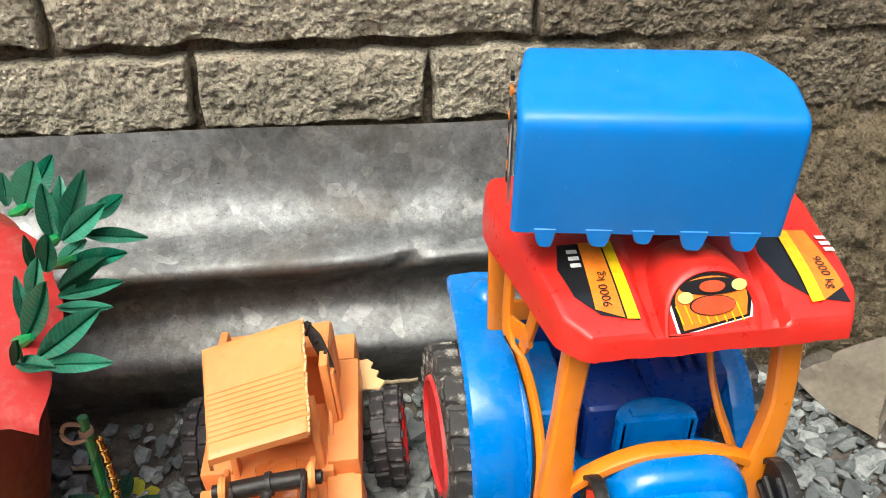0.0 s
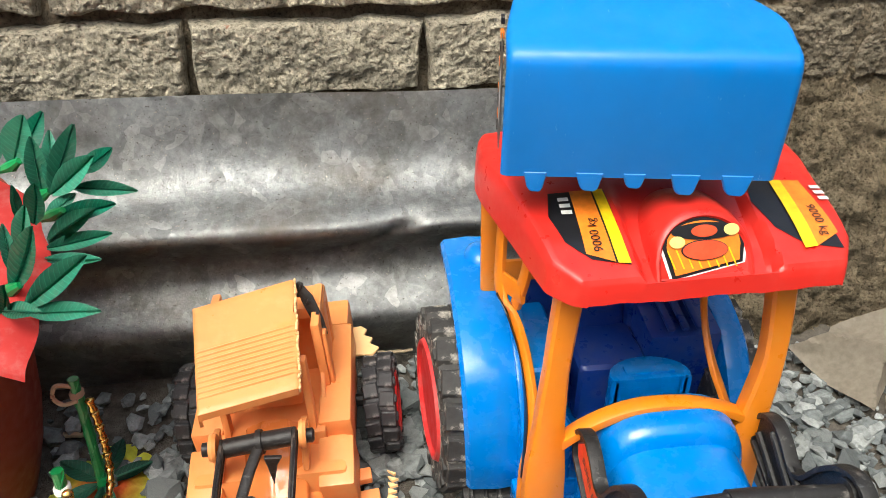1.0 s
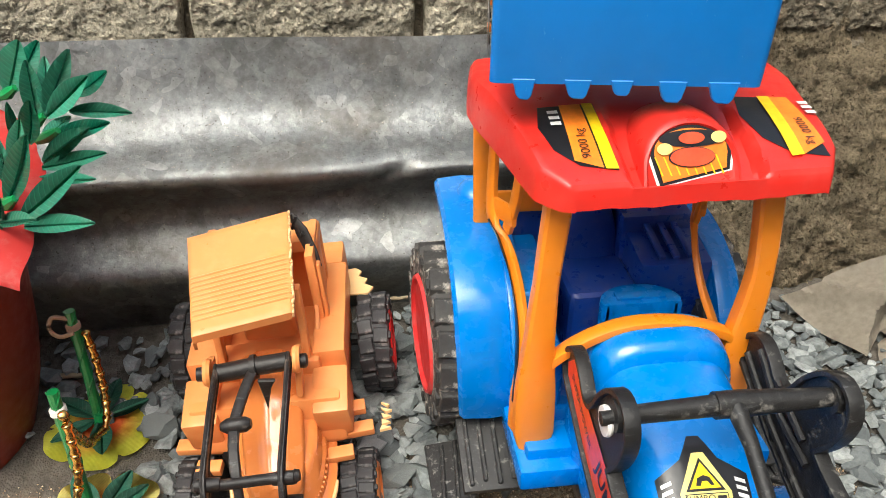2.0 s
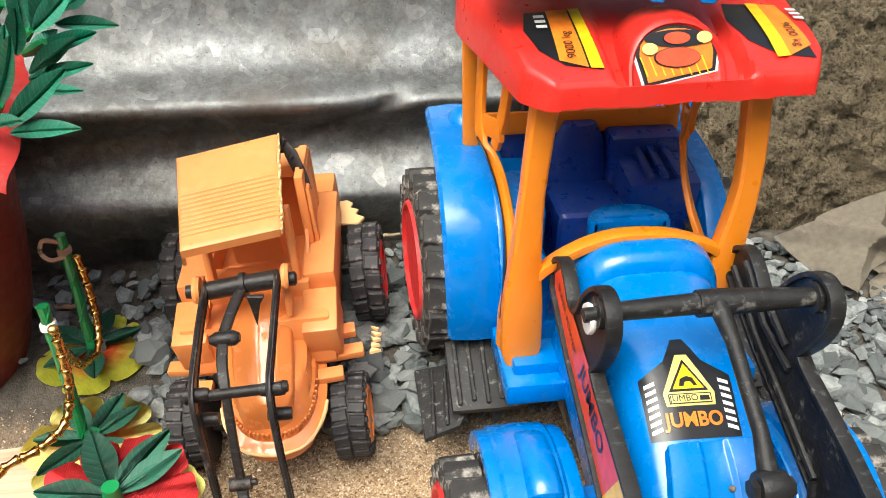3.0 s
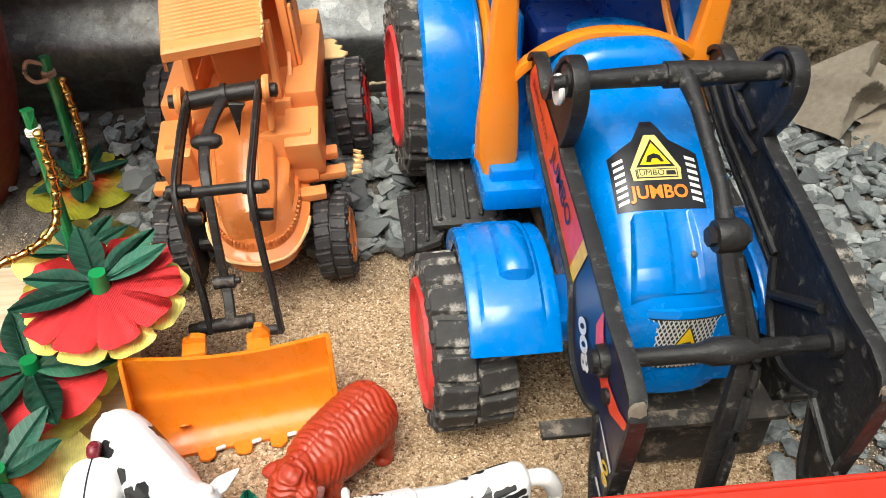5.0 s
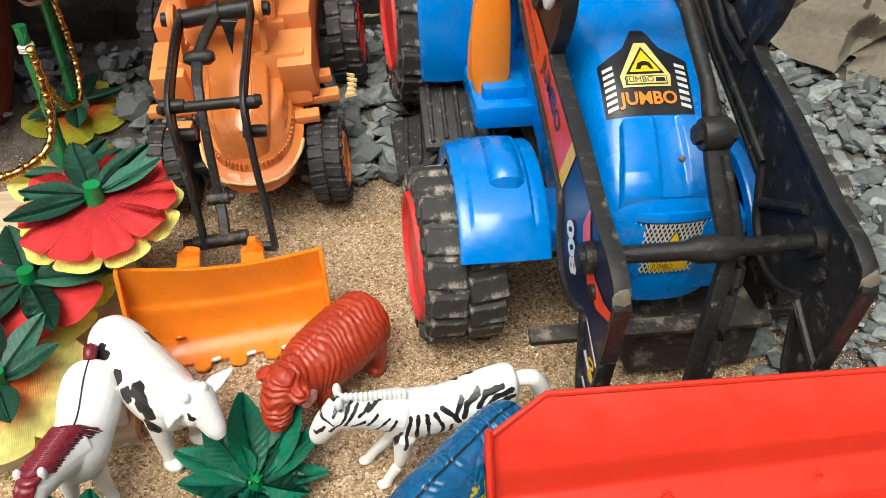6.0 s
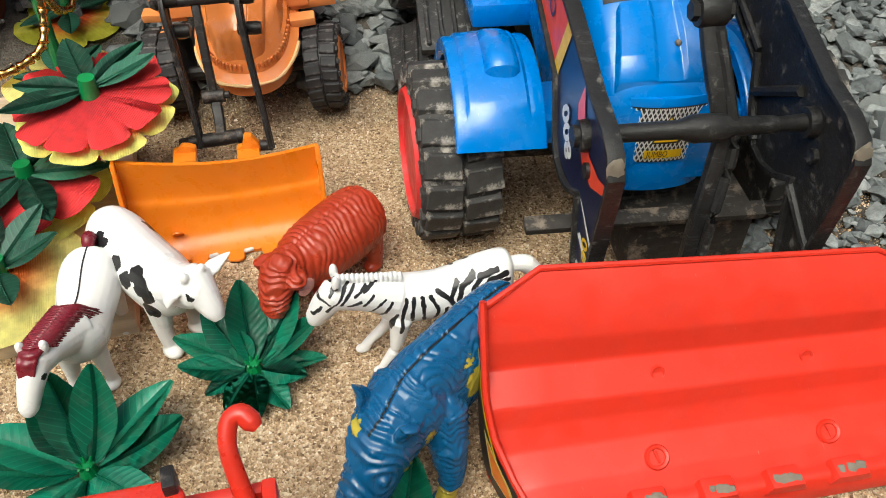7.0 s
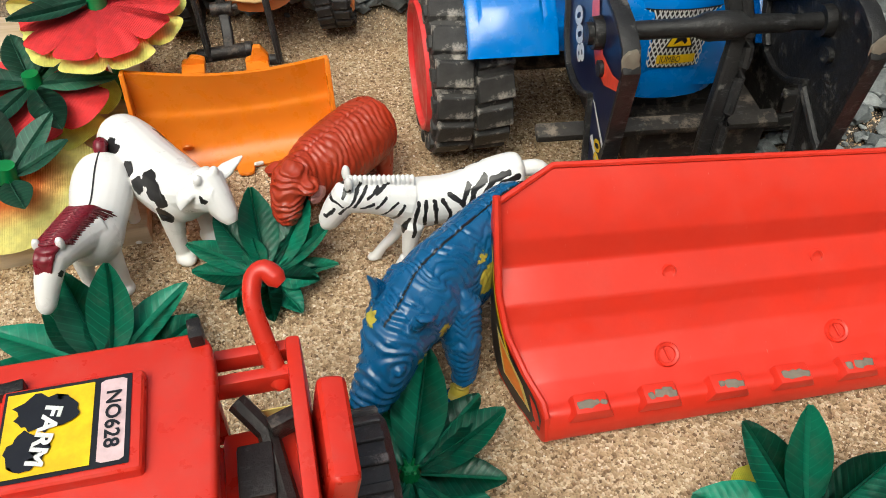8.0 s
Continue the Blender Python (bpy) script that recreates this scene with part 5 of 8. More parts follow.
for x, s in ((S0, -1), (S1, 1)):
    bm = bmesh.new()
    prism(bm, cheek, 0, 0.0035 * -s, 0.001)
    for v in bm.verts:
        v.co = Vector((scoop_x(x, v.co.y) + v.co.x, v.co.y, v.co.z))
    tube(bm, [(scoop_x(x, y) + 0.001 * -s, y, z) for y, z in cheek[:8]], 0.0021, 7)
    side_plate = part("scoop_cheek", settle(bm), SCOOP_RED, scoop)
    if s < 0:
        def cheek_film(name, pts, lift, mt, label=""):
            bm = flat(pts)
            bmesh.ops.triangulate(bm, faces=bm.faces[:])
            for _ in range(3):
                bmesh.ops.subdivide_edges(bm, edges=[e for e in bm.edges if e.calc_length() > 0.008], cuts=1)
                bmesh.ops.triangulate(bm, faces=bm.faces[:])
            for v in bm.verts:
                y, z = v.co.x, v.co.y
                v.co = Vector((scoop_x(x, y) - 0.0008 - lift, y, z))
            return part(name, settle(bm), mt, side_plate, label, fix=False)

        cheek_film("cheek_sticker", [(0.072, 0.090), (0.056, 0.058), (0.036, 0.038), (0.010, 0.026), (0.002, 0.018), (0.002, 0.008), (0.010, 0.004), (0.026, 0.004), (0.046, 0.014), (0.062, 0.036), (0.074, 0.066), (0.080, 0.088)], 0.0, PAPER_BLACK, "black sticker with a yellow diamond")
        cheek_film("cheek_diamond", [(0.050, 0.046), (0.022, 0.026), (0.012, 0.012), (0.038, 0.018)], 0.0004, PAPER_GOLD)
        cheek_film("cheek_diamond_core", [(0.045, 0.041), (0.024, 0.0255), (0.0165, 0.0145), (0.036, 0.0195)], 0.0008, PAPER_ORANGE)
        cheek_film("cheek_lines", [(0.073, 0.086), (0.070, 0.087), (0.034, 0.036), (0.038, 0.038)], 0.0006, PAPER_YELLOW)
rng = random.Random(11)
for k in range(6):
    bm, chips = bmesh.new(), bmesh.new()
    x = 0.187 + 0.0405 * k
    w = 0.019
    prism(bm, [(x - w / 2 - 0.004, 0.019), (x + w / 2 + 0.004, 0.019), (x + w / 2, 0.0275), (x - w / 2, 0.0275)], -0.003, 0.010, 0.0014, "y")
    for q in range(4):
        box(chips, (x + 0.004 * (q - 1.5) + 0.002 * rng.random(), 0.001 + 0.002 * rng.random(), 0.0272), (0.005 * (0.7 + 0.6 * rng.random()), 0.006 * (0.6 + 0.6 * rng.random()), 0.0016), (12, 8 * rng.random() - 4, 40 * rng.random() - 20), 0.0005, 1)
    tooth = part("scoop_tooth", settle(bm), SCOOP_RED, scoop)
    part("worn_tip", settle(organic(chips, 0.0006, 2)), MUD, tooth, "worn grey tip of the tooth")
for x, y, z, r in ((0.2385, 0.0265, 0.0288, 1.0), (0.346, 0.0265, 0.0288, 1.0), (0.243, 0.0605, 0.0632, 0.6), (0.336, 0.0605, 0.0632, 0.6)):
    bm = bmesh.new()
    m = pose(x, y, z, 30 if r == 1 else 55, 0, 0) @ Matrix.Rotation(radians(-90), 4, "Y") @ Matrix.Scale(r, 4)
    lathe(bm, [(0.0005, 0.0), (0.0046, 0.0), (0.0050, 0.0012), (0.0066, 0.0018), (0.0075, 0.0005), (0.0075, -0.004)], m, 22)
    if r == 1:
        box(bm, (x, y, z + 0.0009), (0.0016, 0.008, 0.0016), (30, 0, 20), 0.0003, 1)
    part("screw_boss", settle(bm), SCOOP_RED, scoop)


# ---- the orange loader ----
LX, LY = -0.006, 0.47
loader = thing("toy_wheel_loader", pose(LX, LY, 0.0, 0, -5, -3), "worn orange plastic toy loader with black arms and chipped edges", "toy loader")
for side in (-1, 1):
    tread_tyre(LX + (0.103 if side > 0 else -0.100), 0.588, 0.101 - side * 0.006, 0.048, 0.030, 16, side, CLEAN_RUBBER, parent=loader, rim_r=0.62, rim_mat=RIM_RED, label="dusty black ribbed tyre", rim_label="dark red rim")
    tread_tyre(LX + side * 0.083, 0.448, 0.046 - side * 0.006, 0.038, 0.030, 20, side, CLEAN_RUBBER, parent=loader, rim_r=0.66, rim_mat=AMBER, label="dusty black ribbed tyre", rim_label="orange rim")
bm = bmesh.new()
for y, z, h in ((0.588, 0.101, 0.085), (0.448, 0.046, 0.075)):
    tube(bm, [(LX - h, y, z), (LX + h, y, z)], 0.0065, 10)
box(bm, (LX, 0.490, 0.062), (0.070, 0.11, 0.03), (-8, 0, 0), 0.006)
part("axle", bm, LOADER_BLACK, loader)


def rounded(cx, cy, half, length, z, n=24, nose=1.0):
    """A plan outline with a round front towards -y and a square back."""
    pts = []
    for k in range(n + 1):
        a = math.pi * k / n
        pts.append((cx - half * math.copysign(abs(math.cos(a)) ** 0.8, math.cos(a)), cy - nose * length * math.sin(a) ** 0.8, z))
    return pts + [(cx + half, cy + 0.06, z), (cx - half, cy + 0.06, z)]


# The loader stands askew on the rubble: parts below are set out level and turned into its own frame.
LEVEL = Matrix.Translation((LX, LY, 0)) @ pose(LX, LY, 0.0, 0, -5, -3).inverted()


def lpart(name, bm, material, parent, label="", angle=35, fix=True):
    bmesh.ops.transform(bm, matrix=LEVEL, verts=bm.verts)
    return part(name, bm, material, parent, label, angle, fix)


def lean_x(z):
    return -0.001 - 0.087 * z


bm = bmesh.new()
levels = [(0.046, 0.036, 0.054), (0.050, 0.0395, 0.0585), (0.061, 0.0415, 0.0600), (0.0625, 0.0440, 0.0635), (0.0655, 0.0445, 0.0640), (0.0670, 0.0420, 0.0610), (0.0680, 0.0375, 0.0550), (0.0780, 0.0365, 0.0530), (0.0800, 0.0340, 0.0500), (0.0960, 0.0325, 0.0460), (0.0990, 0.0290, 0.0410)]
rg = random.Random(5)
loft(bm, [[(x, y, zz + (y - 0.39) * 0.36 + (0.0012 * math.sin(37 * x * 9) + 0.0008 * rg.random() if 0.062 < z < 0.066 else 0)) for x, y, zz in rounded(lean_x(z), 0.452, h, l, z)] for z, h, l in levels])
body = lpart("nose", bm, AMBER_GLOSS, loader, "rounded orange nose with a beaded rim", angle=40)
bm = bmesh.new()
for k in range(34):
    a = math.pi * (0.04 + 0.92 * k / 33)
    x = lean_x(0.074) - 0.0372 * math.copysign(abs(math.cos(a)) ** 0.8, math.cos(a))
    y = 0.452 - 0.0545 * math.sin(a) ** 0.8
    box(bm, (x, y, 0.0730 + (y - 0.39) * 0.36), (0.0022, 0.0024, 0.0085), (18, 0, 0), 0.0006, 1)
lpart("beaded_rim", bm, AMBER, body)
# Sharp pale flash along the broken rim.
bm = bmesh.new()
rim = [(x, y, zz + (y - 0.39) * 0.36 + 0.0006 * math.sin(260 * x)) for x, y, zz in rounded(lean_x(0.0655), 0.452, 0.0450, 0.0645, 0.0655)[2:23]]
tube(bm, rim, [0.0011 + 0.0007 * rg.random() for _ in rim], 6)
lpart("rim_flash", bm, AMBER_EDGE, body, "pale ragged moulding edge")
# Glossy bonnet with a flat raised middle.
bm = bmesh.new()
ridge = [(0.400, 0.010, 0.101), (0.404, 0.019, 0.104), (0.414, 0.0235, 0.111), (0.436, 0.0250, 0.124), (0.462, 0.0255, 0.140), (0.486, 0.0255, 0.153), (0.505, 0.0255, 0.158)]
rings = []
for y, h, z in ridge:
    cx = lean_x(z)
    rings.append([(cx - h, y, z - 0.026), (cx - h, y, z - 0.004), (cx - h * 0.86, y, z + 0.001), (cx - h * 0.52, y, z + 0.003), (cx - h * 0.46, y, z + 0.0055), (cx, y, z + 0.0068), (cx + h * 0.46, y, z + 0.0055), (cx + h * 0.52, y, z + 0.003), (cx + h * 0.86, y, z + 0.001), (cx + h, y, z - 0.004), (cx + h, y, z - 0.026)])
loft(bm, rings)
bmesh.ops.recalc_face_normals(bm, faces=bm.faces[:])
bmesh.ops.bevel(bm, geom=[e for e in bm.edges if 0.3 < e.calc_face_angle(0) < 1.4], offset=0.0011, segments=2, affect="EDGES")
lpart("bonnet", bm, AMBER_GLOSS, body, "glossy rounded orange bonnet", angle=50)
# Cab: floor, back, side walls, seat.
bm = bmesh.new()
box(bm, (LX, 0.545, 0.118), (0.126, 0.170, 0.050), (0, 0, 0), 0.004)
deck = part("deck", bm, AMBER, loader, "dusty orange deck over the rear wheels")
for side in (-1, 1):
    bm = bmesh.new()
    box(bm, (LX + side * 0.054, 0.560, 0.152), (0.028, 0.120, 0.030), (6, 0, 0), 0.003)
    part("wheel_cover", bm, AMBER, deck)
    bm = bmesh.new()
    box(bm, (LX + side * 0.054, 0.478, 0.124), (0.030, 0.045, 0.040), (18, 0, 0), 0.003)
    part("front_cover", bm, AMBER, deck)
bm = bmesh.new()
box(bm, (LX + 0.020, 0.640, 0.150), (0.088, 0.04, 0.044), (0, 0, 0), 0.004)
part("engine_cover", bm, AMBER, deck)
bm = bmesh.new()
box(bm, (LX + 0.002, 0.600, 0.174), (0.098, 0.012, 0.096), (-4, 0, 0), 0.003)
cabin = part("cab_back", bm, AMBER, loader, "orange back wall of the cab")
for name, c, s in (("cab_side", (LX + 0.046, 0.572, 0.182), (0.008, 0.064, 0.100)), ("cab_side", (LX - 0.046, 0.572, 0.182), (0.008, 0.064, 0.100)), ("cab_top", (LX + 0.028, 0.590, 0.222), (0.046, 0.036, 0.012)), ("dashboard", (LX, 0.510, 0.146), (0.092, 0.035, 0.022)), ("door_post", (LX + 0.052, 0.548, 0.178), (0.004, 0.012, 0.085))):
    bm = bmesh.new()
    box(bm, c, s, (0, 0, 0), 0.0025)
    part(name, bm, AMBER, cabin)
bm = bmesh.new()
box(bm, (LX + 0.004, 0.535, 0.182), (0.046, 0.030, 0.040), (8, 0, 0), 0.005, 3)
part("seat", bm, AMBER, cabin)
for side in (-1, 1):
    bm = bmesh.new()
    box(bm, (LX + side * 0.036, 0.506, 0.182), (0.006, 0.012, 0.080), (-8, 0, 0), 0.0015)
    part("window_post", bm, AMBER, cabin)
# Roof: a ribbed plate that slopes to the front, its free side snapped off.
R_TL, R_TR, R_FR, R_FL = Vector((-0.0745, 0.546, 0.2560)), Vector((0.0075, 0.572, 0.2620)), Vector((0.0120, 0.470, 0.2285)), Vector((-0.0635, 0.452, 0.2245))
UP = (R_TR - R_TL).cross(R_TL - R_FL).normalized()
UP = UP if UP.z > 0 else -UP
rng = random.Random(3)
jag = [0.0016 * rng.uniform(-1, 1) for _ in range(120)]
bm = bmesh.new()
rows = []
steps = [0.0, 0.03] + [0.08 + 0.36 * i / 6 for i in range(6)] + [0.44 + 0.46 * i / 80 for i in range(81)] + [0.94, 0.975, 1.0]
for i, v in enumerate(steps):
    a, b = R_TL.lerp(R_FL, v), R_TR.lerp(R_FR, v)
    ridge = 0.0013 * max(0.0, math.sin((v - 0.44) / 0.46 * 10 * 2 * math.pi)) ** 0.7 if 0.44 < v < 0.90 else 0.0
    sag = -0.0014 * (v == 0.0) - 0.0010 * (v == 1.0)
    row = [bm.verts.new(a - UP * 0.0100), bm.verts.new(a - UP * 0.0012 + (b - a) * 0.002)]
    for u in (0.02, 0.05, 0.25, 0.5, 0.75, 0.95, 0.98):
        row.append(bm.verts.new(a.lerp(b, u) + UP * (sag + (ridge if 0.03 < u < 0.97 else 0))))
    row.append(bm.verts.new(b + (b - a).normalized() * jag[i % 120] + UP * (sag - 0.0008)))
    rows.append(row)
low = [bm.verts.new(v.co - UP * 0.0075 + (R_FL - R_TL).normalized() * 0.0012) for v in rows[-1]]
rows.append(low)
for r, q in zip(rows, rows[1:]):
    for k in range(len(r) - 1):
        bm.faces.new((r[k], r[k + 1], q[k + 1], q[k]))
bmesh.ops.recalc_face_normals(bm, faces=bm.faces[:])
bmesh.ops.solidify(bm, geom=bm.faces[:], thickness=0.0028)
cab_roof = lpart("cab_roof", bm, AMBER, loader, "ribbed orange cab roof with a broken side", angle=40)
bm = bmesh.new()
for k in range(26):
    u = (k + 0.5) / 26
    p = R_TR.lerp(R_FR, u) - UP * 0.0030
    box(bm, tuple(p + Vector((0.0012 * rng.random(), 0, -0.0015 * rng.random()))), (0.0020, 0.0046, 0.0040 + 0.0040 * rng.random()), (rng.uniform(-25, 25), 0, 0), 0.0005, 1)
lpart("torn_edge", bm, AMBER_EDGE, cab_roof, "pale torn plastic edge")
bm = bmesh.new()
band(bm, [(0.010, 0.574, 0.256), (0.018, 0.566, 0.244), (0.026, 0.556, 0.228), (0.031, 0.548, 0.217)], [0.005, 0.012, 0.011, 0.007], 0.003, (0, 0.4, 1))
for k in range(4):
    u = k / 3
    box(bm, (0.012 + 0.018 * u, 0.571 - 0.020 * u, 0.250 - 0.030 * u), (0.003, 0.004, 0.014 - 0.004 * (k % 2)), (10 * k, 20, 0), 0.0006, 1)
lpart("black_remnant", bm, LOADER_BLACK, cab_roof, "broken black plastic strip")
# Side wall of the cab with a drop handle slot, and the sloping cover behind it.
bm = bmesh.new()
prism(bm, [(0.506, 0.126), (0.606, 0.126), (0.610, 0.205), (0.596, 0.232), (0.570, 0.236), (0.548, 0.196), (0.520, 0.160)], 0.0250, 0.0285, 0.0008)
rim_of(bm, [(0.524, 0.142), (0.570, 0.142), (0.574, 0.196), (0.556, 0.190)], 0.0283, 0.0300, 0.0024, 0.0005)
lpart("side_wall", bm, AMBER, cabin, "orange side wall with a moulded slot")
# Side steps with broken tips.
for y, z, w in ((0.470, 0.094, 0.040), (0.484, 0.106, 0.034), (0.452, 0.086, 0.022)):
    for side in (-1, 1):
        bm = bmesh.new()
        box(bm, (LX + side * (0.045 + w / 2), y, z), (w, 0.012, 0.008), (10, 0, side * 6), 0.0015)
        part("step", bm, AMBER, loader, "small orange step with a snapped end")
bm = bmesh.new()
for k in range(5):
    prism(bm, [(LX + 0.090 + 0.002 * k, 0.466 + 0.005 * k), (LX + 0.099 + 0.003 * rng.random(), 0.468 + 0.005 * k), (LX + 0.092, 0.472 + 0.005 * k)], 0.092 + 0.002 * k, 0.095 + 0.002 * k, 0, "z")
part("snapped_tip", bm, AMBER_EDGE, loader)
bm = bmesh.new()
prism(bm, [(LX + 0.050, 0.652), (LX + 0.072, 0.655), (LX + 0.078, 0.648), (LX + 0.075, 0.640), (LX + 0.084, 0.634), (LX + 0.081, 0.626), (LX + 0.090, 0.618), (LX + 0.084, 0.608), (LX + 0.050, 0.612)], 0.137, 0.140, 0.0005, "z", 1)
part("broken_tab", bm, AMBER_EDGE, loader, "pale yellow broken plastic tab")
# Arms, crossbars and link.
SPINES = {-1: [(-0.0520, 0.464, 0.1800), (-0.0530, 0.436, 0.1760), (-0.0540, 0.408, 0.1680), (-0.0555, 0.372, 0.1480), (-0.0500, 0.352, 0.1160), (-0.0440, 0.336, 0.0820), (-0.0400, 0.322, 0.0520)], 1: [(0.0050, 0.464, 0.1880), (0.0040, 0.436, 0.1820), (0.0020, 0.408, 0.1700), (-0.0005, 0.372, 0.1500), (0.0030, 0.352, 0.1160), (0.0085, 0.336, 0.0800), (0.0130, 0.322, 0.0480)]}
for side in (-1, 1):
    spine = smooth_line(SPINES[side], 4)
    tall = [float(np.interp(p[1], [0.322, 0.345, 0.360, 0.374, 0.40, 0.44, 0.464], [0.0100, 0.0120, 0.0170, 0.0210, 0.0175, 0.0165, 0.0150])) for p in spine]
    bm = bmesh.new()
    band(bm, spine, tall, 0.0040, (0, 1, -0.8))
    for y, z in ((0.372, 0.1255), (0.372, 0.1510)):
        x = float(np.interp(z, [0.116, 0.150], [SPINES[side][4][0], SPINES[side][3][0]]))
        lathe(bm, [(0.0005, -0.009), (0.0046, -0.009), (0.0052, -0.006), (0.0052, 0.006), (0.0046, 0.009), (0.0005, 0.009)], pose(x + 0.003, y, z), 16)
    arm_of_loader = lpart("loader_arm", bm, LOADER_BLACK, loader, "thin black plastic loader arm")
    # Moulded edges along the plate.
    for off in (-0.42, 0.42):
        bm = bmesh.new()
        edge = [Vector(p) + Vector((0, 1, -0.8)).normalized() * (off * w) + Vector((0.0012, 0, 0)) for p, w in zip(spine, tall)]
        tube(bm, edge, 0.0017, 6)
        lpart("arm_edge", bm, LOADER_BLACK, arm_of_loader)
    x = SPINES[side][0][0] + side * 0.0065
    bm = bmesh.new()
    lathe(bm, [(0.0005, -0.0028), (0.0105, -0.0028), (0.0115, 0.0), (0.0105, 0.0028), (0.0005, 0.0028)], pose(x, 0.4620, 0.1800 if side < 0 else 0.1870), 24)
    box(bm, (x, 0.4730, 0.1600 if side < 0 else 0.1660), (0.0055, 0.0200, 0.0400), (-14, 0, 0), 0.0020)
    lpart("pivot_lug", bm, AMBER, loader)
    bm = bmesh.new()
    lathe(bm, [(0.0005, -0.004), (0.0056, -0.004), (0.0060, 0.003), (0.0040, 0.0045), (0.0005, 0.0045)], pose(x + side * 0.0045, 0.4615, 0.1790 if side < 0 else 0.1855), 16)
    lpart("pivot_bolt", bm, LOADER_BLACK, loader)
bm = bmesh.new()
tube(bm, [(-0.0500, 0.461, 0.1790), (-0.0250, 0.461, 0.1830), (0.0040, 0.461, 0.1865)], 0.0076, 18)
lathe(bm, [(0.0070, -0.0022), (0.0098, -0.0022), (0.0102, 0.0), (0.0098, 0.0022), (0.0070, 0.0022)], pose(-0.0220, 0.461, 0.1830, 0, -8, 0), 20)
lpart("crossbar", bm, LOADER_BLACK, loader, "glossy black crossbar between the arms")
bm = bmesh.new()
tube(bm, [(-0.0640, 0.372, 0.1480), (-0.0600, 0.372, 0.1482), (-0.0580, 0.372, 0.1485), (0.0090, 0.372, 0.1525), (0.0100, 0.372, 0.1525), (0.0135, 0.372, 0.1530)], [0.0030, 0.0052, 0.0042, 0.0042, 0.0052, 0.0040], 14)
lpart("crossbar", bm, LOADER_BLACK, loader)
bm = bmesh.new()
tube(bm, [(-0.0560, 0.325, 0.0545), (-0.0490, 0.325, 0.0550), (-0.0480, 0.325, 0.0550), (-0.0120, 0.325, 0.0590), (-0.0110, 0.325, 0.0590), (-0.0065, 0.325, 0.0595)], [0.0042, 0.0046, 0.0056, 0.0056, 0.0064, 0.0060], 14)
tube(bm, [(0.0000, 0.323, 0.0500), (0.0145, 0.323, 0.0500)], 0.0042, 12)
lpart("crossbar", bm, LOADER_BLACK, loader)
bm = bmesh.new()
band(bm, smooth_line([(-0.0230, 0.454, 0.1830), (-0.0290, 0.436, 0.1780), (-0.0345, 0.414, 0.1710)], 4), 0.0085, 0.006, (1, 0, 0))
tube(bm, [(-0.0450, 0.411, 0.1690), (-0.0400, 0.411, 0.1692), (-0.0260, 0.411, 0.1700), (-0.0220, 0.411, 0.1705)], [0.0030, 0.0060, 0.0060, 0.0034], 14)
band(bm, smooth_line([(-0.0350, 0.410, 0.1680), (-0.0345, 0.392, 0.1620), (-0.0320, 0.374, 0.1500), (-0.0290, 0.356, 0.1130), (-0.0265, 0.345, 0.0830), (-0.0245, 0.334, 0.0700), (-0.0240, 0.326, 0.0600)], 4), [0.0085] * 8 + [0.0070] * 8 + [0.0085] * 9, 0.0062, (1, 0, 0))
tube(bm, [(-0.0350, 0.345, 0.0830), (-0.0190, 0.345, 0.0840)], 0.0054, 14)
tube(bm, [(-0.0190, 0.345, 0.0840), (-0.0150, 0.345, 0.0845)], 0.0028, 10)
prism(bm, [(-0.0180, 0.1860), (-0.0040, 0.1850), (-0.0080, 0.1780), (-0.0125, 0.1560), (-0.0160, 0.1760)], 0.4400, 0.4440, 0.0008, "y", 1)
lpart("link", bm, LOADER_BLACK, loader, "jointed black tilt link")
# Bucket: a tall curved blade, askew to the arms.
BK = pose(0.0545, 0.2620, 0.0, 0, 0, 8)
BKW = 0.144
blade_in = smooth_line([(0.0290, 1.0), (0.0288, 0.78), (0.0276, 0.60), (0.0250, 0.52), (0.0225, 0.34), (0.0170, 0.18), (0.0090, 0.09), (0.0000, 0.050)], 4)
blade_out = smooth_line([(0.0000, 0.010), (0.0110, 0.030), (0.0205, 0.14), (0.0262, 0.32), (0.0290, 0.54), (0.0318, 0.76), (0.0325, 1.0)], 4)


def rise(x):
    """Height of the upper edge across the blade."""
    u = x / BKW
    return 0.0700 - 0.012 * math.sin(math.pi * u) ** 1.0 * 0.5 + 0.010 * u * u


bm = bmesh.new()
loft(bm, [[(-x, d, h * rise(x)) for d, h in blade_in + blade_out] for x in [BKW * k / 20 for k in range(21)]])
bmesh.ops.transform(bm, matrix=BK, verts=bm.verts)
bucket = lpart("bucket", bm, BUCKET_ORANGE, loader, "glossy orange bucket resting on the sand", angle=40)
for x in (0.0, BKW):
    bm = bmesh.new()
    prism(bm, [(d, h * rise(x)) for d, h in blade_out] + [(0.0240, 1.02 * rise(x)), (0.0180, 0.80 * rise(x)), (0.0080, 0.42 * rise(x)), (-0.0010, 0.10 * rise(x))], -x - 0.0016, -x + 0.0016, 0.0006, "x", 1)
    bmesh.ops.transform(bm, matrix=BK, verts=bm.verts)
    lpart("bucket_cheek", bm, BUCKET_ORANGE, bucket)
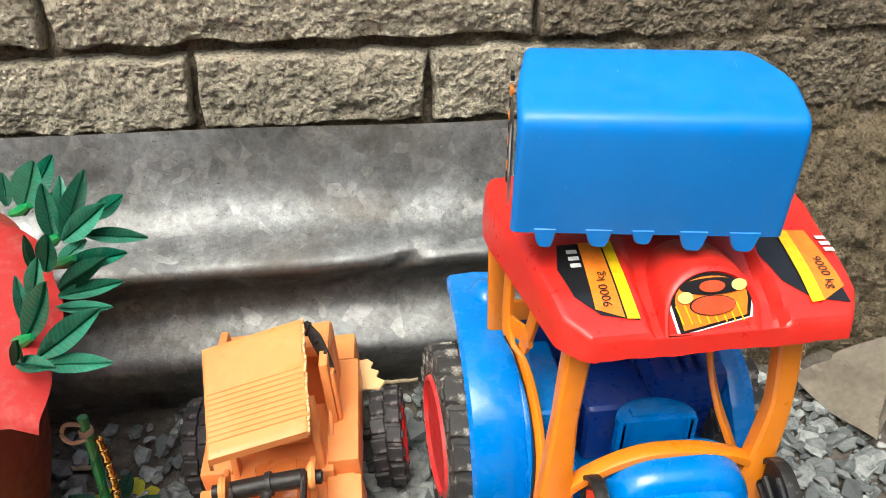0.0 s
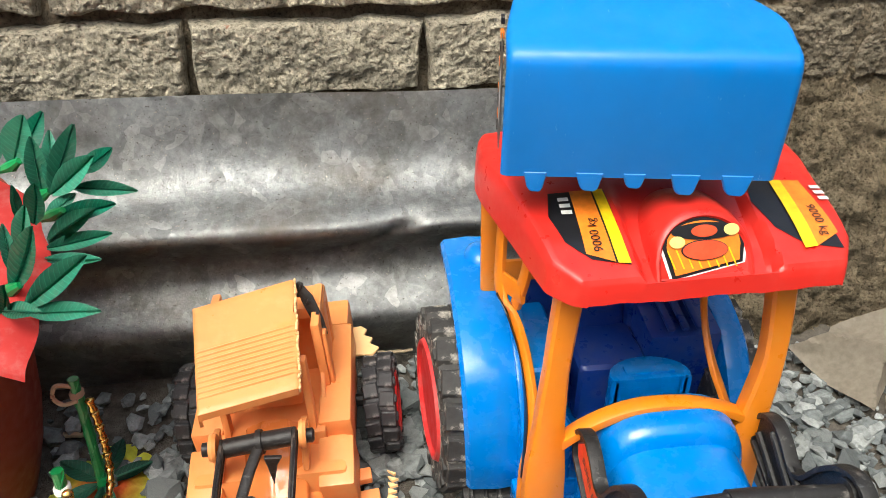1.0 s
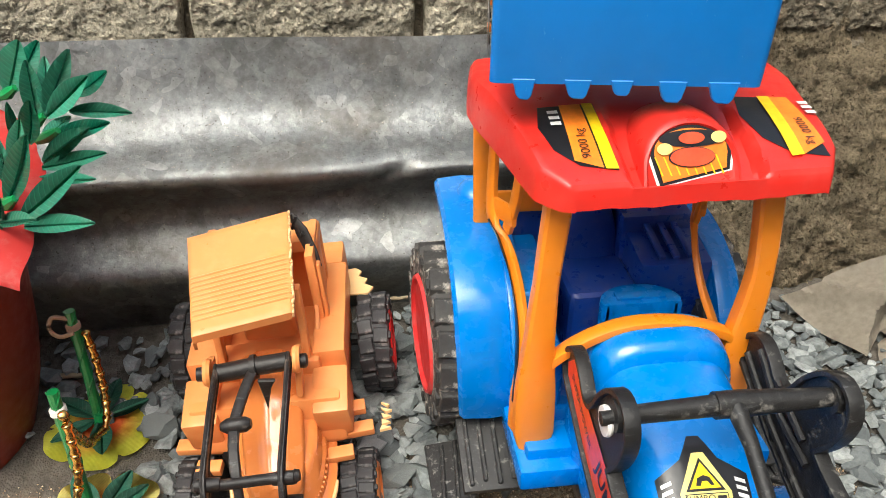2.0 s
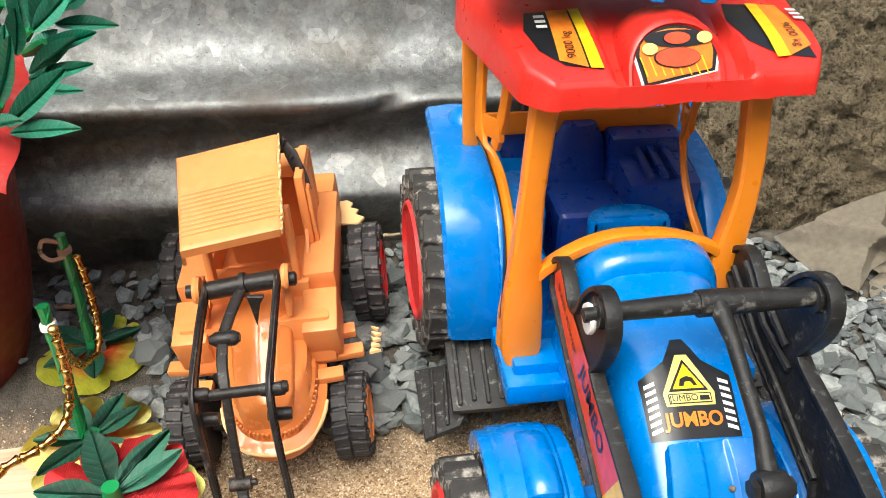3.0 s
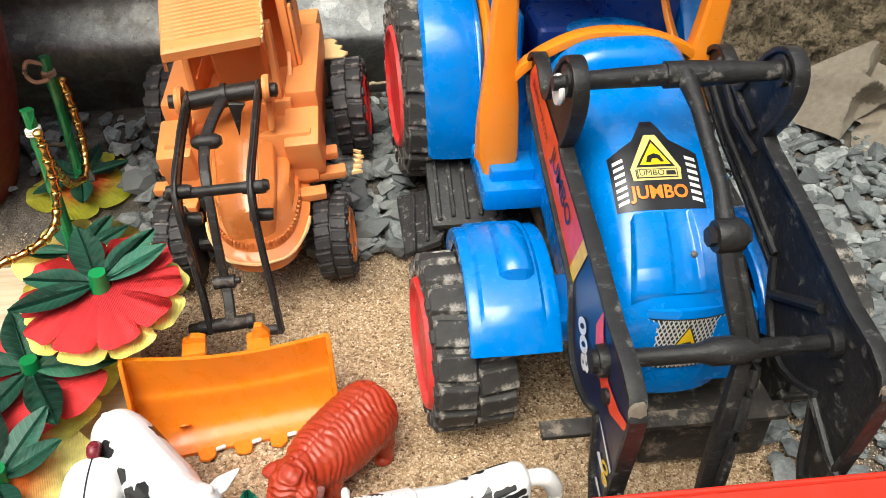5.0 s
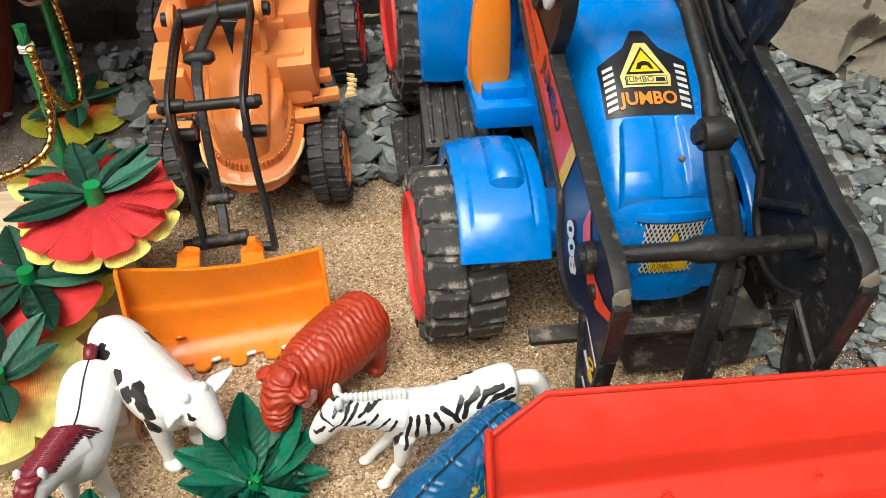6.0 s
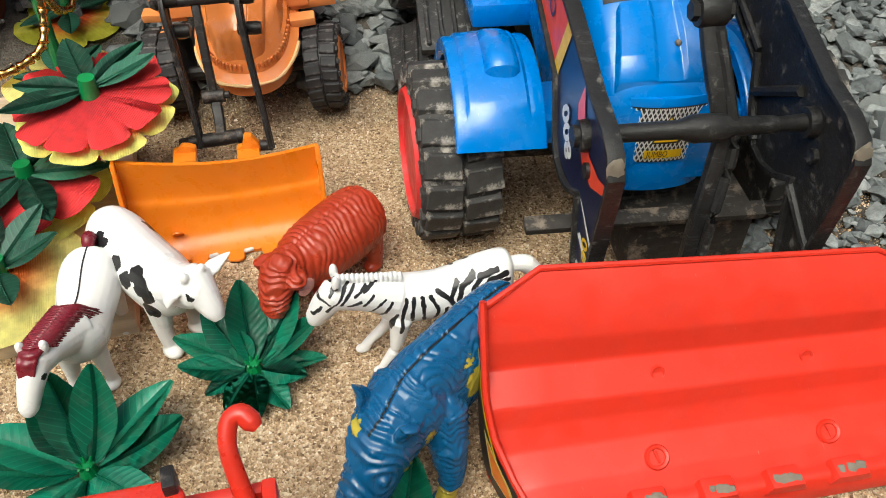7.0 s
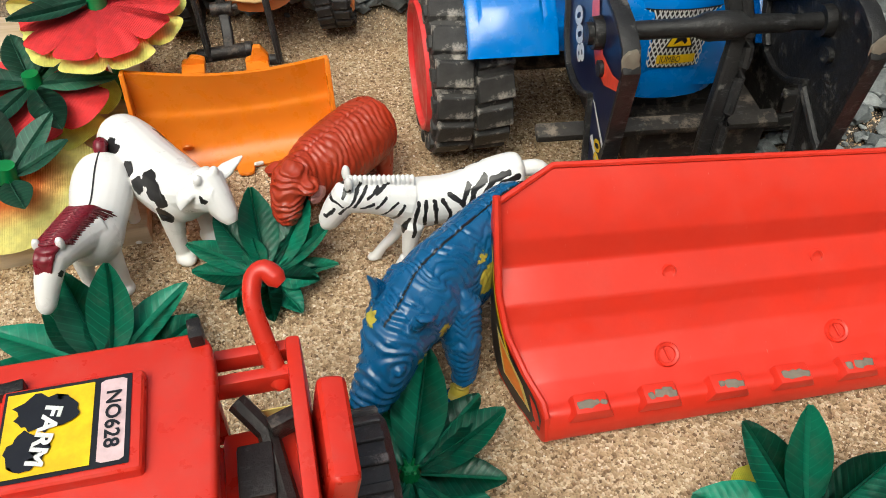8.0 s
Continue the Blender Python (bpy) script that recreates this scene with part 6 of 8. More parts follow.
for k in range(5):
    bm = bmesh.new()
    x = -0.020 - 0.0262 * k
    prism(bm, [(x - 0.0075, 0.003), (x + 0.0075, 0.003), (x + 0.0058, -0.0085 + 0.002 * (k % 2)), (x + 0.001, -0.0100), (x - 0.0055, -0.0080)], 0.0012, 0.0042, 0.0008, "z", 1)
    bmesh.ops.transform(bm, matrix=BK, verts=bm.verts)
    lpart("bucket_tooth", bm, BUCKET_ORANGE, bucket)
    if k in (1, 2, 3):
        bm = bmesh.new()
        box(bm, (x + 0.0100, -0.0008, 0.0045), (0.0075, 0.0030, 0.0030), (20, 4 * k, 8 * k), 0.0008, 1)
        bmesh.ops.transform(bm, matrix=BK, verts=bm.verts)
        lpart("chipped_lip", bm, PAPER_WHITE, bucket, "whitened chipped plastic lip")
bm = bmesh.new()
lathe(bm, [(0.0030, 0.0), (0.0042, 0.0), (0.0042, 0.0014), (0.0030, 0.0014)], BK @ pose(-0.112, 0.0150, 0.0165) @ Matrix.Rotation(radians(-55), 4, "X") @ Matrix.Rotation(radians(-90), 4, "Y"), 16)
lpart("moulding_mark", bm, BUCKET_ORANGE, bucket)
for x, knob in ((-0.0480, 0.0), (-0.0010, 0.006)):
    bm = bmesh.new()
    box(bm, (x, 0.2960, 0.0610), (0.0170, 0.0220, 0.0085), (-8, 0, 8), 0.0015)
    prism(bm, [(x - 0.0085, 0.0600), (x + 0.0085, 0.0600), (x + 0.0085, 0.0680), (x + 0.0035, 0.0700 + knob), (x - 0.0020, 0.0705 + knob), (x - 0.0045, 0.0670), (x - 0.0085, 0.0660)], 0.2990, 0.3050, 0.0012, "y")
    box(bm, (x, 0.2950, 0.0500), (0.0140, 0.0120, 0.0200), (0, 0, 8), 0.0015)
    lpart("bucket_lug", bm, BUCKET_ORANGE, bucket)


# ---- artificial flowers, leaf rosettes and the pot ----
def leaf_material(name, col, rough=0.38, veins=1.0):
    m, t, b = shader(name)
    v = coords(t)
    tone = ramp(t, noise_tex(t, 30, 5, 0.6, v), [(0.3, tuple(c * 0.7 for c in col)), (0.72, tuple(c * 1.35 for c in col))])
    info = t.nodes.new("ShaderNodeObjectInfo")
    vary = ramp(t, info.outputs["Random"], [(0.0, grey(0.75)), (1.0, grey(1.2))])
    dust = ramp(t, noise_tex(t, 90, 6, 0.65, v), [(0.52, grey(0.0)), (0.8, grey(0.22))])
    c = mix(t, dust, mix(t, 1.0, tone, vary, "MULTIPLY"), (0.35, 0.36, 0.28))
    # Slanting side veins and a pale midrib, along the leaf's own length.
    sep = t.nodes.new("ShaderNodeSeparateXYZ")
    t.links.new(v, sep.inputs[0])

    def calc(op, a, second):
        n = t.nodes.new("ShaderNodeMath")
        n.operation = op
        for socket, value in zip(n.inputs, (a, second)):
            if isinstance(value, (int, float)):
                socket.default_value = value
            else:
                t.links.new(value, socket)
        return n.outputs[0]

    across = calc("ABSOLUTE", sep.outputs[1], 0.0)
    slant = calc("SUBTRACT", sep.outputs[0], calc("MULTIPLY", across, 0.8))
    vein = calc("SINE", calc("MULTIPLY", slant, 1250.0), 0.0)
    line = ramp(t, vein, [(0.80, grey(0.0)), (1.0, grey(0.30 * veins))])
    rib = ramp(t, calc("MULTIPLY", across, 400.0), [(0.16, grey(0.45 * veins)), (0.30, grey(0.0))])
    pale = tuple(min(q * 2.2 + 0.03, 1) for q in col)
    c = mix(t, rib, mix(t, line, c, pale), pale)
    t.links.new(c, b.inputs["Base Color"])
    b.inputs["Roughness"].default_value = rough
    bump(t, b, vein, 0.12 * veins + 0.02, 0.0005)
    return m


def fabric(name, inner, outer, r0, r1, weave=900):
    """Printed cloth whose colour runs from the flower's middle to its edge."""
    m, t, b = shader(name)
    v = coords(t)
    length = t.nodes.new("ShaderNodeVectorMath")
    length.operation = "LENGTH"
    t.links.new(v, length.inputs[0])
    wob = t.nodes.new("ShaderNodeMath")
    wob.operation = "MULTIPLY_ADD"
    wob.inputs[1].default_value = 0.016
    t.links.new(noise_tex(t, 60, 4, 0.6, v), wob.inputs[0])
    t.links.new(length.outputs["Value"], wob.inputs[2])
    c = ramp(t, wob.outputs[0], [(r0, inner), (r1, outer)])
    shade = ramp(t, noise_tex(t, 120, 5, 0.6, v), [(0.3, grey(0.82)), (0.7, grey(1.1))])
    t.links.new(mix(t, 1.0, c, shade, "MULTIPLY"), b.inputs["Base Color"])
    b.inputs["Roughness"].default_value = 0.8
    b.inputs["Sheen Weight"].default_value = 0.15
    b.inputs["Subsurface Weight"].default_value = 0.08
    b.inputs["Subsurface Radius"].default_value = (0.004, 0.002, 0.001)
    w = t.nodes.new("ShaderNodeTexWave")
    w.inputs["Scale"].default_value = weave / 3
    w.inputs["Distortion"].default_value = 1.5
    t.links.new(v, w.inputs["Vector"])
    bump(t, b, w.outputs["Fac"], 0.35, 0.0004)
    return m


LEAF = leaf_material("green_plastic_leaf", (0.010, 0.175, 0.100), 0.3)
LEAF_PALE = leaf_material("dusty_plastic_leaf", (0.035, 0.22, 0.135), 0.36)
LEAF_DARK = leaf_material("dark_flower_leaf", (0.026, 0.125, 0.076), 0.55)
STEM = leaf_material("green_plastic_stem", (0.01, 0.22, 0.06), 0.3, 0.0)
RED_CLOTH = fabric("red_cloth_petal", (0.60, 0.02, 0.03), (0.74, 0.03, 0.035), 0.02, 0.05)
LIME_CLOTH = fabric("lime_cloth_petal", (0.82, 0.70, 0.10), (0.82, 0.84, 0.22), 0.03, 0.055)
YELLOW_CLOTH = fabric("yellow_cloth_petal", (0.80, 0.12, 0.02), (0.66, 0.66, 0.06), 0.026, 0.046)
PEACH_CLOTH = fabric("peach_cloth_petal", (0.88, 0.22, 0.03), (0.86, 0.80, 0.28), 0.026, 0.048)


def leaf_mesh(name, length, wide, fold, curl, teeth, material):
    """A moulded leaf along +x: folded at its midrib, curled, with a vein ridge and toothed side veins."""
    bm = bmesh.new()
    n = 12
    rows = []
    for i in range(n + 1):
        u = i / n
        w = wide * (math.sin(math.pi * min(u * 0.93 + 0.045, 1.0)) ** 0.8) * (1 - 0.12 * u)
        z0 = curl * length * (u * u - 0.15 * u)
        row = []
        for s in (-1.0, -0.55, -0.06, 0.0, 0.06, 0.55, 1.0):
            ridge = 0.012 * wide if s == 0 else 0
            ruck = 0.02 * wide * math.sin(i * math.pi) + (0.05 * wide * (i % 2) if abs(s) == 0.55 else 0) * teeth
            row.append(bm.verts.new((length * u + (0.02 * length if abs(s) == 1 else 0) * teeth * (i % 2), s * w / 2, z0 + fold * abs(s) * w / 2 + ridge * 6 - (0.05 * wide if abs(s) == 0.06 else 0) + ruck)))
        rows.append(row)
    for r, q in zip(rows, rows[1:]):
        for k in range(6):
            bm.faces.new((r[k], q[k], q[k + 1], r[k + 1]))
    bmesh.ops.solidify(bm, geom=bm.faces[:], thickness=0.0007)
    me = bpy.data.meshes.new(name)
    bm.to_mesh(me)
    bm.free()
    for p in me.polygons:
        p.use_smooth = True
    me.set_sharp_from_angle(angle=radians(48))
    me.materials.append(material)
    return me


BROAD = [leaf_mesh("leaf", 0.058, 0.030, 0.16, c, 0.45, LEAF) for c in (0.10, -0.12, 0.25)]
SHORT = [leaf_mesh("leaf", 0.036, 0.021, 0.16, c, 0.45, LEAF) for c in (-0.2, 0.05)]
SPRIG = [leaf_mesh("leaf", 0.066, 0.023, 0.28, c, 0.3, mt) for c, mt in ((0.05, LEAF_PALE), (-0.10, LEAF_PALE), (0.18, LEAF))]
PETAL_LEAF = [leaf_mesh("leaf", 0.046, 0.0215, 0.10, c, 0.2, LEAF_DARK) for c in (0.03, -0.06)]


def leaf(mesh, parent, x, y, z, yaw, pitch, roll=0.0, size=1.0):
    ob = new("leaf", mesh)
    ob.parent = parent
    ob.matrix_basis = pose(x, y, z, 0, 0, yaw) @ pose(0, 0, 0, 0, -pitch, 0) @ pose(0, 0, 0, roll) @ Matrix.Scale(size, 4)
    return ob


def rosette(at, label, leaves, seed, core=True):
    """A plastic leaf rosette; leaves: rows of (yaw, pitch, size, kind)."""
    rng = random.Random(seed)
    plant = thing("artificial_plant", at, label, "plastic plant", "leaf rosettes on the sand")
    for yaw, pitch, size, kind in leaves:
        mesh = (BROAD if kind else SHORT)[rng.randrange(3 if kind else 2)]
        r = 0.006
        leaf(mesh, plant, r * math.cos(radians(yaw)), r * math.sin(radians(yaw)), 0.006 + 0.004 * rng.random(), yaw, pitch, rng.uniform(-14, 14), size)
    bm = bmesh.new()
    base = Vector(at)
    tube(bm, [base + Vector((0, 0, -0.004)), base + Vector((0, 0, 0.006)), base + Vector((0, 0, 0.013))], [0.007, 0.006, 0.0035], 9)
    for k in range(6):
        a = 2 * math.pi * k / 6
        tube(bm, [base + Vector((0, 0, 0.008)), base + Vector((0.005 * math.cos(a), 0.005 * math.sin(a), 0.016))], [0.0016, 0.0009], 6)
    part("core", bm, STEM, plant)
    return plant


rosette((0.003, 0.134, 0.0), "dark green plastic leaf rosette lying on the sand", [(100, 40, 0.94, 1), (54, 32, 0.96, 1), (76, 30, 0.74, 1), (132, 28, 0.84, 1), (158, 22, 0.88, 1), (184, 12, 0.72, 1), (26, 22, 0.86, 1), (2, 14, 0.72, 1), (214, 8, 0.80, 0), (244, 8, 0.85, 0), (276, 6, 0.92, 0), (304, 8, 0.95, 0), (334, 12, 0.95, 0), (115, 55, 0.6, 0), (352, 26, 0.8, 0)], 1)
rosette((0.084, -0.020, 0.0), "dark green plastic leaf rosette beside the animals", [(105, 32, 0.95, 1), (74, 40, 1.10, 1), (40, 26, 0.9, 1), (18, 22, 0.98, 1), (345, 14, 0.8, 1), (140, 26, 0.85, 1), (168, 18, 0.9, 1), (200, 12, 0.8, 1), (240, 10, 0.85, 1), (280, 10, 0.9, 1), (315, 10, 1.0, 1)], 2)
rosette((-0.090, 0.068, 0.0), "dark green plastic leaf rosette with broad upright leaves", [(116, 38, 1.02, 1), (76, 48, 1.05, 1), (97, 40, 0.72, 1), (42, 28, 1.08, 1), (15, 14, 1.0, 1), (160, 20, 1.15, 1), (184, 10, 1.0, 1), (135, 18, 0.8, 1), (230, 10, 0.9, 1), (275, 10, 0.9, 1), (325, 10, 0.9, 1)], 3)
rosette((0.290, -0.072, 0.0), "dark green plastic leaf rosette over a yellow petal", [(92, 50, 1.05, 1), (124, 40, 1.0, 1), (164, 14, 1.0, 1), (60, 30, 0.8, 0), (25, 20, 0.95, 1), (200, 12, 0.9, 1), (250, 10, 0.9, 1), (300, 10, 0.9, 1)], 4)


def petal_disc(radius, petals, ruffle, cup, seed, dx=0.0):
    """A cloth flower: a gathered disc with rounded petals, slits between them and rippled edges."""
    bm = bmesh.new()
    nr, na = 9, petals * 16
    rng = random.Random(seed)
    sway = [rng.uniform(-1, 1) for _ in range(petals)]
    rows = []
    for j in range(nr + 1):
        row = []
        for k in range(na):
            a = 2 * math.pi * k / na
            p = k // 16
            f = (k % 16) / 16
            lobe = abs(math.sin(math.pi * f)) ** 0.35
            r = radius * (0.10 + 0.90 * j / nr)
            cutoff = 0.80 + 0.20 * lobe + 0.025 * math.sin(3 * math.pi * f + 2 * sway[p]) * lobe
            u = j / nr
            rr = r * (1 - u**3 + u**3 * cutoff)
            z = cup * radius * u**1.6 + radius * ruffle * u * u * (0.20 * math.sin(2 * math.pi * f * 1.5 + 3 * sway[p]) + 0.30 * (math.sin(math.pi * f) - 0.6) + 0.55 * sway[p] * math.sin(math.pi * f) ** 0.5) + 0.004 * radius * math.sin(2 * math.pi * f * 3 + 4 * sway[p]) * u
            row.append(bm.verts.new((rr * math.cos(a) + dx, rr * math.sin(a), z)))
        rows.append(row)
    for r, q in zip(rows, rows[1:]):
        for k in range(na):
            bm.faces.new((r[k], r[(k + 1) % na], q[(k + 1) % na], q[k]))
    bm.faces.new(rows[0][::-1])
    bmesh.ops.solidify(bm, geom=bm.faces[:], thickness=0.0006)
    return bm


def cloth_flower(at, label, layers, leaf_yaws, stub, stem_to, seed, leaf_size=1.0, leaf_pitch=4, group="cloth flowers"):
    """layers: rows of (radius, petals, ruffle, cup, lift, material)."""
    flower = thing("artificial_flower", at, label, "cloth flower", group)
    for i, (radius, petals, ruffle, cup, lift, mt) in enumerate(layers):
        ob = part("petals", petal_disc(radius, petals, ruffle, cup, seed + i), mt, None, angle=70, fix=False)
        ob.parent = flower
        ob.matrix_basis = pose(0, 0, lift, 0, 0, 23 * i)
    for k, yaw in enumerate(leaf_yaws):
        leaf(PETAL_LEAF[k % 2], flower, 0.005 * math.cos(radians(yaw)), 0.005 * math.sin(radians(yaw)), 0.006, yaw, leaf_pitch, 0, leaf_size * (1.0 if k % 3 else 0.9))
    bm = bmesh.new()
    tube(bm, smooth_line(stem_to, 5), 0.0042, 10)
    ob = part("stem", bm, STEM, None)
    ob.parent = flower
    bm = bmesh.new()
    tube(bm, [(0, 0, -0.002), (0.001, 0, stub * 0.4), (0.002, 0.001, stub)], [0.0076, 0.0068, 0.0060], 12)
    ob = part("stub", bm, STEM, None)
    ob.parent = flower
    return flower


board_bm = bmesh.new()
box(board_bm, (-0.245, 0.340, 0.0085), (0.28, 0.370, 0.017), (0, 0, 9), 0.002)
WOOD, wt, wb = shader("pale_wood")
wv = coords(wt)
wm = node(wt, "ShaderNodeMapping", Scale=(8, 160, 160))
wt.links.new(wv, wm.inputs["Vector"])
wt.links.new(ramp(wt, noise_tex(wt, 1.0, 6, 0.6, wm.outputs[0]), [(0.3, (0.46, 0.35, 0.22)), (0.7, (0.68, 0.57, 0.42))]), wb.inputs["Base Color"])
wb.inputs["Roughness"].default_value = 0.75
bump(wt, wb, noise_tex(wt, 1.0, 6, 0.6, wm.outputs[0]), 0.3, 0.001)
tagged(part("board", board_bm, WOOD), "pale wooden board lying on the sand under flowers", "board")

cloth_flower(pose(-0.110, 0.322, 0.104, 8, -2, 0), "red cloth flower with lime backing petals and green leaves", [(0.060, 9, 0.08, -0.14, -0.005, LIME_CLOTH), (0.0575, 10, 0.07, -0.06, 0.001, RED_CLOTH)], (32, 56, 113, 170, 203), 0.016, [(0, 0, 0), (-0.004, 0.000, -0.04), (-0.008, -0.004, -0.104)], 21, 1.2)
cloth_flower(pose(-0.160, 0.285, 0.060, 6, -6, 40), "faded red cloth flower with green leaves", [(0.056, 6, 0.10, -0.14, -0.004, LIME_CLOTH), (0.054, 6, 0.09, -0.05, 0.0, RED_CLOTH)], (20, 75, 130, 200, 260, 320), 0.014, [(0, 0, 0), (-0.004, 0.004, -0.044)], 31, 1.2)
cloth_flower(pose(-0.166, 0.205, 0.042, 8, 4, 10), "yellow and orange cloth flower with green leaves", [(0.060, 6, 0.14, -0.05, 0.0, PEACH_CLOTH)], (10, 48, 95, 150, 210, 290), 0.016, [(0, 0, 0), (-0.003, 0.003, -0.026)], 41, 1.05, 26)
cloth_flower(pose(-0.188, 0.556, 0.050, 4, 0, 0), "lime yellow cloth flower with an orange heart", [(0.054, 6, 0.16, -0.08, 0.0, YELLOW_CLOTH)], (20, 80, 150, 215, 285), 0.012, [(0, 0, 0), (0.002, -0.004, -0.034)], 51)
cloth_flower(pose(-0.163, 0.437, 0.046, 6, 0, 30), "yellow cloth flower with a peach heart and green leaves", [(0.056, 6, 0.14, -0.06, 0.0, PEACH_CLOTH)], (10, 40, 95, 150, 200, 300), 0.012, [(0, 0, 0), (0.001, -0.002, -0.030)], 61)
bm = bmesh.new()
joined(bm, petal_disc(0.030, 5, 0.1, -0.05, 71), pose(0.278, -0.062, 0.006))
tagged(part("petal_scrap", bm, YELLOW_CLOTH, angle=70, fix=False), "flat lime yellow cloth petal on the sand", "cloth petal")

# Two bare stems with a bead chain tied between them.
def tied_stem(base, top, label, thread):
    stem = thing("plastic_stem", base, label, "plastic stem", "bare flower stems")
    bm = bmesh.new()
    line = smooth_line([base, tuple(0.5 * (a + b) + c for a, b, c in zip(base, top, (0.001, 0.0, 0.0))), top], 8)
    tube(bm, line, 0.0046, 10)
    for k in range(2):
        twist = [Vector(p) + Vector((0.0046 * math.cos(i * 0.8 + math.pi * k), 0.0046 * math.sin(i * 0.8 + math.pi * k), 0)) for i, p in enumerate(line)]
        tube(bm, twist, 0.0009, 5)
    part("rod", bm, STEM, stem, "twisted green plastic rod")
    bm = bmesh.new()
    p = Vector(base).lerp(Vector(top), 0.86)
    for k in range(3):
        lathe(bm, [(0.0046, -0.0012), (0.0066, 0.0), (0.0046, 0.0012)], Matrix.Translation(p + Vector((0, 0, 0.0022 * k))) @ Matrix.Rotation(radians(82), 4, "Y"), 14)
    part("thread", bm, thread, stem, "wound thread tie")
    return stem


THREAD_WHITE = plain("white_thread", (0.7, 0.68, 0.62), 0.9)
THREAD_TAN = plain("tan_thread", (0.42, 0.28, 0.19), 0.9)
GOLD = plain("gold_bead", (0.72, 0.46, 0.14), 0.2, 1.0)
tied_stem((-0.190, 0.557, 0.045), (-0.190, 0.562, 0.178), "green plastic rod tied with tan thread", THREAD_TAN)
tied_stem((-0.170, 0.440, 0.040), (-0.171, 0.446, 0.186), "green plastic rod tied with white thread", THREAD_WHITE)
bm = bmesh.new()
loop_pts = smooth_line([(-0.190, 0.560, 0.170), (-0.203, 0.556, 0.176), (-0.207, 0.553, 0.166), (-0.200, 0.552, 0.158), (-0.188, 0.553, 0.160)], 6)
tube(bm, loop_pts, 0.002, 7)
tagged(part("thread_loop", bm, THREAD_TAN), "loose loop of tan thread on a stem", "thread")

chain = thing("bead_chain", (-0.18, 0.48, 0.05), "string of shiny gold tube beads hung between stems", "bead chain")
bead_bm = bmesh.new()
lathe(bead_bm, [(0.0012, -0.0058), (0.0030, -0.0050), (0.0036, -0.0042), (0.0026, -0.0010), (0.0024, 0.0020), (0.0034, 0.0046), (0.0028, 0.0056), (0.0012, 0.0060)], Matrix.Identity(4), 10)
bead_me = bpy.data.meshes.new("bead")
bead_bm.to_mesh(bead_me)
bead_bm.free()
for p in bead_me.polygons:
    p.use_smooth = True
bead_me.materials.append(GOLD)
path = smooth_line([(-0.180, 0.556, 0.168), (-0.175, 0.551, 0.135), (-0.171, 0.540, 0.100), (-0.170, 0.522, 0.080), (-0.174, 0.502, 0.082), (-0.172, 0.478, 0.100), (-0.170, 0.452, 0.140), (-0.166, 0.440, 0.166), (-0.163, 0.434, 0.150), (-0.162, 0.426, 0.120), (-0.166, 0.410, 0.098), (-0.182, 0.392, 0.090), (-0.205, 0.378, 0.086), (-0.222, 0.360, 0.070)], 20)
gone, last = 0.0, Vector(path[0])
for q in path[1:]:
    q = Vector(q)
    gone += (q - last).length
    if gone > 0.0132:
        ob = new("bead", bead_me)
        ob.parent = chain
        turn = (q - last).to_track_quat("X", "Z").to_matrix().to_4x4()
        ob.matrix_basis = Matrix.Translation(q - Vector((-0.18, 0.48, 0.05))) @ turn @ Matrix.Scale(1.22, 4)
        gone = 0.0
    last = q

# Pot with a red cap and leaf sprigs.
POT_RED = plastic("dark_red_pot", (0.16, 0.022, 0.012), 0.5, 0.2, (0.2, 0.1, 0.07))
CAP_RED = plastic("faded_red_cap", (0.66, 0.05, 0.045), 0.55, 0.55, (0.62, 0.32, 0.28))
PX, PY = -0.33, 0.56
pot = thing("flower_pot", (PX, PY, 0.0), "dark red pot under a faded red cover with leaf sprigs", "flower pot")
to_z = Matrix.Translation((PX, PY, 0)) @ Matrix.Rotation(radians(-90), 4, "Y")
bm = bmesh.new()
lathe(bm, [(0.0005, 0.0), (0.060, 0.0), (0.068, 0.02), (0.082, 0.06), (0.094, 0.10), (0.102, 0.14), (0.106, 0.18), (0.110, 0.22), (0.116, 0.26), (0.126, 0.30), (0.128, 0.335), (0.0005, 0.335)], to_z, 56)
part("body", bm, POT_RED, pot, "dark red round pot body")
# Cover: a bowed sheet that slopes towards the front.
bm = bmesh.new()
curve = smooth_line([(0.416, 0.312), (0.424, 0.322), (0.455, 0.330), (0.49, 0.340), (0.53, 0.351), (0.57, 0.359), (0.60, 0.361), (0.622, 0.356), (0.640, 0.345)], 4)
rows = []
for y, z in curve:
    edge = float(np.interp(y, [0.416, 0.45, 0.49, 0.52, 0.55, 0.58, 0.60, 0.64], [-0.152, -0.150, -0.152, -0.157, -0.168, -0.186, -0.203, -0.26])) + 0.002 * math.sin(y * 90)
    rows.append([bm.verts.new((x, y + 0.010 * math.sin(6 * x), z + 0.003 * noise.noise(Vector((x * 20, y * 20, 3))) - (0.008 if x > edge - 0.012 else 0))) for x in np.linspace(-0.52, edge, 26)])
for r, s in zip(rows, rows[1:]):
    for k in range(25):
        bm.faces.new((r[k], r[k + 1], s[k + 1], s[k]))
bmesh.ops.solidify(bm, geom=bm.faces[:], thickness=0.004)
part("cover", bm, CAP_RED, pot, "faded red sloping cover", angle=60)


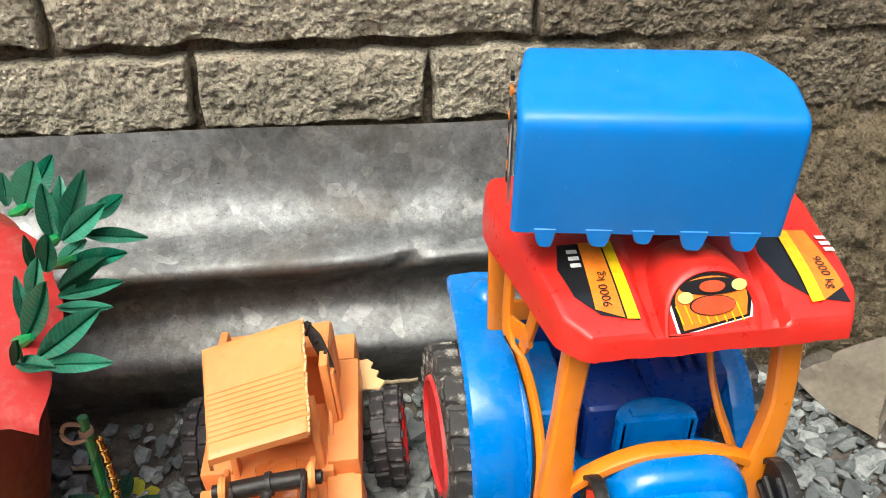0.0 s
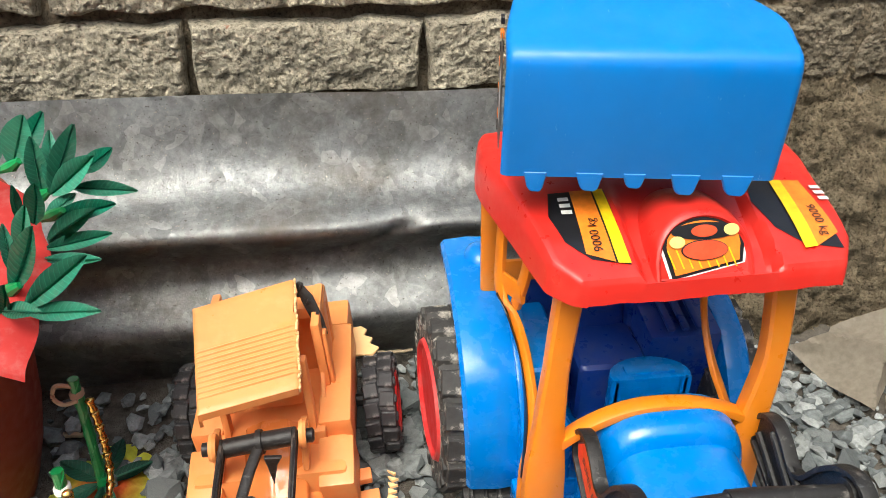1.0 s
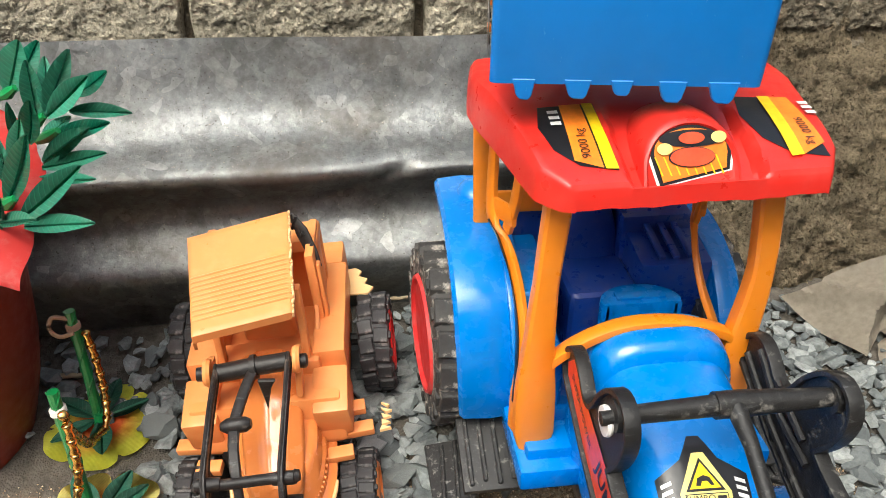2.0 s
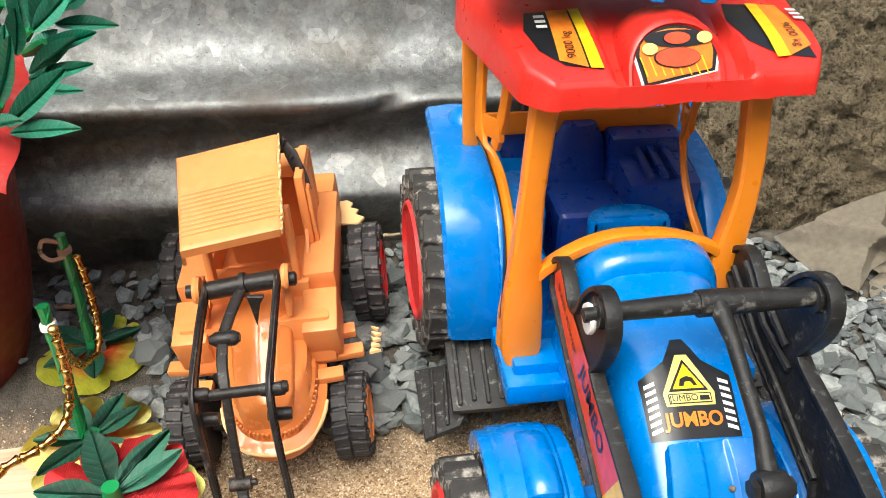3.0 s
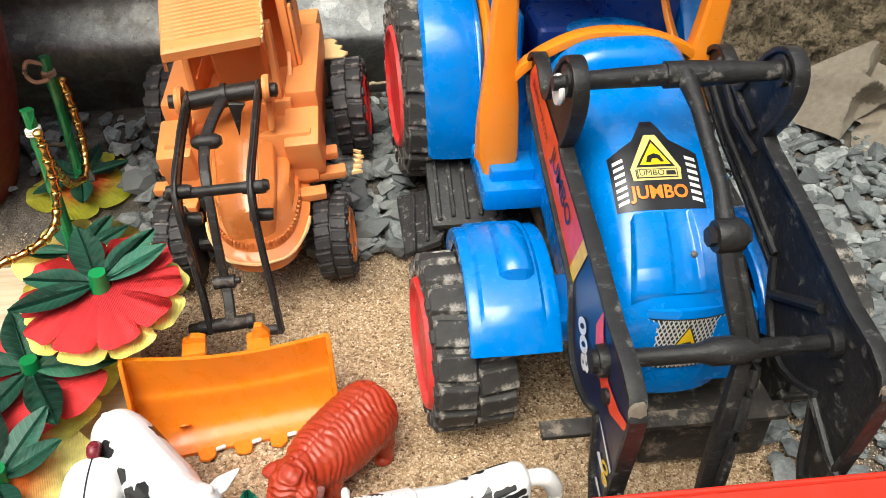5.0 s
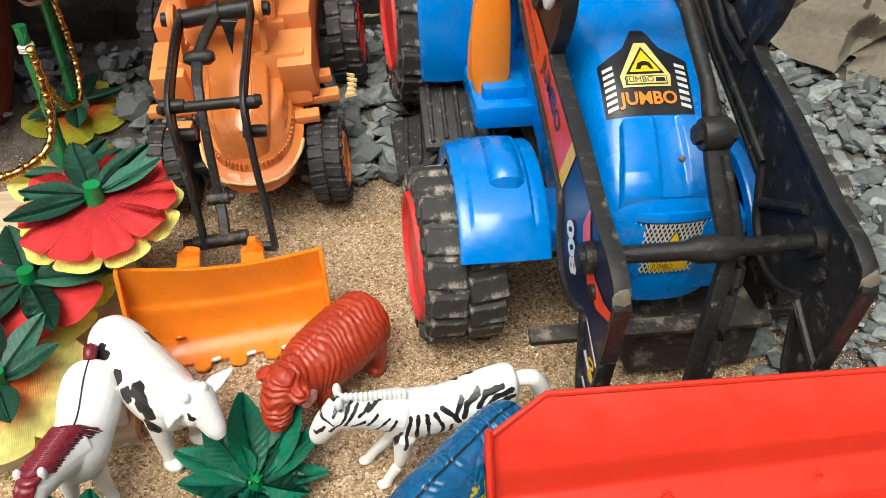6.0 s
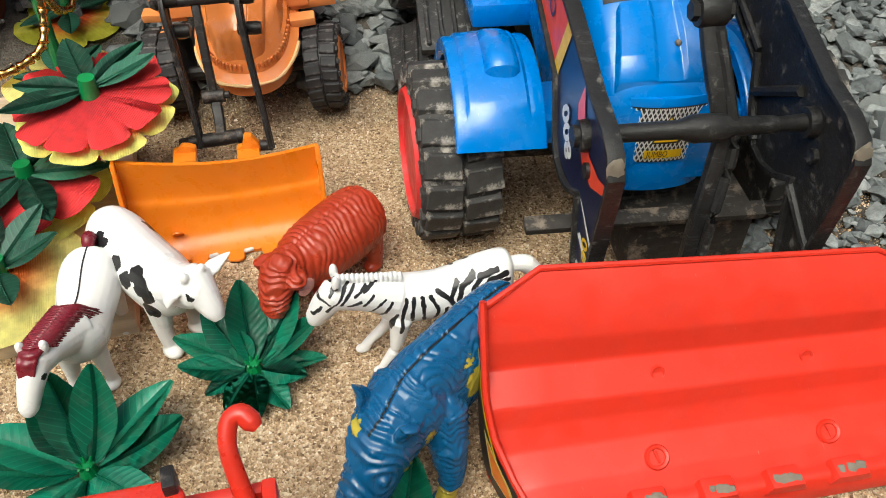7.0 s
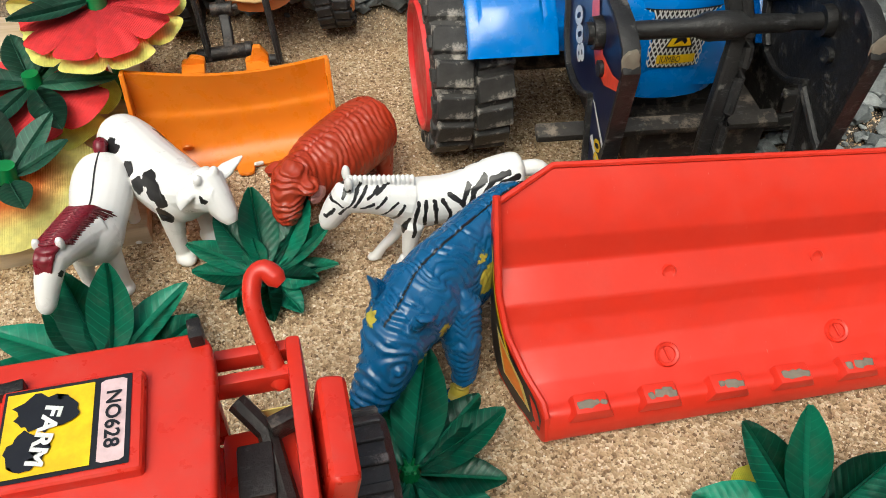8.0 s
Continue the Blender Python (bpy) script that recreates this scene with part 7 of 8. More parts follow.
def sprig(foot, rows, seed):
    """Leaves of one sprig: rows of (offset from the foot, yaw, pitch, roll, size, width)."""
    rng = random.Random(seed)
    for dx, dy, dz, yaw, pitch, roll, size, wide in rows:
        ob = leaf(SPRIG[rng.randrange(3)], pot, foot[0] + dx - PX, foot[1] + dy - PY, foot[2] + dz, yaw, pitch, roll, size)
        ob.matrix_basis = ob.matrix_basis @ Matrix.Diagonal((1, 1.3 * wide, 1, 1))
    bm = bmesh.new()
    p = Vector(foot)
    tube(bm, [p - Vector((0.012, -0.006, 0.006)), p, p + Vector((0.008, -0.004, 0.006))], [0.003, 0.005, 0.0025], 8)
    part("sprig_base", bm, STEM, pot)


sprig((-0.203, 0.6, 0.366), [(0.0, 0.0, 0.0, 1, 65, 74, 0.71, 1.32), (-0.002, 0.01, -0.004, 53, 41, 38, 0.72, 0.98), (0.015, 0.0, -0.001, 17, 34, 53, 0.36, 1.2), (-0.015, 0.01, -0.001, 70, 79, 31, 0.43, 1.02)], 3)
sprig((-0.175, 0.57, 0.354), [(0.0, 0.0, 0.0, 76, 83, 26, 0.72, 0.79), (0.015, -0.02, 0.011, 67, 47, 28, 0.86, 0.72), (0.015, -0.02, 0.011, -12, 39, 63, 0.8, 0.87), (0.035, -0.01, 0.023, 12, 28, 51, 0.48, 1.09), (0.032, -0.02, 0.015, -18, 5, 44, 0.75, 0.6), (0.012, -0.01, 0.008, 96, 46, 11, 0.77, 0.6)], 4)
sprig((-0.154, 0.53, 0.358), [(0.0, 0.0, 0.0, -14, 11, 46, 0.83, 0.65), (-0.006, -0.01, -0.016, -15, 37, 61, 0.76, 0.76), (-0.012, -0.01, -0.001, -12, 69, 84, 0.58, 1.04), (-0.011, 0.01, -0.008, 18, 35, 50, 0.43, 1.02)], 5)
sprig((-0.169, 0.465, 0.338), [(0.0, 0.0, 0.0, -10, 57, 74, 0.98, 0.71), (0.01, -0.01, -0.007, -6, 38, 56, 0.98, 0.7), (0.013, -0.015, -0.01, -15, 10, 39, 0.76, 0.65), (0.002, 0.005, 0.007, 102, 73, 9, 0.55, 0.6), (0.001, 0.025, 0.014, -8, 69, 82, 0.61, 0.84), (0.011, 0.045, 0.004, -1, 11, 45, 0.74, 0.62), (0.011, 0.035, 0.001, 5, -8, 41, 0.58, 0.6), (-0.005, 0.055, 0.019, -128, 86, -87, 0.52, 0.61), (-0.005, -0.015, -0.013, -33, 58, 94, 0.71, 0.6), (0.0, -0.02, -0.003, -41, 23, 40, 0.71, 0.6)], 6)


# ---- plastic animals: one moulded mesh each ----
def glossy(name, col, rough=0.28, grime=0.12):
    return plastic(name, col, rough, grime, (0.45, 0.4, 0.33))


WHITE_TOY = glossy("white_toy_plastic", (0.80, 0.79, 0.77), 0.3, 0.10)
BLACK_PAINT_AND_SHADE = plain("black_paint_and_shade", (0.015, 0.014, 0.014), 0.35)
MANE = plastic("maroon_paint", (0.17, 0.012, 0.022), 0.25, 0.12, (0.45, 0.4, 0.33), 0.5, (0.55, 0.30, 0.30))
PINK = glossy("pink_paint", (0.75, 0.36, 0.32), 0.4)
BISON_RED = plastic("brick_red_toy_plastic", (0.36, 0.035, 0.012), 0.33, 0.3, (0.48, 0.13, 0.07))
BOAR_BLUE = plastic("petrol_blue_toy_plastic", (0.006, 0.088, 0.22), 0.24, 0.12, (0.1, 0.3, 0.45))
BOAR_YELLOW = plain("worn_yellow_paint", (0.44, 0.36, 0.045), 0.45)


def tube_closed(bm, pts, radii, seg=16, flat=1.0):
    """A closed organic limb with rounded ends."""
    pts = [Vector(p) for p in smooth_line(pts, 4)]
    xs = np.linspace(0, 1, len(radii))
    rr = [float(np.interp(u, xs, radii)) for u in np.linspace(0, 1, len(pts))]
    d0, d1 = (pts[0] - pts[1]).normalized(), (pts[-1] - pts[-2]).normalized()
    pts = [pts[0] + d0 * rr[0] * 0.7] + pts + [pts[-1] + d1 * rr[-1] * 0.7]
    rr = [rr[0] * 0.55] + rr + [rr[-1] * 0.55]
    tube(bm, pts, rr, seg, flat)


def trunk(bm, rows, seg=24):
    """A barrel along x from rows of (x, z, half width, half height)."""
    line = smooth_line(rows, 5)
    loft(bm, [[(x, w * math.cos(a), z + h * math.sin(a)) for a in [2 * math.pi * i / seg for i in range(seg)]] for x, z, w, h in line])


def ball(bm, c, r, rot=(0, 0, 0)):
    o = bmesh.new()
    bmesh.ops.create_uvsphere(o, u_segments=18, v_segments=12, radius=1)
    joined(bm, o, pose(*c, *rot) @ Matrix.Diagonal((*r, 1)))


def figure(name, bm, at, yaw, label, category, materials, paint=None, voxel=0.0011, size=1.0, extra=None, relief=None):
    """Melts the limbs, paints faces by a rule, and sets the animal down."""
    bm = organic(bm, voxel, 5)
    if relief:
        bm.normal_update()
        for v in bm.verts:
            v.co += v.normal * relief(v.co)
    if paint:
        for f in bm.faces:
            f.material_index = paint(f.calc_center_median(), f.normal)
    if extra:
        joined(bm, extra)
    ob = part(name, bm, materials, None, angle=60, fix=False)
    ob.matrix_basis = pose(at[0], at[1], at[2], 0, 0, yaw) @ Matrix.Scale(size, 4)
    return tagged(ob, label, category, "plastic animals on the sand")


def legs(bm, spots, top, r0, r1, foot, lean=0.0):
    for x, y, fx in spots:
        tube_closed(bm, [(x, y * 0.85, top), (x + fx * 0.3 + lean, y, top * 0.5), (x + fx * 0.8, y, top * 0.22), (x + fx, y, foot * 0.9)], [r0, r1 * 1.05, r1 * 0.85, r1], 14)
        ball(bm, (x + fx + 0.002, y, foot * 0.75), (foot * 1.35, foot * 1.1, foot * 0.8))


# Cow.
bm = bmesh.new()
trunk(bm, [(-0.056, 0.058, 0.006, 0.008), (-0.050, 0.056, 0.016, 0.018), (-0.034, 0.054, 0.0205, 0.022), (-0.005, 0.051, 0.021, 0.023), (0.022, 0.053, 0.020, 0.023), (0.038, 0.056, 0.015, 0.018), (0.044, 0.058, 0.008, 0.010)])
tube_closed(bm, [(0.030, 0.0, 0.060), (0.046, 0.003, 0.066), (0.058, 0.005, 0.070)], [0.017, 0.014, 0.012], 18)
tube_closed(bm, [(0.052, 0.006, 0.074), (0.061, 0.006, 0.068), (0.071, 0.006, 0.058)], [0.0122, 0.0096, 0.0062], 18)
tube_closed(bm, [(0.052, 0.005, 0.066), (0.059, 0.006, 0.061), (0.066, 0.006, 0.056)], [0.010, 0.0078, 0.0056], 14)
for s in (-1, 1):
    tube_closed(bm, [(0.053, 0.005 + 0.008 * s, 0.075), (0.053, 0.005 + 0.016 * s, 0.077 if s > 0 else 0.074), (0.055, 0.005 + (0.027 if s > 0 else 0.021) * s, 0.082 if s > 0 else 0.068)], [0.0052, 0.0062, 0.0012], 10, 0.5)
    ball(bm, (0.056, 0.005 + 0.006 * s, 0.083), (0.003, 0.003, 0.004))
legs(bm, [(0.026, -0.012, 0.003), (0.024, 0.012, -0.002), (-0.042, -0.013, -0.002), (-0.038, 0.013, 0.003)], 0.045, 0.0095, 0.0056, 0.0062)
tube_closed(bm, [(-0.056, 0, 0.066), (-0.062, -0.003, 0.052), (-0.061, -0.004, 0.034)], [0.003, 0.0026, 0.004], 8)
spots = [((0.0170, -0.0165, 0.0690), 0.0062), ((0.0240, -0.0180, 0.0640), 0.0078), ((0.0300, -0.0175, 0.0600), 0.0060), ((0.0070, -0.0200, 0.0600), 0.0066), ((-0.0060, -0.0180, 0.0660), 0.0055), ((0.0312, -0.017, 0.0481), 0.006), ((-0.0271, -0.015, 0.0652), 0.008), ((-0.02, 0.02, 0.06), 0.01), ((0.0605, -0.003, 0.0735), 0.0024)]


def cow_paint(c, n):
    w = 0.0028 * noise.noise(c * 190) + 0.0022 * noise.noise(c * 80)
    return 1 if any((c - Vector(p)).length + w < r for p, r in spots) else 0


figure("toy_cow", bm, (-0.0626, 0.1905, 0.0), -51, "white plastic toy cow with black patches standing on sand", "toy cow", [WHITE_TOY, BLACK_PAINT_AND_SHADE], cow_paint, 0.00062)

# Horse.
bm = bmesh.new()
trunk(bm, [(-0.050, 0.060, 0.009, 0.010), (-0.044, 0.060, 0.0195, 0.018), (-0.026, 0.058, 0.0220, 0.020), (0.000, 0.054, 0.0195, 0.018), (0.022, 0.056, 0.0200, 0.020), (0.034, 0.060, 0.0150, 0.017), (0.040, 0.062, 0.007, 0.010)])
tube_closed(bm, [(0.024, 0.0, 0.066), (0.044, -0.006, 0.075), (0.058, -0.010, 0.078)], [0.016, 0.0120, 0.0100], 18)
tube_closed(bm, [(0.057, -0.010, 0.080), (0.068, -0.014, 0.070), (0.078, -0.018, 0.055)], [0.0100, 0.0085, 0.0060], 18)
legs(bm, [(0.026, -0.010, 0.006), (0.022, 0.010, -0.003), (-0.038, -0.011, -0.003), (-0.036, 0.011, 0.003)], 0.050, 0.0085, 0.0048, 0.0052)
for s in (-1, 1):
    ball(bm, (0.057, -0.010 + 0.007 * s, 0.089), (0.003, 0.003, 0.0055))
extra = bmesh.new()
mane = bmesh.new()
strands = bmesh.new()
for k in range(26):
    u = k / 25
    for s in (-1, 1):
        tube_closed(strands, [(0.022 + 0.038 * u, -0.010 * u, 0.0855 + 0.006 * u), (0.018 + 0.038 * u, -0.010 * u + 0.0085 * s, 0.0825 + 0.0060 * u), (0.009 + 0.040 * u, -0.010 * u + (0.0165 - 0.004 * u) * s, (0.064, 0.069, 0.066)[k % 3] + 0.010 * u)], [0.0010, 0.0011, 0.0005], 6)
ball(mane, (0.063, -0.012, 0.084), (0.007, 0.0065, 0.0045))
for k in range(6):
    tube_closed(mane, [(0.058, -0.016 + 0.0022 * k, 0.088), (0.066, -0.017 + 0.0020 * k, 0.086), (0.071, -0.018 + 0.0018 * k, 0.078)], [0.0018, 0.0016, 0.0008], 6)
for k in range(16):
    u = k / 15
    ball(mane, (0.021 + 0.040 * u, -0.010 * u, 0.0820 + 0.006 * u), (0.0052, 0.0088 - 0.002 * u, 0.0030), (0, -12, 0))
mane = organic(mane, 0.0007, 1)
joined(mane, strands)
for f in mane.faces:
    f.material_index = 1
joined(extra, mane)
tail = bmesh.new()
tube_closed(tail, [(-0.045, 0, 0.071), (-0.049, 0, 0.078), (-0.054, 0, 0.077), (-0.056, 0, 0.060), (-0.055, 0, 0.040)], [0.0035, 0.0048, 0.005, 0.005, 0.003], 12)
for f in tail.faces:
    f.material_index = 1
joined(extra, tail)
seam = bmesh.new()
tube(seam, smooth_line([(-0.044, 0.0005, 0.0785), (-0.026, 0.0005, 0.0784), (0.000, 0.0005, 0.0724), (0.020, 0.0005, 0.0765)], 5), 0.0006, 5)
for f in seam.faces:
    f.material_index = 2
joined(extra, seam)
figure("toy_horse", bm, (-0.0975, 0.1550, 0.0), -90, "white plastic toy horse with a maroon mane and tail", "toy horse", [WHITE_TOY, MANE, BLACK_PAINT_AND_SHADE], lambda c, n: 2 if (c - Vector((0.068, -0.0220, 0.074))).length < 0.0024 or (c - Vector((0.068, -0.0055, 0.074))).length < 0.0024 else 0, 0.0009, size=0.91, extra=extra)

# Bison, with a fleece like a sheep's.
bm = bmesh.new()
trunk(bm, [(-0.050, 0.044, 0.010, 0.012), (-0.045, 0.043, 0.021, 0.021), (-0.030, 0.042, 0.025, 0.024), (-0.005, 0.042, 0.0245, 0.024), (0.016, 0.043, 0.022, 0.022), (0.030, 0.045, 0.016, 0.016), (0.036, 0.046, 0.009, 0.010)])
tube_closed(bm, [(0.024, 0, 0.048), (0.040, 0.002, 0.052), (0.048, 0.004, 0.050)], [0.015, 0.0125, 0.012], 16)
tube_closed(bm, [(0.044, 0.004, 0.055), (0.052, 0.006, 0.046), (0.058, 0.009, 0.033)], [0.0130, 0.0115, 0.0090], 16)
for s in (-1, 1):
    ball(bm, (0.044, 0.004 + 0.014 * s, 0.054), (0.008, 0.007, 0.005), (0, 0, 30 * s))
ball(bm, (0.036, 0.0165, 0.040), (0.0075, 0.0040, 0.0060))
legs(bm, [(0.020, -0.014, 0.003), (0.018, 0.014, 0.0), (-0.038, -0.015, 0.0), (-0.036, 0.015, 0.0)], 0.032, 0.009, 0.0065, 0.006)


def wool(c):
    if c.z < 0.02:
        return 0.0
    if c.x > 0.036:
        return 0.0007 * math.sin(c.z * 1500 + 6 * noise.noise(c * 120))
    groove = abs(math.sin(c.x * 640 + 160 * c.z + 3.5 * noise.noise(c * 60)))
    return 0.0008 * groove + 0.0007 * noise.noise(Vector((c.x * 420, c.y * 160, c.z * 160))) - 0.0004 + (-0.001 if abs(c.y) < 0.0008 and c.z > 0.05 else 0)


figure("toy_sheep", bm, (0.052, 0.212, 0.0), -133, "brick red plastic toy bison with ribbed fleece", "toy sheep", [BISON_RED, PINK], lambda c, n: 1 if (c - Vector((0.036, 0.0205, 0.039))).length < 0.0080 else 0, 0.0009, relief=wool)

# Zebra.
bm = bmesh.new()
trunk(bm, [(-0.052, 0.060, 0.006, 0.009), (-0.047, 0.060, 0.0135, 0.0172), (-0.030, 0.056, 0.0155, 0.0188), (-0.005, 0.050, 0.0145, 0.0165), (0.020, 0.050, 0.0145, 0.0175), (0.032, 0.052, 0.011, 0.014), (0.038, 0.054, 0.006, 0.008)])
tube_closed(bm, [(0.024, 0, 0.055), (0.046, 0.002, 0.063), (0.062, 0.003, 0.066)], [0.0145, 0.0112, 0.0098], 16)
tube_closed(bm, [(0.060, 0.003, 0.068), (0.068, 0.003, 0.058), (0.0745, 0.002, 0.0465)], [0.0100, 0.0086, 0.0064], 16)
for s in (-1, 1):
    ball(bm, (0.060, 0.003 + 0.0055 * s, 0.080), (0.0028, 0.003, 0.006))
tube_closed(bm, [(-0.050, 0, 0.066), (-0.062, 0, 0.064), (-0.070, 0, 0.050), (-0.072, 0, 0.034)], [0.005, 0.006, 0.006, 0.003], 12)
for k in range(14):
    u = k / 13
    ball(bm, (0.020 + 0.038 * u, 0.001 + 0.002 * u, 0.070 + 0.008 * u), (0.0017, 0.0028, 0.0048))
bmesh.ops.translate(bm, vec=(0, 0, 0.007), verts=bm.verts)
legs(bm, [(0.022, -0.010, 0.022), (0.022, 0.011, 0.013), (-0.040, -0.010, -0.003), (-0.036, 0.010, 0.004)], 0.048, 0.0078, 0.0038, 0.0034)


# Brush strokes on the flank, drawn on a side view 700 wide.
SHOULDER = [[(300, 225), (286, 262), (275, 300)], [(330, 165), (315, 240), (308, 312)], [(352, 165), (345, 235), (346, 266)], [(377, 168), (379, 230), (383, 298)], [(402, 168), (424, 222), (415, 282)], [(448, 222), (444, 262)]]
RUMP = [[(424, 155), (452, 178), (470, 212)], [(482, 128), (468, 162), (460, 186)], [(530, 104), (496, 142), (484, 192)], [(602, 88), (552, 105), (527, 152)], [(628, 103), (576, 120), (555, 152)], [(637, 130), (606, 129), (594, 150)]]
NECK = [[(0.0538, 0.0638), (0.0462, 0.0652)], [(0.0492, 0.0695), (0.042, 0.0727)], [(0.0451, 0.062), (0.0384, 0.0675)], [(0.0413, 0.0549), (0.0316, 0.0635)], [(0.0365, 0.0447), (0.0271, 0.0609)], [(0.0438, 0.0708), (0.0356, 0.073)]]
FACE = [[(0.0738, 0.0748), (0.0663, 0.077)], [(0.0732, 0.0688), (0.0677, 0.0685), (0.0648, 0.0658)], [(0.076, 0.0568), (0.0702, 0.0636)], [(0.0643, 0.0719), (0.0597, 0.0782)], [(0.0671, 0.061), (0.0592, 0.0686), (0.0525, 0.0775)], [(0.058, 0.0654), (0.0494, 0.0745)]]


def to_flank(p):
    return Vector((-0.052 + (660 - p[0]) / 4700, 0.034 + (320 - p[1]) / 6000))


STROKES = [([place(p) for p in line], w) for lines, w, place in ((SHOULDER, 0.00125, to_flank), (RUMP, 0.00150, to_flank), (NECK, 0.00095, Vector), (FACE, 0.00090, Vector)) for line in lines]


def zebra_paint(c, n):
    if c.z < 0.034 or abs(n.y) < 0.05:
        return 0
    p = Vector((c.x, c.z - 0.007)) + Vector((0.0006 * noise.noise(c * 300), 0.0006 * noise.noise(c * 300 + Vector((9, 0, 0)))))
    for line, w in STROKES:
        for a, b in zip(line, line[1:]):
            d = b - a
            u = min(max((p - a).dot(d) / d.length_squared, 0.0), 1.0)
            if (p - a - d * u).length < w * (1 + 0.35 * noise.noise(c * 150)):
                return 1
    return 0


figure("toy_zebra", bm, (0.121, 0.143, 0.0), -174, "white plastic toy zebra with black painted stripes", "toy zebra", [WHITE_TOY, BLACK_PAINT_AND_SHADE], zebra_paint, 0.00058)

# Boar.
bm = bmesh.new()
trunk(bm, [(-0.066, 0.068, 0.008, 0.012), (-0.058, 0.067, 0.017, 0.024), (-0.036, 0.064, 0.0205, 0.031), (-0.005, 0.062, 0.0215, 0.033), (0.022, 0.062, 0.0215, 0.032), (0.040, 0.062, 0.019, 0.027), (0.050, 0.062, 0.012, 0.018)])
bmesh.ops.translate(bm, vec=(0, -0.005, 0), verts=bm.verts)
tube_closed(bm, [(0.030, -0.004, 0.068), (0.050, -0.001, 0.066), (0.064, 0.003, 0.060)], [0.0245, 0.0205, 0.0170], 20)
tube_closed(bm, [(0.060, 0.003, 0.064), (0.075, 0.005, 0.049), (0.086, 0.005, 0.035)], [0.0165, 0.0135, 0.0100], 18)
tube_closed(bm, [(0.058, 0.003, 0.052), (0.070, 0.005, 0.040), (0.080, 0.005, 0.030)], [0.0130, 0.0105, 0.0080], 16)
for s in (-1, 1):
    tube_closed(bm, [(0.053, 0.001 + 0.012 * s, 0.078), (0.054, 0.001 + 0.0165 * s, 0.088), (0.058, 0.001 + 0.0180 * s, 0.099 if s < 0 else 0.091)], [0.0070, 0.0066, 0.0010], 10, 0.45)
    ball(bm, (0.072, 0.005 + 0.0115 * s, 0.061), (0.0036, 0.0024, 0.0028))
    ball(bm, (0.089, 0.005 + 0.0045 * s, 0.030), (0.0030, 0.0026, 0.0030))
legs(bm, [(0.026, -0.022, 0.005), (0.026, 0.026, 0.007), (-0.050, -0.020, -0.003), (-0.048, 0.018, 0.003)], 0.048, 0.0105, 0.0068, 0.0062)
tube_closed(bm, [(0.020, 0.012, 0.064), (0.025, 0.020, 0.046), (0.028, 0.025, 0.030)], [0.0140, 0.0115, 0.0080], 14)
SPINE = -0.005
SPOTS = [((-0.006, 0.0165, 0.068), 0.0100), ((-0.015, 0.0150, 0.074), 0.0065), ((0.013, 0.0175, 0.048), 0.0065), ((0.018, 0.0230, 0.036), 0.0090), ((-0.003, 0.0100, 0.084), 0.0035), ((0.054, 0.0180, 0.054), 0.0045), ((0.086, 0.004, 0.042), 0.0050), ((0.038, 0.0190, 0.066), 0.0040), ((0.033, 0.0290, 0.010), 0.0085), ((0.066, -0.010, 0.078), 0.0050)]


def bristles(c):
    if c.z < 0.014 or (c.z > 0.082 and abs(c.y) > 0.011 and c.x > 0.045):
        return 0.0
    if c.x > 0.056:
        return 0.0006 * math.sin(1250 * math.hypot(c.x - 0.072, c.z - 0.061) + 2 * noise.noise(c * 100)) + 0.0003
    if c.z < 0.040:
        return 0.0011 * abs(math.sin(620 * c.z + 2.5 * noise.noise(c * 70))) - 0.0004
    # Combed tufts in rows along the flank, and a groove along the spine.
    middle = SPINE + 0.006 * sstep(0.03, 0.06, c.x)
    groove = -0.0016 * max(0.0, 1 - abs(c.y - middle) / 0.0014) if c.z > 0.07 else 0.0
    u = 120 * c.x + 60 * c.z + 2.2 * noise.noise(c * 38)
    w = 175 * c.z - 100 * c.x + 2.0 * noise.noise(c * 48) + 0.45 * math.sin(math.tau * u * 0.5)
    tuft = 1 - abs(math.sin(math.pi * w)) ** 0.7
    return 0.0013 * (0.25 + 0.75 * abs(math.sin(math.pi * u * 0.5))) * (0.55 - tuft) + groove


def boar_paint(c, n):
    w = 0.0030 * noise.noise(c * 170) + 0.0022 * noise.noise(c * 420)
    if any((c - Vector(p)).length + w < r for p, r in SPOTS):
        return 1
    # Black faces along the spine groove paint in the shade of the crease.
    return 2 if c.z > 0.07 and n.z > 0.2 and c.x < 0.066 and abs(c.y - SPINE - 0.006 * sstep(0.03, 0.06, c.x)) < 0.0006 else 0


figure("toy_boar", bm, (0.1235, 0.0715, 0.0), -137, "petrol blue plastic toy boar with worn yellow spots", "toy boar", [BOAR_BLUE, BOAR_YELLOW, BLACK_PAINT_AND_SHADE], boar_paint, 0.0007, relief=bristles)


# ---- the red farm tractor near the front ----
farm = thing("toy_farm_tractor", pose(-0.040, -0.058, 0.0, 0, 0, 6), "small red plastic toy tractor with a printed farm sticker", "toy tractor")
FRX, FRY = -0.040, -0.058
FARM_RED = plastic("farm_red_plastic", (0.58, 0.026, 0.012), 0.3, 0.16, (0.5, 0.2, 0.16), 0.2, (0.7, 0.4, 0.36))
RZ2 = 0.124
bm = bmesh.new()
prism(bm, [(FRX - 0.085, FRY - 0.036), (FRX + 0.036, FRY - 0.036), (FRX + 0.0445, FRY - 0.030), (FRX + 0.0455, FRY + 0.030), (FRX + 0.0445, FRY + 0.044), (FRX + 0.0410, FRY + 0.0500), (FRX + 0.034, FRY + 0.0518), (FRX - 0.085, FRY + 0.0515)], RZ2 - 0.012, RZ2, 0.0028, "z", 3)
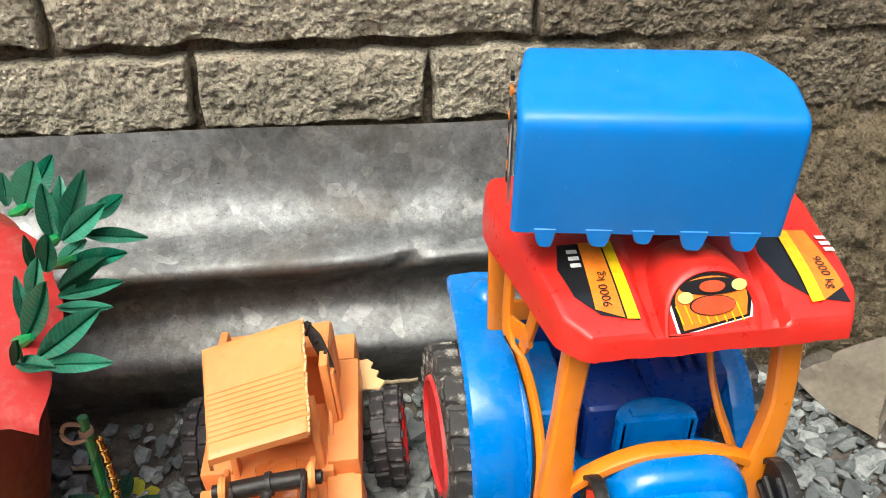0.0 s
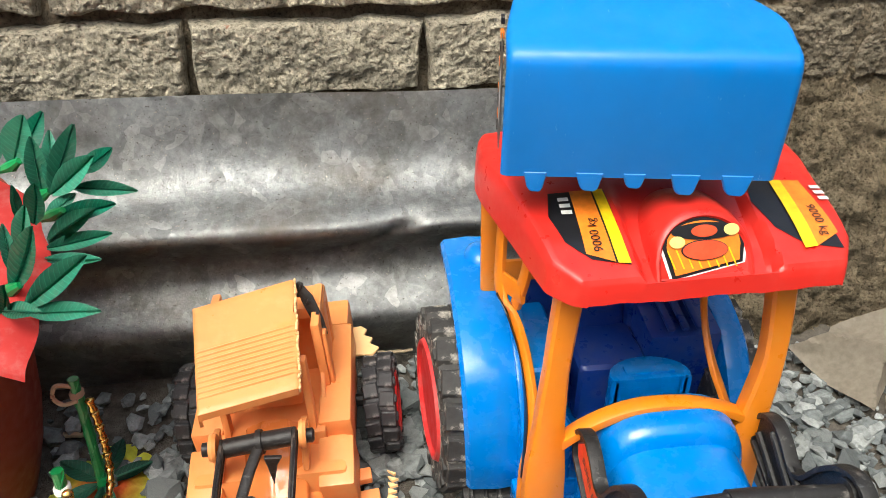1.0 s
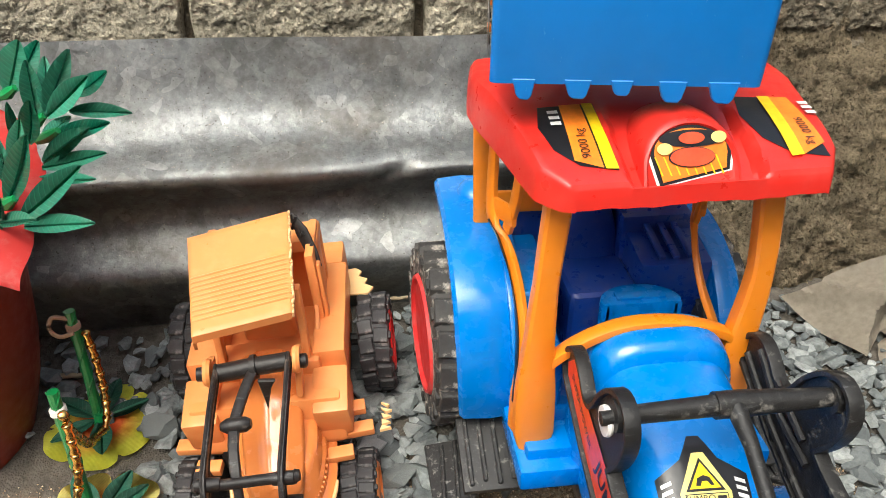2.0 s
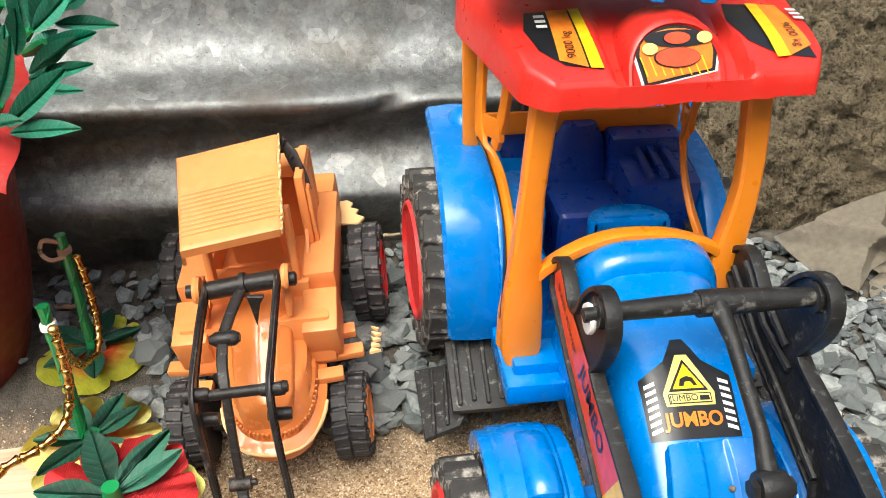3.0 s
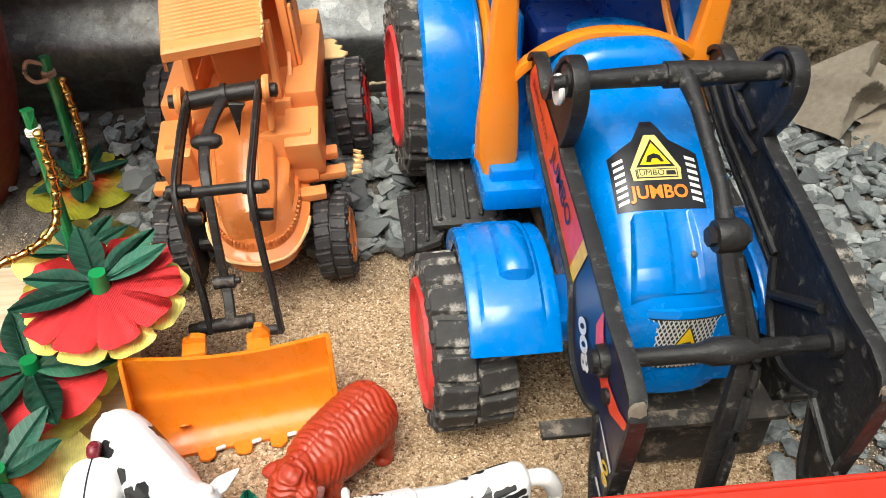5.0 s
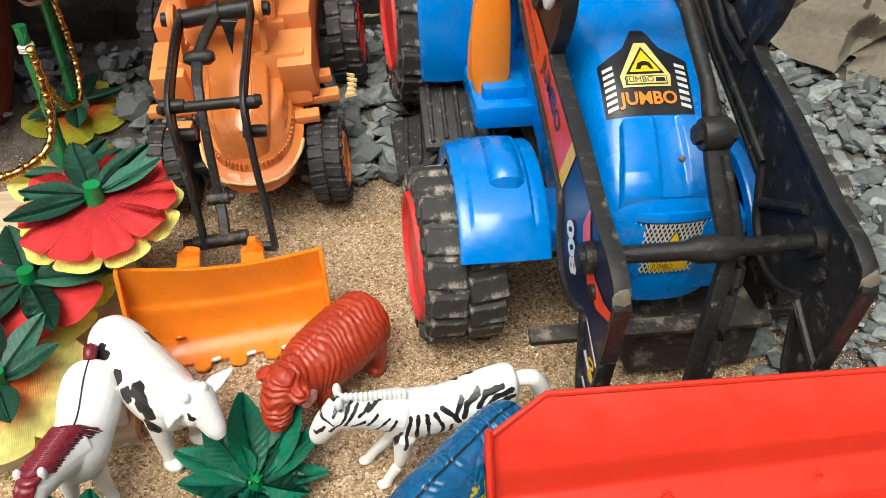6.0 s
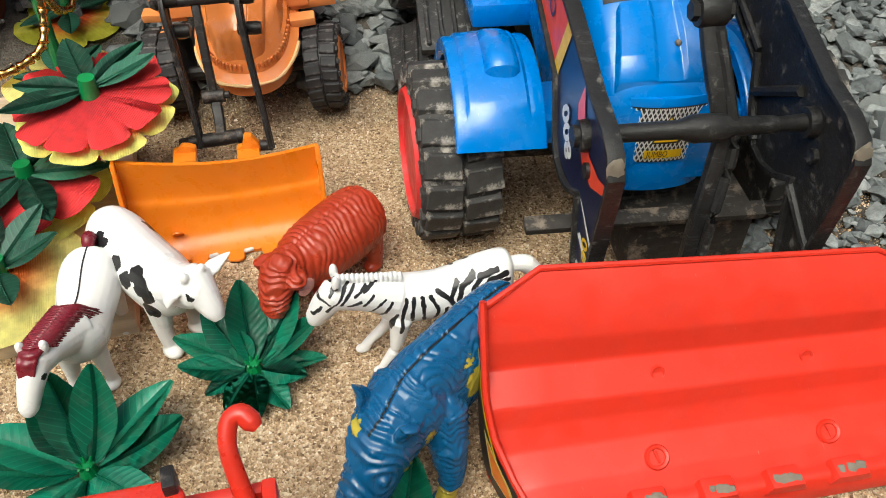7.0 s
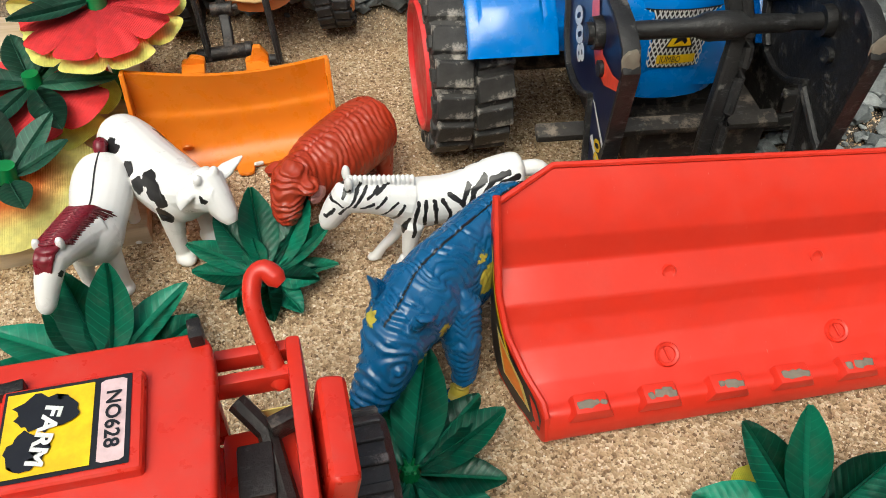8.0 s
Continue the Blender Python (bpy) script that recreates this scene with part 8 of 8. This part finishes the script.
box(bm, (FRX - 0.010, FRY + 0.0085, RZ2 + 0.002), (0.056, 0.047, 0.008), (0, 0, 0), 0.0025, 3)
farm_roof = part("roof", bm, FARM_RED, farm, "glossy red roof with a raised panel")
fm = frame_of((FRX - 0.0119, FRY + 0.009, RZ2 + 0.0062), (1, 0, 0), (0, 1, 0)) @ Matrix.Diagonal((0.601, 0.70, 1, 1))
stick("roof_sticker", flat([(-0.040, -0.030), (0.042, -0.030), (0.042, 0.030), (-0.040, 0.030)]), fm, 0.0003, PAPER_BLACK, farm_roof, "printed yellow, black and pink sticker")
stick("yellow_field", flat([(-0.038, -0.0275), (0.018, -0.0275), (0.018, 0.0275), (-0.038, 0.0275)]), fm, 0.0007, PAPER_YELLOW, farm_roof)
stick("pink_field", flat([(0.022, -0.026), (0.025, -0.0275), (0.036, -0.0275), (0.039, -0.026), (0.039, 0.026), (0.036, 0.0275), (0.025, 0.0275), (0.022, 0.026)]), fm, 0.0007, PAPER_PINK, farm_roof)
for cx, cy, rx, ry, sd in ((-0.014, 0.012, 0.020, 0.013, 1), (-0.022, -0.012, 0.014, 0.012, 2), (-0.002, 0.010, 0.012, 0.010, 3)):
    rg = random.Random(sd)
    stick("ink_blot", flat([(cx + rx * math.cos(2 * math.pi * i / 26) * rg.uniform(0.75, 1.15), cy + ry * math.sin(2 * math.pi * i / 26) * rg.uniform(0.75, 1.15)) for i in range(26)]), fm, 0.0010 + 0.0002 * sd, PAPER_BLACK, farm_roof)
stick("word", letters("FARM", 0.0155, 0.0006), fm @ pose(-0.0115, -0.004, 0, 0, 0, -104), 0.0018, PAPER_WHITE, farm_roof)
stick("number", letters("NO628", 0.0135, 0.0003, 0.92), fm @ pose(0.0305, 0, 0, 0, 0, -90), 0.0012, PAPER_BLACK, farm_roof)
for sx in (-0.075, 0.038):
    for sy in (-0.030, 0.036):
        bm = bmesh.new()
        box(bm, (FRX + sx, FRY + sy, 0.090), (0.007, 0.007, 0.064), (0, 0, 0), 0.0015)
        part("cab_post", bm, FARM_RED, farm)
bm = bmesh.new()
box(bm, (FRX + 0.0385, FRY + 0.0485, RZ2 + 0.000), (0.006, 0.011, 0.014), (0, 0, 6), 0.001)
part("roof_clip", bm, LOADER_BLACK, farm, "black plastic clip")
bm = bmesh.new()
box(bm, (FRX - 0.0365, FRY + 0.0345, RZ2 + 0.002), (0.012, 0.006, 0.006), (0, 0, 8), 0.001)
part("roof_clip", bm, LOADER_BLACK, farm, "black plastic clip")
bm = bmesh.new()
box(bm, (FRX - 0.010, FRY, 0.048), (0.150, 0.060, 0.030), (0, 0, 0), 0.004)
box(bm, (FRX + 0.062, FRY, 0.068), (0.044, 0.052, 0.022), (0, 0, 0), 0.004)
box(bm, (FRX + 0.060, FRY + 0.0490, 0.103), (0.044, 0.006, 0.010), (0, 0, 0), 0.0015)
box(bm, (FRX + 0.060, FRY + 0.0350, 0.102), (0.044, 0.006, 0.012), (0, 0, 0), 0.0015)
part("body", bm, FARM_RED, farm)
bm = bmesh.new()
box(bm, (FRX + 0.0785, FRY - 0.012, 0.088), (0.007, 0.128, 0.044), (0, 0, 0), 0.002)
box(bm, (FRX + 0.089, FRY + 0.002, 0.082), (0.014, 0.054, 0.052), (0, 10, 0), 0.005, 3)
tube_closed(bm, [(FRX + 0.0705, FRY + 0.034, 0.100), (FRX + 0.0665, FRY + 0.048, 0.116), (FRX + 0.0640, FRY + 0.058, 0.129), (FRX + 0.0660, FRY + 0.066, 0.137), (FRX + 0.0715, FRY + 0.0675, 0.140), (FRX + 0.0760, FRY + 0.064, 0.137)], [0.0050, 0.0044, 0.0042, 0.0044, 0.0048, 0.0050], 14)
part("mudguard", bm, FARM_RED, farm, "red upright mudguard with a hook")
bm = bmesh.new()
tube(bm, [(FRX + 0.050, FRY + 0.030, 0.096), (FRX + 0.062, FRY + 0.016, 0.088), (FRX + 0.068, FRY - 0.020, 0.086), (FRX + 0.070, FRY - 0.050, 0.084)], 0.005, 8)
box(bm, (FRX + 0.070, FRY + 0.016, 0.094), (0.014, 0.007, 0.012), (0, 0, 20), 0.0015)
box(bm, (FRX + 0.056, FRY - 0.004, 0.088), (0.016, 0.026, 0.012), (0, 0, 0), 0.002)
part("lever", bm, LOADER_BLACK, farm, "black plastic linkage")
bm = bmesh.new()
box(bm, (FRX + 0.064, FRY + 0.0288, 0.084), (0.020, 0.0006, 0.007))
part("side_strip", bm, PAPER_GOLD, farm)
for side, y, r in ((-1, 0.046, 0.064), (1, 0.046, 0.064), (-1, -0.105, 0.042), (1, -0.105, 0.042)):
    m = Matrix.Translation((FRX - 0.012 + side * (0.119 if r > 0.05 else 0.070), FRY + y, -0.1355 + r))
    bm = bmesh.new()
    lathe(bm, [(r * 0.45, -0.014), (r * 0.86, -0.016), (r * 0.97, -0.011), (r * 0.97, 0.011), (r * 0.86, 0.016), (r * 0.45, 0.014), (r * 0.36, 0.004), (0.0005, 0.004)], m, 44)
    wheel = part("wheel", bm, CLEAN_RUBBER, farm, "black ribbed plastic wheel")
    for k in range(24):
        bm = bmesh.new()
        box(bm, (0, 0, 0), (0.024, r * 0.10, r * 0.08), bevel=0.0008, seg=1)
        bmesh.ops.transform(bm, matrix=m @ Matrix.Rotation(2 * math.pi * k / 24, 4, "X") @ Matrix.Translation((0, 0, r * 0.97)), verts=bm.verts)
        part("tread_bar", bm, CLEAN_RUBBER, wheel)
bm = bmesh.new()
box(bm, (FRX - 0.012, FRY + 0.006, -0.020), (0.060, 0.130, 0.120), (0, 0, 0), 0.006)
box(bm, (FRX - 0.012, FRY + 0.046, -0.072), (0.220, 0.016, 0.016), (0, 0, 0), 0.003)
box(bm, (FRX - 0.012, FRY - 0.100, -0.080), (0.120, 0.016, 0.016), (0, 0, 0), 0.003)
box(bm, (FRX - 0.012, FRY - 0.080, -0.040), (0.050, 0.120, 0.070), (0, 0, 0), 0.008)
part("chassis", bm, LOADER_BLACK, farm, "black plastic chassis")
# The tractor is small and tall: set it down at its true size on the sand.
SMALL = Matrix.Translation((0.0718, -0.2345, 0.4114)) @ Matrix.Scale(0.753, 4) @ Matrix.Translation((-0.0718, 0.2345, -0.4114)) @ farm.matrix_basis
stand = pose(SMALL.translation.x, SMALL.translation.y, 0.0, 0, 0, 6)
for child in farm.children:
    child.matrix_basis = stand.inverted() @ SMALL @ child.matrix_basis
farm.matrix_basis = stand


# ---- paper, rubble and sand grains ----
def crumpled(name, corners, seed, label, folds):
    """A stiff sheet with sharp folds, between four corners."""
    bm = bmesh.new()
    n = 26
    a, b, c, d = (Vector(p) for p in corners)
    rows = []
    for j in range(n + 1):
        row = []
        for i in range(n + 1):
            u, v = i / n, j / n
            p = a.lerp(b, u).lerp(d.lerp(c, u), v)
            h = 0
            for (fx, fy, ang, amp, sharp) in folds:
                s = (u - fx) * math.cos(ang) + (v - fy) * math.sin(ang)
                h += amp * (1 - min(abs(s) / sharp, 1))
            h += 0.006 * noise.noise(Vector((u * 4, v * 4, seed)))
            row.append(bm.verts.new(p + Vector((0.2 * h, -0.8 * h, 0.6 * h))))
        rows.append(row)
    for r, q in zip(rows, rows[1:]):
        for k in range(n):
            bm.faces.new((r[k], r[k + 1], q[k + 1], q[k]))
    bmesh.ops.solidify(bm, geom=bm.faces[:], thickness=0.0012)
    return tagged(part(name, bm, KRAFT, angle=25), label, "paper")


KRAFT = plain("dusty_brown_paper", (0.36, 0.315, 0.25), 0.85)
crumpled("paper_sheet", [(0.572, 0.700, 0.034), (0.612, 0.606, 0.014), (0.735, 0.650, 0.060), (0.676, 0.690, 0.094)], 3, "folded brown paper sheet leaning on the rubble by the wall", [(0.52, 0.5, 0.75, 0.030, 0.26), (0.22, 0.3, 2.2, 0.012, 0.16), (0.80, 0.7, 2.0, 0.018, 0.12)])
crumpled("paper_sheet", [(0.664, 0.640, 0.030), (0.640, 0.585, 0.012), (0.86, 0.590, 0.020), (0.84, 0.720, 0.085)], 8, "creased grey brown paper sheet on the rubble", [(0.4, 0.4, 1.1, 0.022, 0.16), (0.75, 0.5, 2.4, 0.016, 0.14)])

GRAVEL, gt, gb = shader("slate_gravel")
gv = coords(gt)
gi = gt.nodes.new("ShaderNodeObjectInfo")
gg = gt.nodes.new("ShaderNodeNewGeometry")
gadd = gt.nodes.new("ShaderNodeMath")
gadd.operation = "ADD"
gt.links.new(gi.outputs["Random"], gadd.inputs[0])
gt.links.new(gg.outputs["Random Per Island"], gadd.inputs[1])
gfr = gt.nodes.new("ShaderNodeMath")
gfr.operation = "FRACT"
gt.links.new(gadd.outputs[0], gfr.inputs[0])
gtone = ramp(gt, gfr.outputs[0], [(0.0, (0.11, 0.122, 0.124)), (0.55, (0.205, 0.225, 0.222)), (1.0, (0.35, 0.37, 0.36))])
gdust = ramp(gt, noise_tex(gt, 90, 8, 0.75, gv), [(0.33, grey(0.45)), (0.7, grey(1.35))])
gt.links.new(mix(gt, 1.0, gtone, gdust, "MULTIPLY"), gb.inputs["Base Color"])
gb.inputs["Roughness"].default_value = 0.85
bump(gt, gb, noise_tex(gt, 240, 7, 0.7, gv), 0.6, 0.002)


def chip_mesh(seed):
    """An angular slate chip, one unit long."""
    rng = random.Random(seed)
    bm = bmesh.new()
    for _ in range(15):
        a, e = rng.uniform(0, 2 * math.pi), rng.uniform(-1, 1)
        r = math.sqrt(1 - e * e)
        bm.verts.new((0.5 * r * math.cos(a) * rng.uniform(0.8, 1.1), 0.38 * r * math.sin(a) * rng.uniform(0.8, 1.1), 0.24 * e))
    bmesh.ops.convex_hull(bm, input=bm.verts[:])
    for v in [v for v in bm.verts if not v.link_faces]:
        bm.verts.remove(v)
    me = bpy.data.meshes.new("stone")
    bm.to_mesh(me)
    bm.free()
    me.materials.append(GRAVEL)
    return me


CHIPS = [chip_mesh(s) for s in range(24)]
gravel = thing("gravel", (0.0, 0.55, 0.0), "loose grey slate gravel along the wall and beside the tractor", "gravel", kind="structure")


def clear(x, y):
    """True where the rubble lies open: not inside the loader, the board or the pot."""
    if x > 0.40 and y > 0.72:
        return False
    if -0.39 < x < -0.135 and 0.16 < y < 0.54:
        return False
    if math.hypot(x + 0.33, y - 0.56) < 0.07:
        return False
    return True


rng = random.Random(77)
spots_near, spots_far = [], []
tries = 0
while len(spots_near) < 300 and tries < 20000:
    tries += 1
    zone = rng.random()
    if zone < 0.42:
        x, y = rng.uniform(0.02, 0.150), rng.uniform(0.450, 0.66)
        if y < 0.49 and x < 0.06:
            continue
    elif zone < 0.72:
        x, y = rng.uniform(-0.160, 0.02), rng.uniform(0.40, 0.66)
        if y < 0.50 and x > -0.10:
            continue
    else:
        x, y = rng.uniform(0.40, 0.72), rng.uniform(0.16, 0.60)
    if clear(x, y):
        spots_near.append((x, y))
while len(spots_far) < 5600:
    zone = rng.random()
    if zone < 0.74:
        x, y = rng.uniform(0.37, 0.98), rng.uniform(0.05, 0.86)
        if y < 0.16 and rng.random() < 0.7:
            continue
    elif zone < 0.86:
        x, y = rng.uniform(-0.15, 0.40), rng.uniform(0.45, 0.70)
    elif zone < 0.94:
        x, y = rng.uniform(-0.32, -0.10), rng.uniform(0.52, 0.68)
        if rng.random() < 0.85:
            continue
    else:
        x, y = rng.uniform(-0.14, 0.16), rng.uniform(0.455, 0.50)
        if rng.random() < 0.7:
            continue
    if clear(x, y):
        spots_far.append((x, y))


def stone_pose(x, y, small):
    s = rng.choice((0.012, 0.014, 0.018, 0.022, 0.030, 0.042)) * rng.uniform(0.7, 1.2) * small
    loose = x > 0.37
    tilt = 24 if loose else 28
    return pose(x, y, gz(x, y) + (0.12 if loose else 0.24) * s + rng.uniform(0, 0.006), rng.uniform(-tilt, tilt), rng.uniform(-tilt, tilt), rng.uniform(0, 360)) @ Matrix.Scale(s, 4) @ Matrix.Diagonal((1, 1, 0.95 if loose else 1, 1))


for x, y in spots_near:
    ob = new("stone", CHIPS[rng.randrange(24)])
    ob.parent = gravel
    ob.matrix_basis = Matrix.Translation((0, -0.55, 0)) @ stone_pose(x, y, 1.0)
verts, faces = [], []
chips_np = [(np.array([v.co[:] for v in me.vertices]), [tuple(p.vertices) for p in me.polygons]) for me in CHIPS]
for x, y in spots_far:
    co, fc = chips_np[rng.randrange(24)]
    m = np.array(stone_pose(x, y, 0.75))
    k = len(verts)
    verts.extend((co @ m[:3, :3].T + m[:3, 3]).tolist())
    faces.extend(tuple(i + k for i in f) for f in fc)
me = bpy.data.meshes.new("gravel_bed")
me.from_pydata(verts, [], faces)
me.materials.append(GRAVEL)
tagged(new("gravel_bed", me), "bed of small broken grey slate chips", "gravel", kind="stuff")

# Sand grains over the open sand.
GRAIN, st, sb = shader("sand_grain")
sg = st.nodes.new("ShaderNodeNewGeometry")
st.links.new(ramp(st, sg.outputs["Random Per Island"], [(0.0, (0.11, 0.064, 0.034)), (0.2, (0.34, 0.228, 0.130)), (0.6, (0.505, 0.357, 0.215)), (0.88, (0.66, 0.52, 0.355)), (1.0, (0.80, 0.72, 0.60))]), sb.inputs["Base Color"])
sb.inputs["Roughness"].default_value = 0.7
gr = np.random.RandomState(4)
count = 95000
gx, gy = gr.uniform(-0.30, 0.52, count), gr.uniform(-0.16, 0.50, count)
keep = gr.uniform(0, 1, count) < np.clip((0.52 - gy) / 0.1, 0, 1)
gx, gy = gx[keep], gy[keep]
count = len(gx)
hz = np.array([gz(a, b) for a, b in zip(gx, gy)])
size = gr.uniform(0.00045, 0.0012, count) * np.where(gr.uniform(0, 1, count) < 0.09, 1.9, 1.0)
tet = np.array([(1, 0, -0.5), (-0.5, 0.87, -0.5), (-0.5, -0.87, -0.5), (0.15, 0.1, 0.75), (-0.7, -0.2, 0.35)])
co = tet[None] * gr.uniform(0.7, 1.3, (count, 5, 3))
an = gr.uniform(0, 2 * np.pi, count)
ca, sa = np.cos(an)[:, None], np.sin(an)[:, None]
co = np.stack([co[:, :, 0] * ca - co[:, :, 1] * sa, co[:, :, 0] * sa + co[:, :, 1] * ca, co[:, :, 2]], -1) * size[:, None, None]
co += np.stack([gx, gy, hz + 0.0003], -1)[:, None, :]
tri = np.array([(0, 1, 3), (1, 4, 3), (1, 2, 4), (2, 0, 3), (2, 3, 4)])
me = bpy.data.meshes.new("sand_grains")
me.from_pydata(co.reshape(-1, 3).tolist(), [], (tri[None] + 5 * np.arange(count)[:, None, None]).reshape(-1, 3).tolist())
me.materials.append(GRAIN)
tagged(new("sand_grains", me), "coarse loose grains of brown sand", "sand", kind="stuff")

# Two dry twigs by the wall.
TWIG = plain("dry_twig", (0.40, 0.31, 0.20), 0.8)
for a, b, r in (((0.080, 0.7035, 0.066), (0.120, 0.7045, 0.066), 0.0026), ((-0.262, 0.6303, 0.0495), (-0.215, 0.6262, 0.0515), 0.0034)):
    p, q = Vector(a), Vector(b)
    twig = thing("twig", tuple(p), "short dry bare twig lying on the rubble", "twig", "twigs on the rubble")
    bm = bmesh.new()
    tube(bm, [p.lerp(q, k / 8) + Vector((0, 0.0008 * math.sin(k * 1.9), 0.0006 * math.sin(k * 2.7))) for k in range(9)], [r * (1 - 0.04 * k + 0.12 * (k == 5)) for k in range(9)], 9)
    part("stick", bm, TWIG, twig)
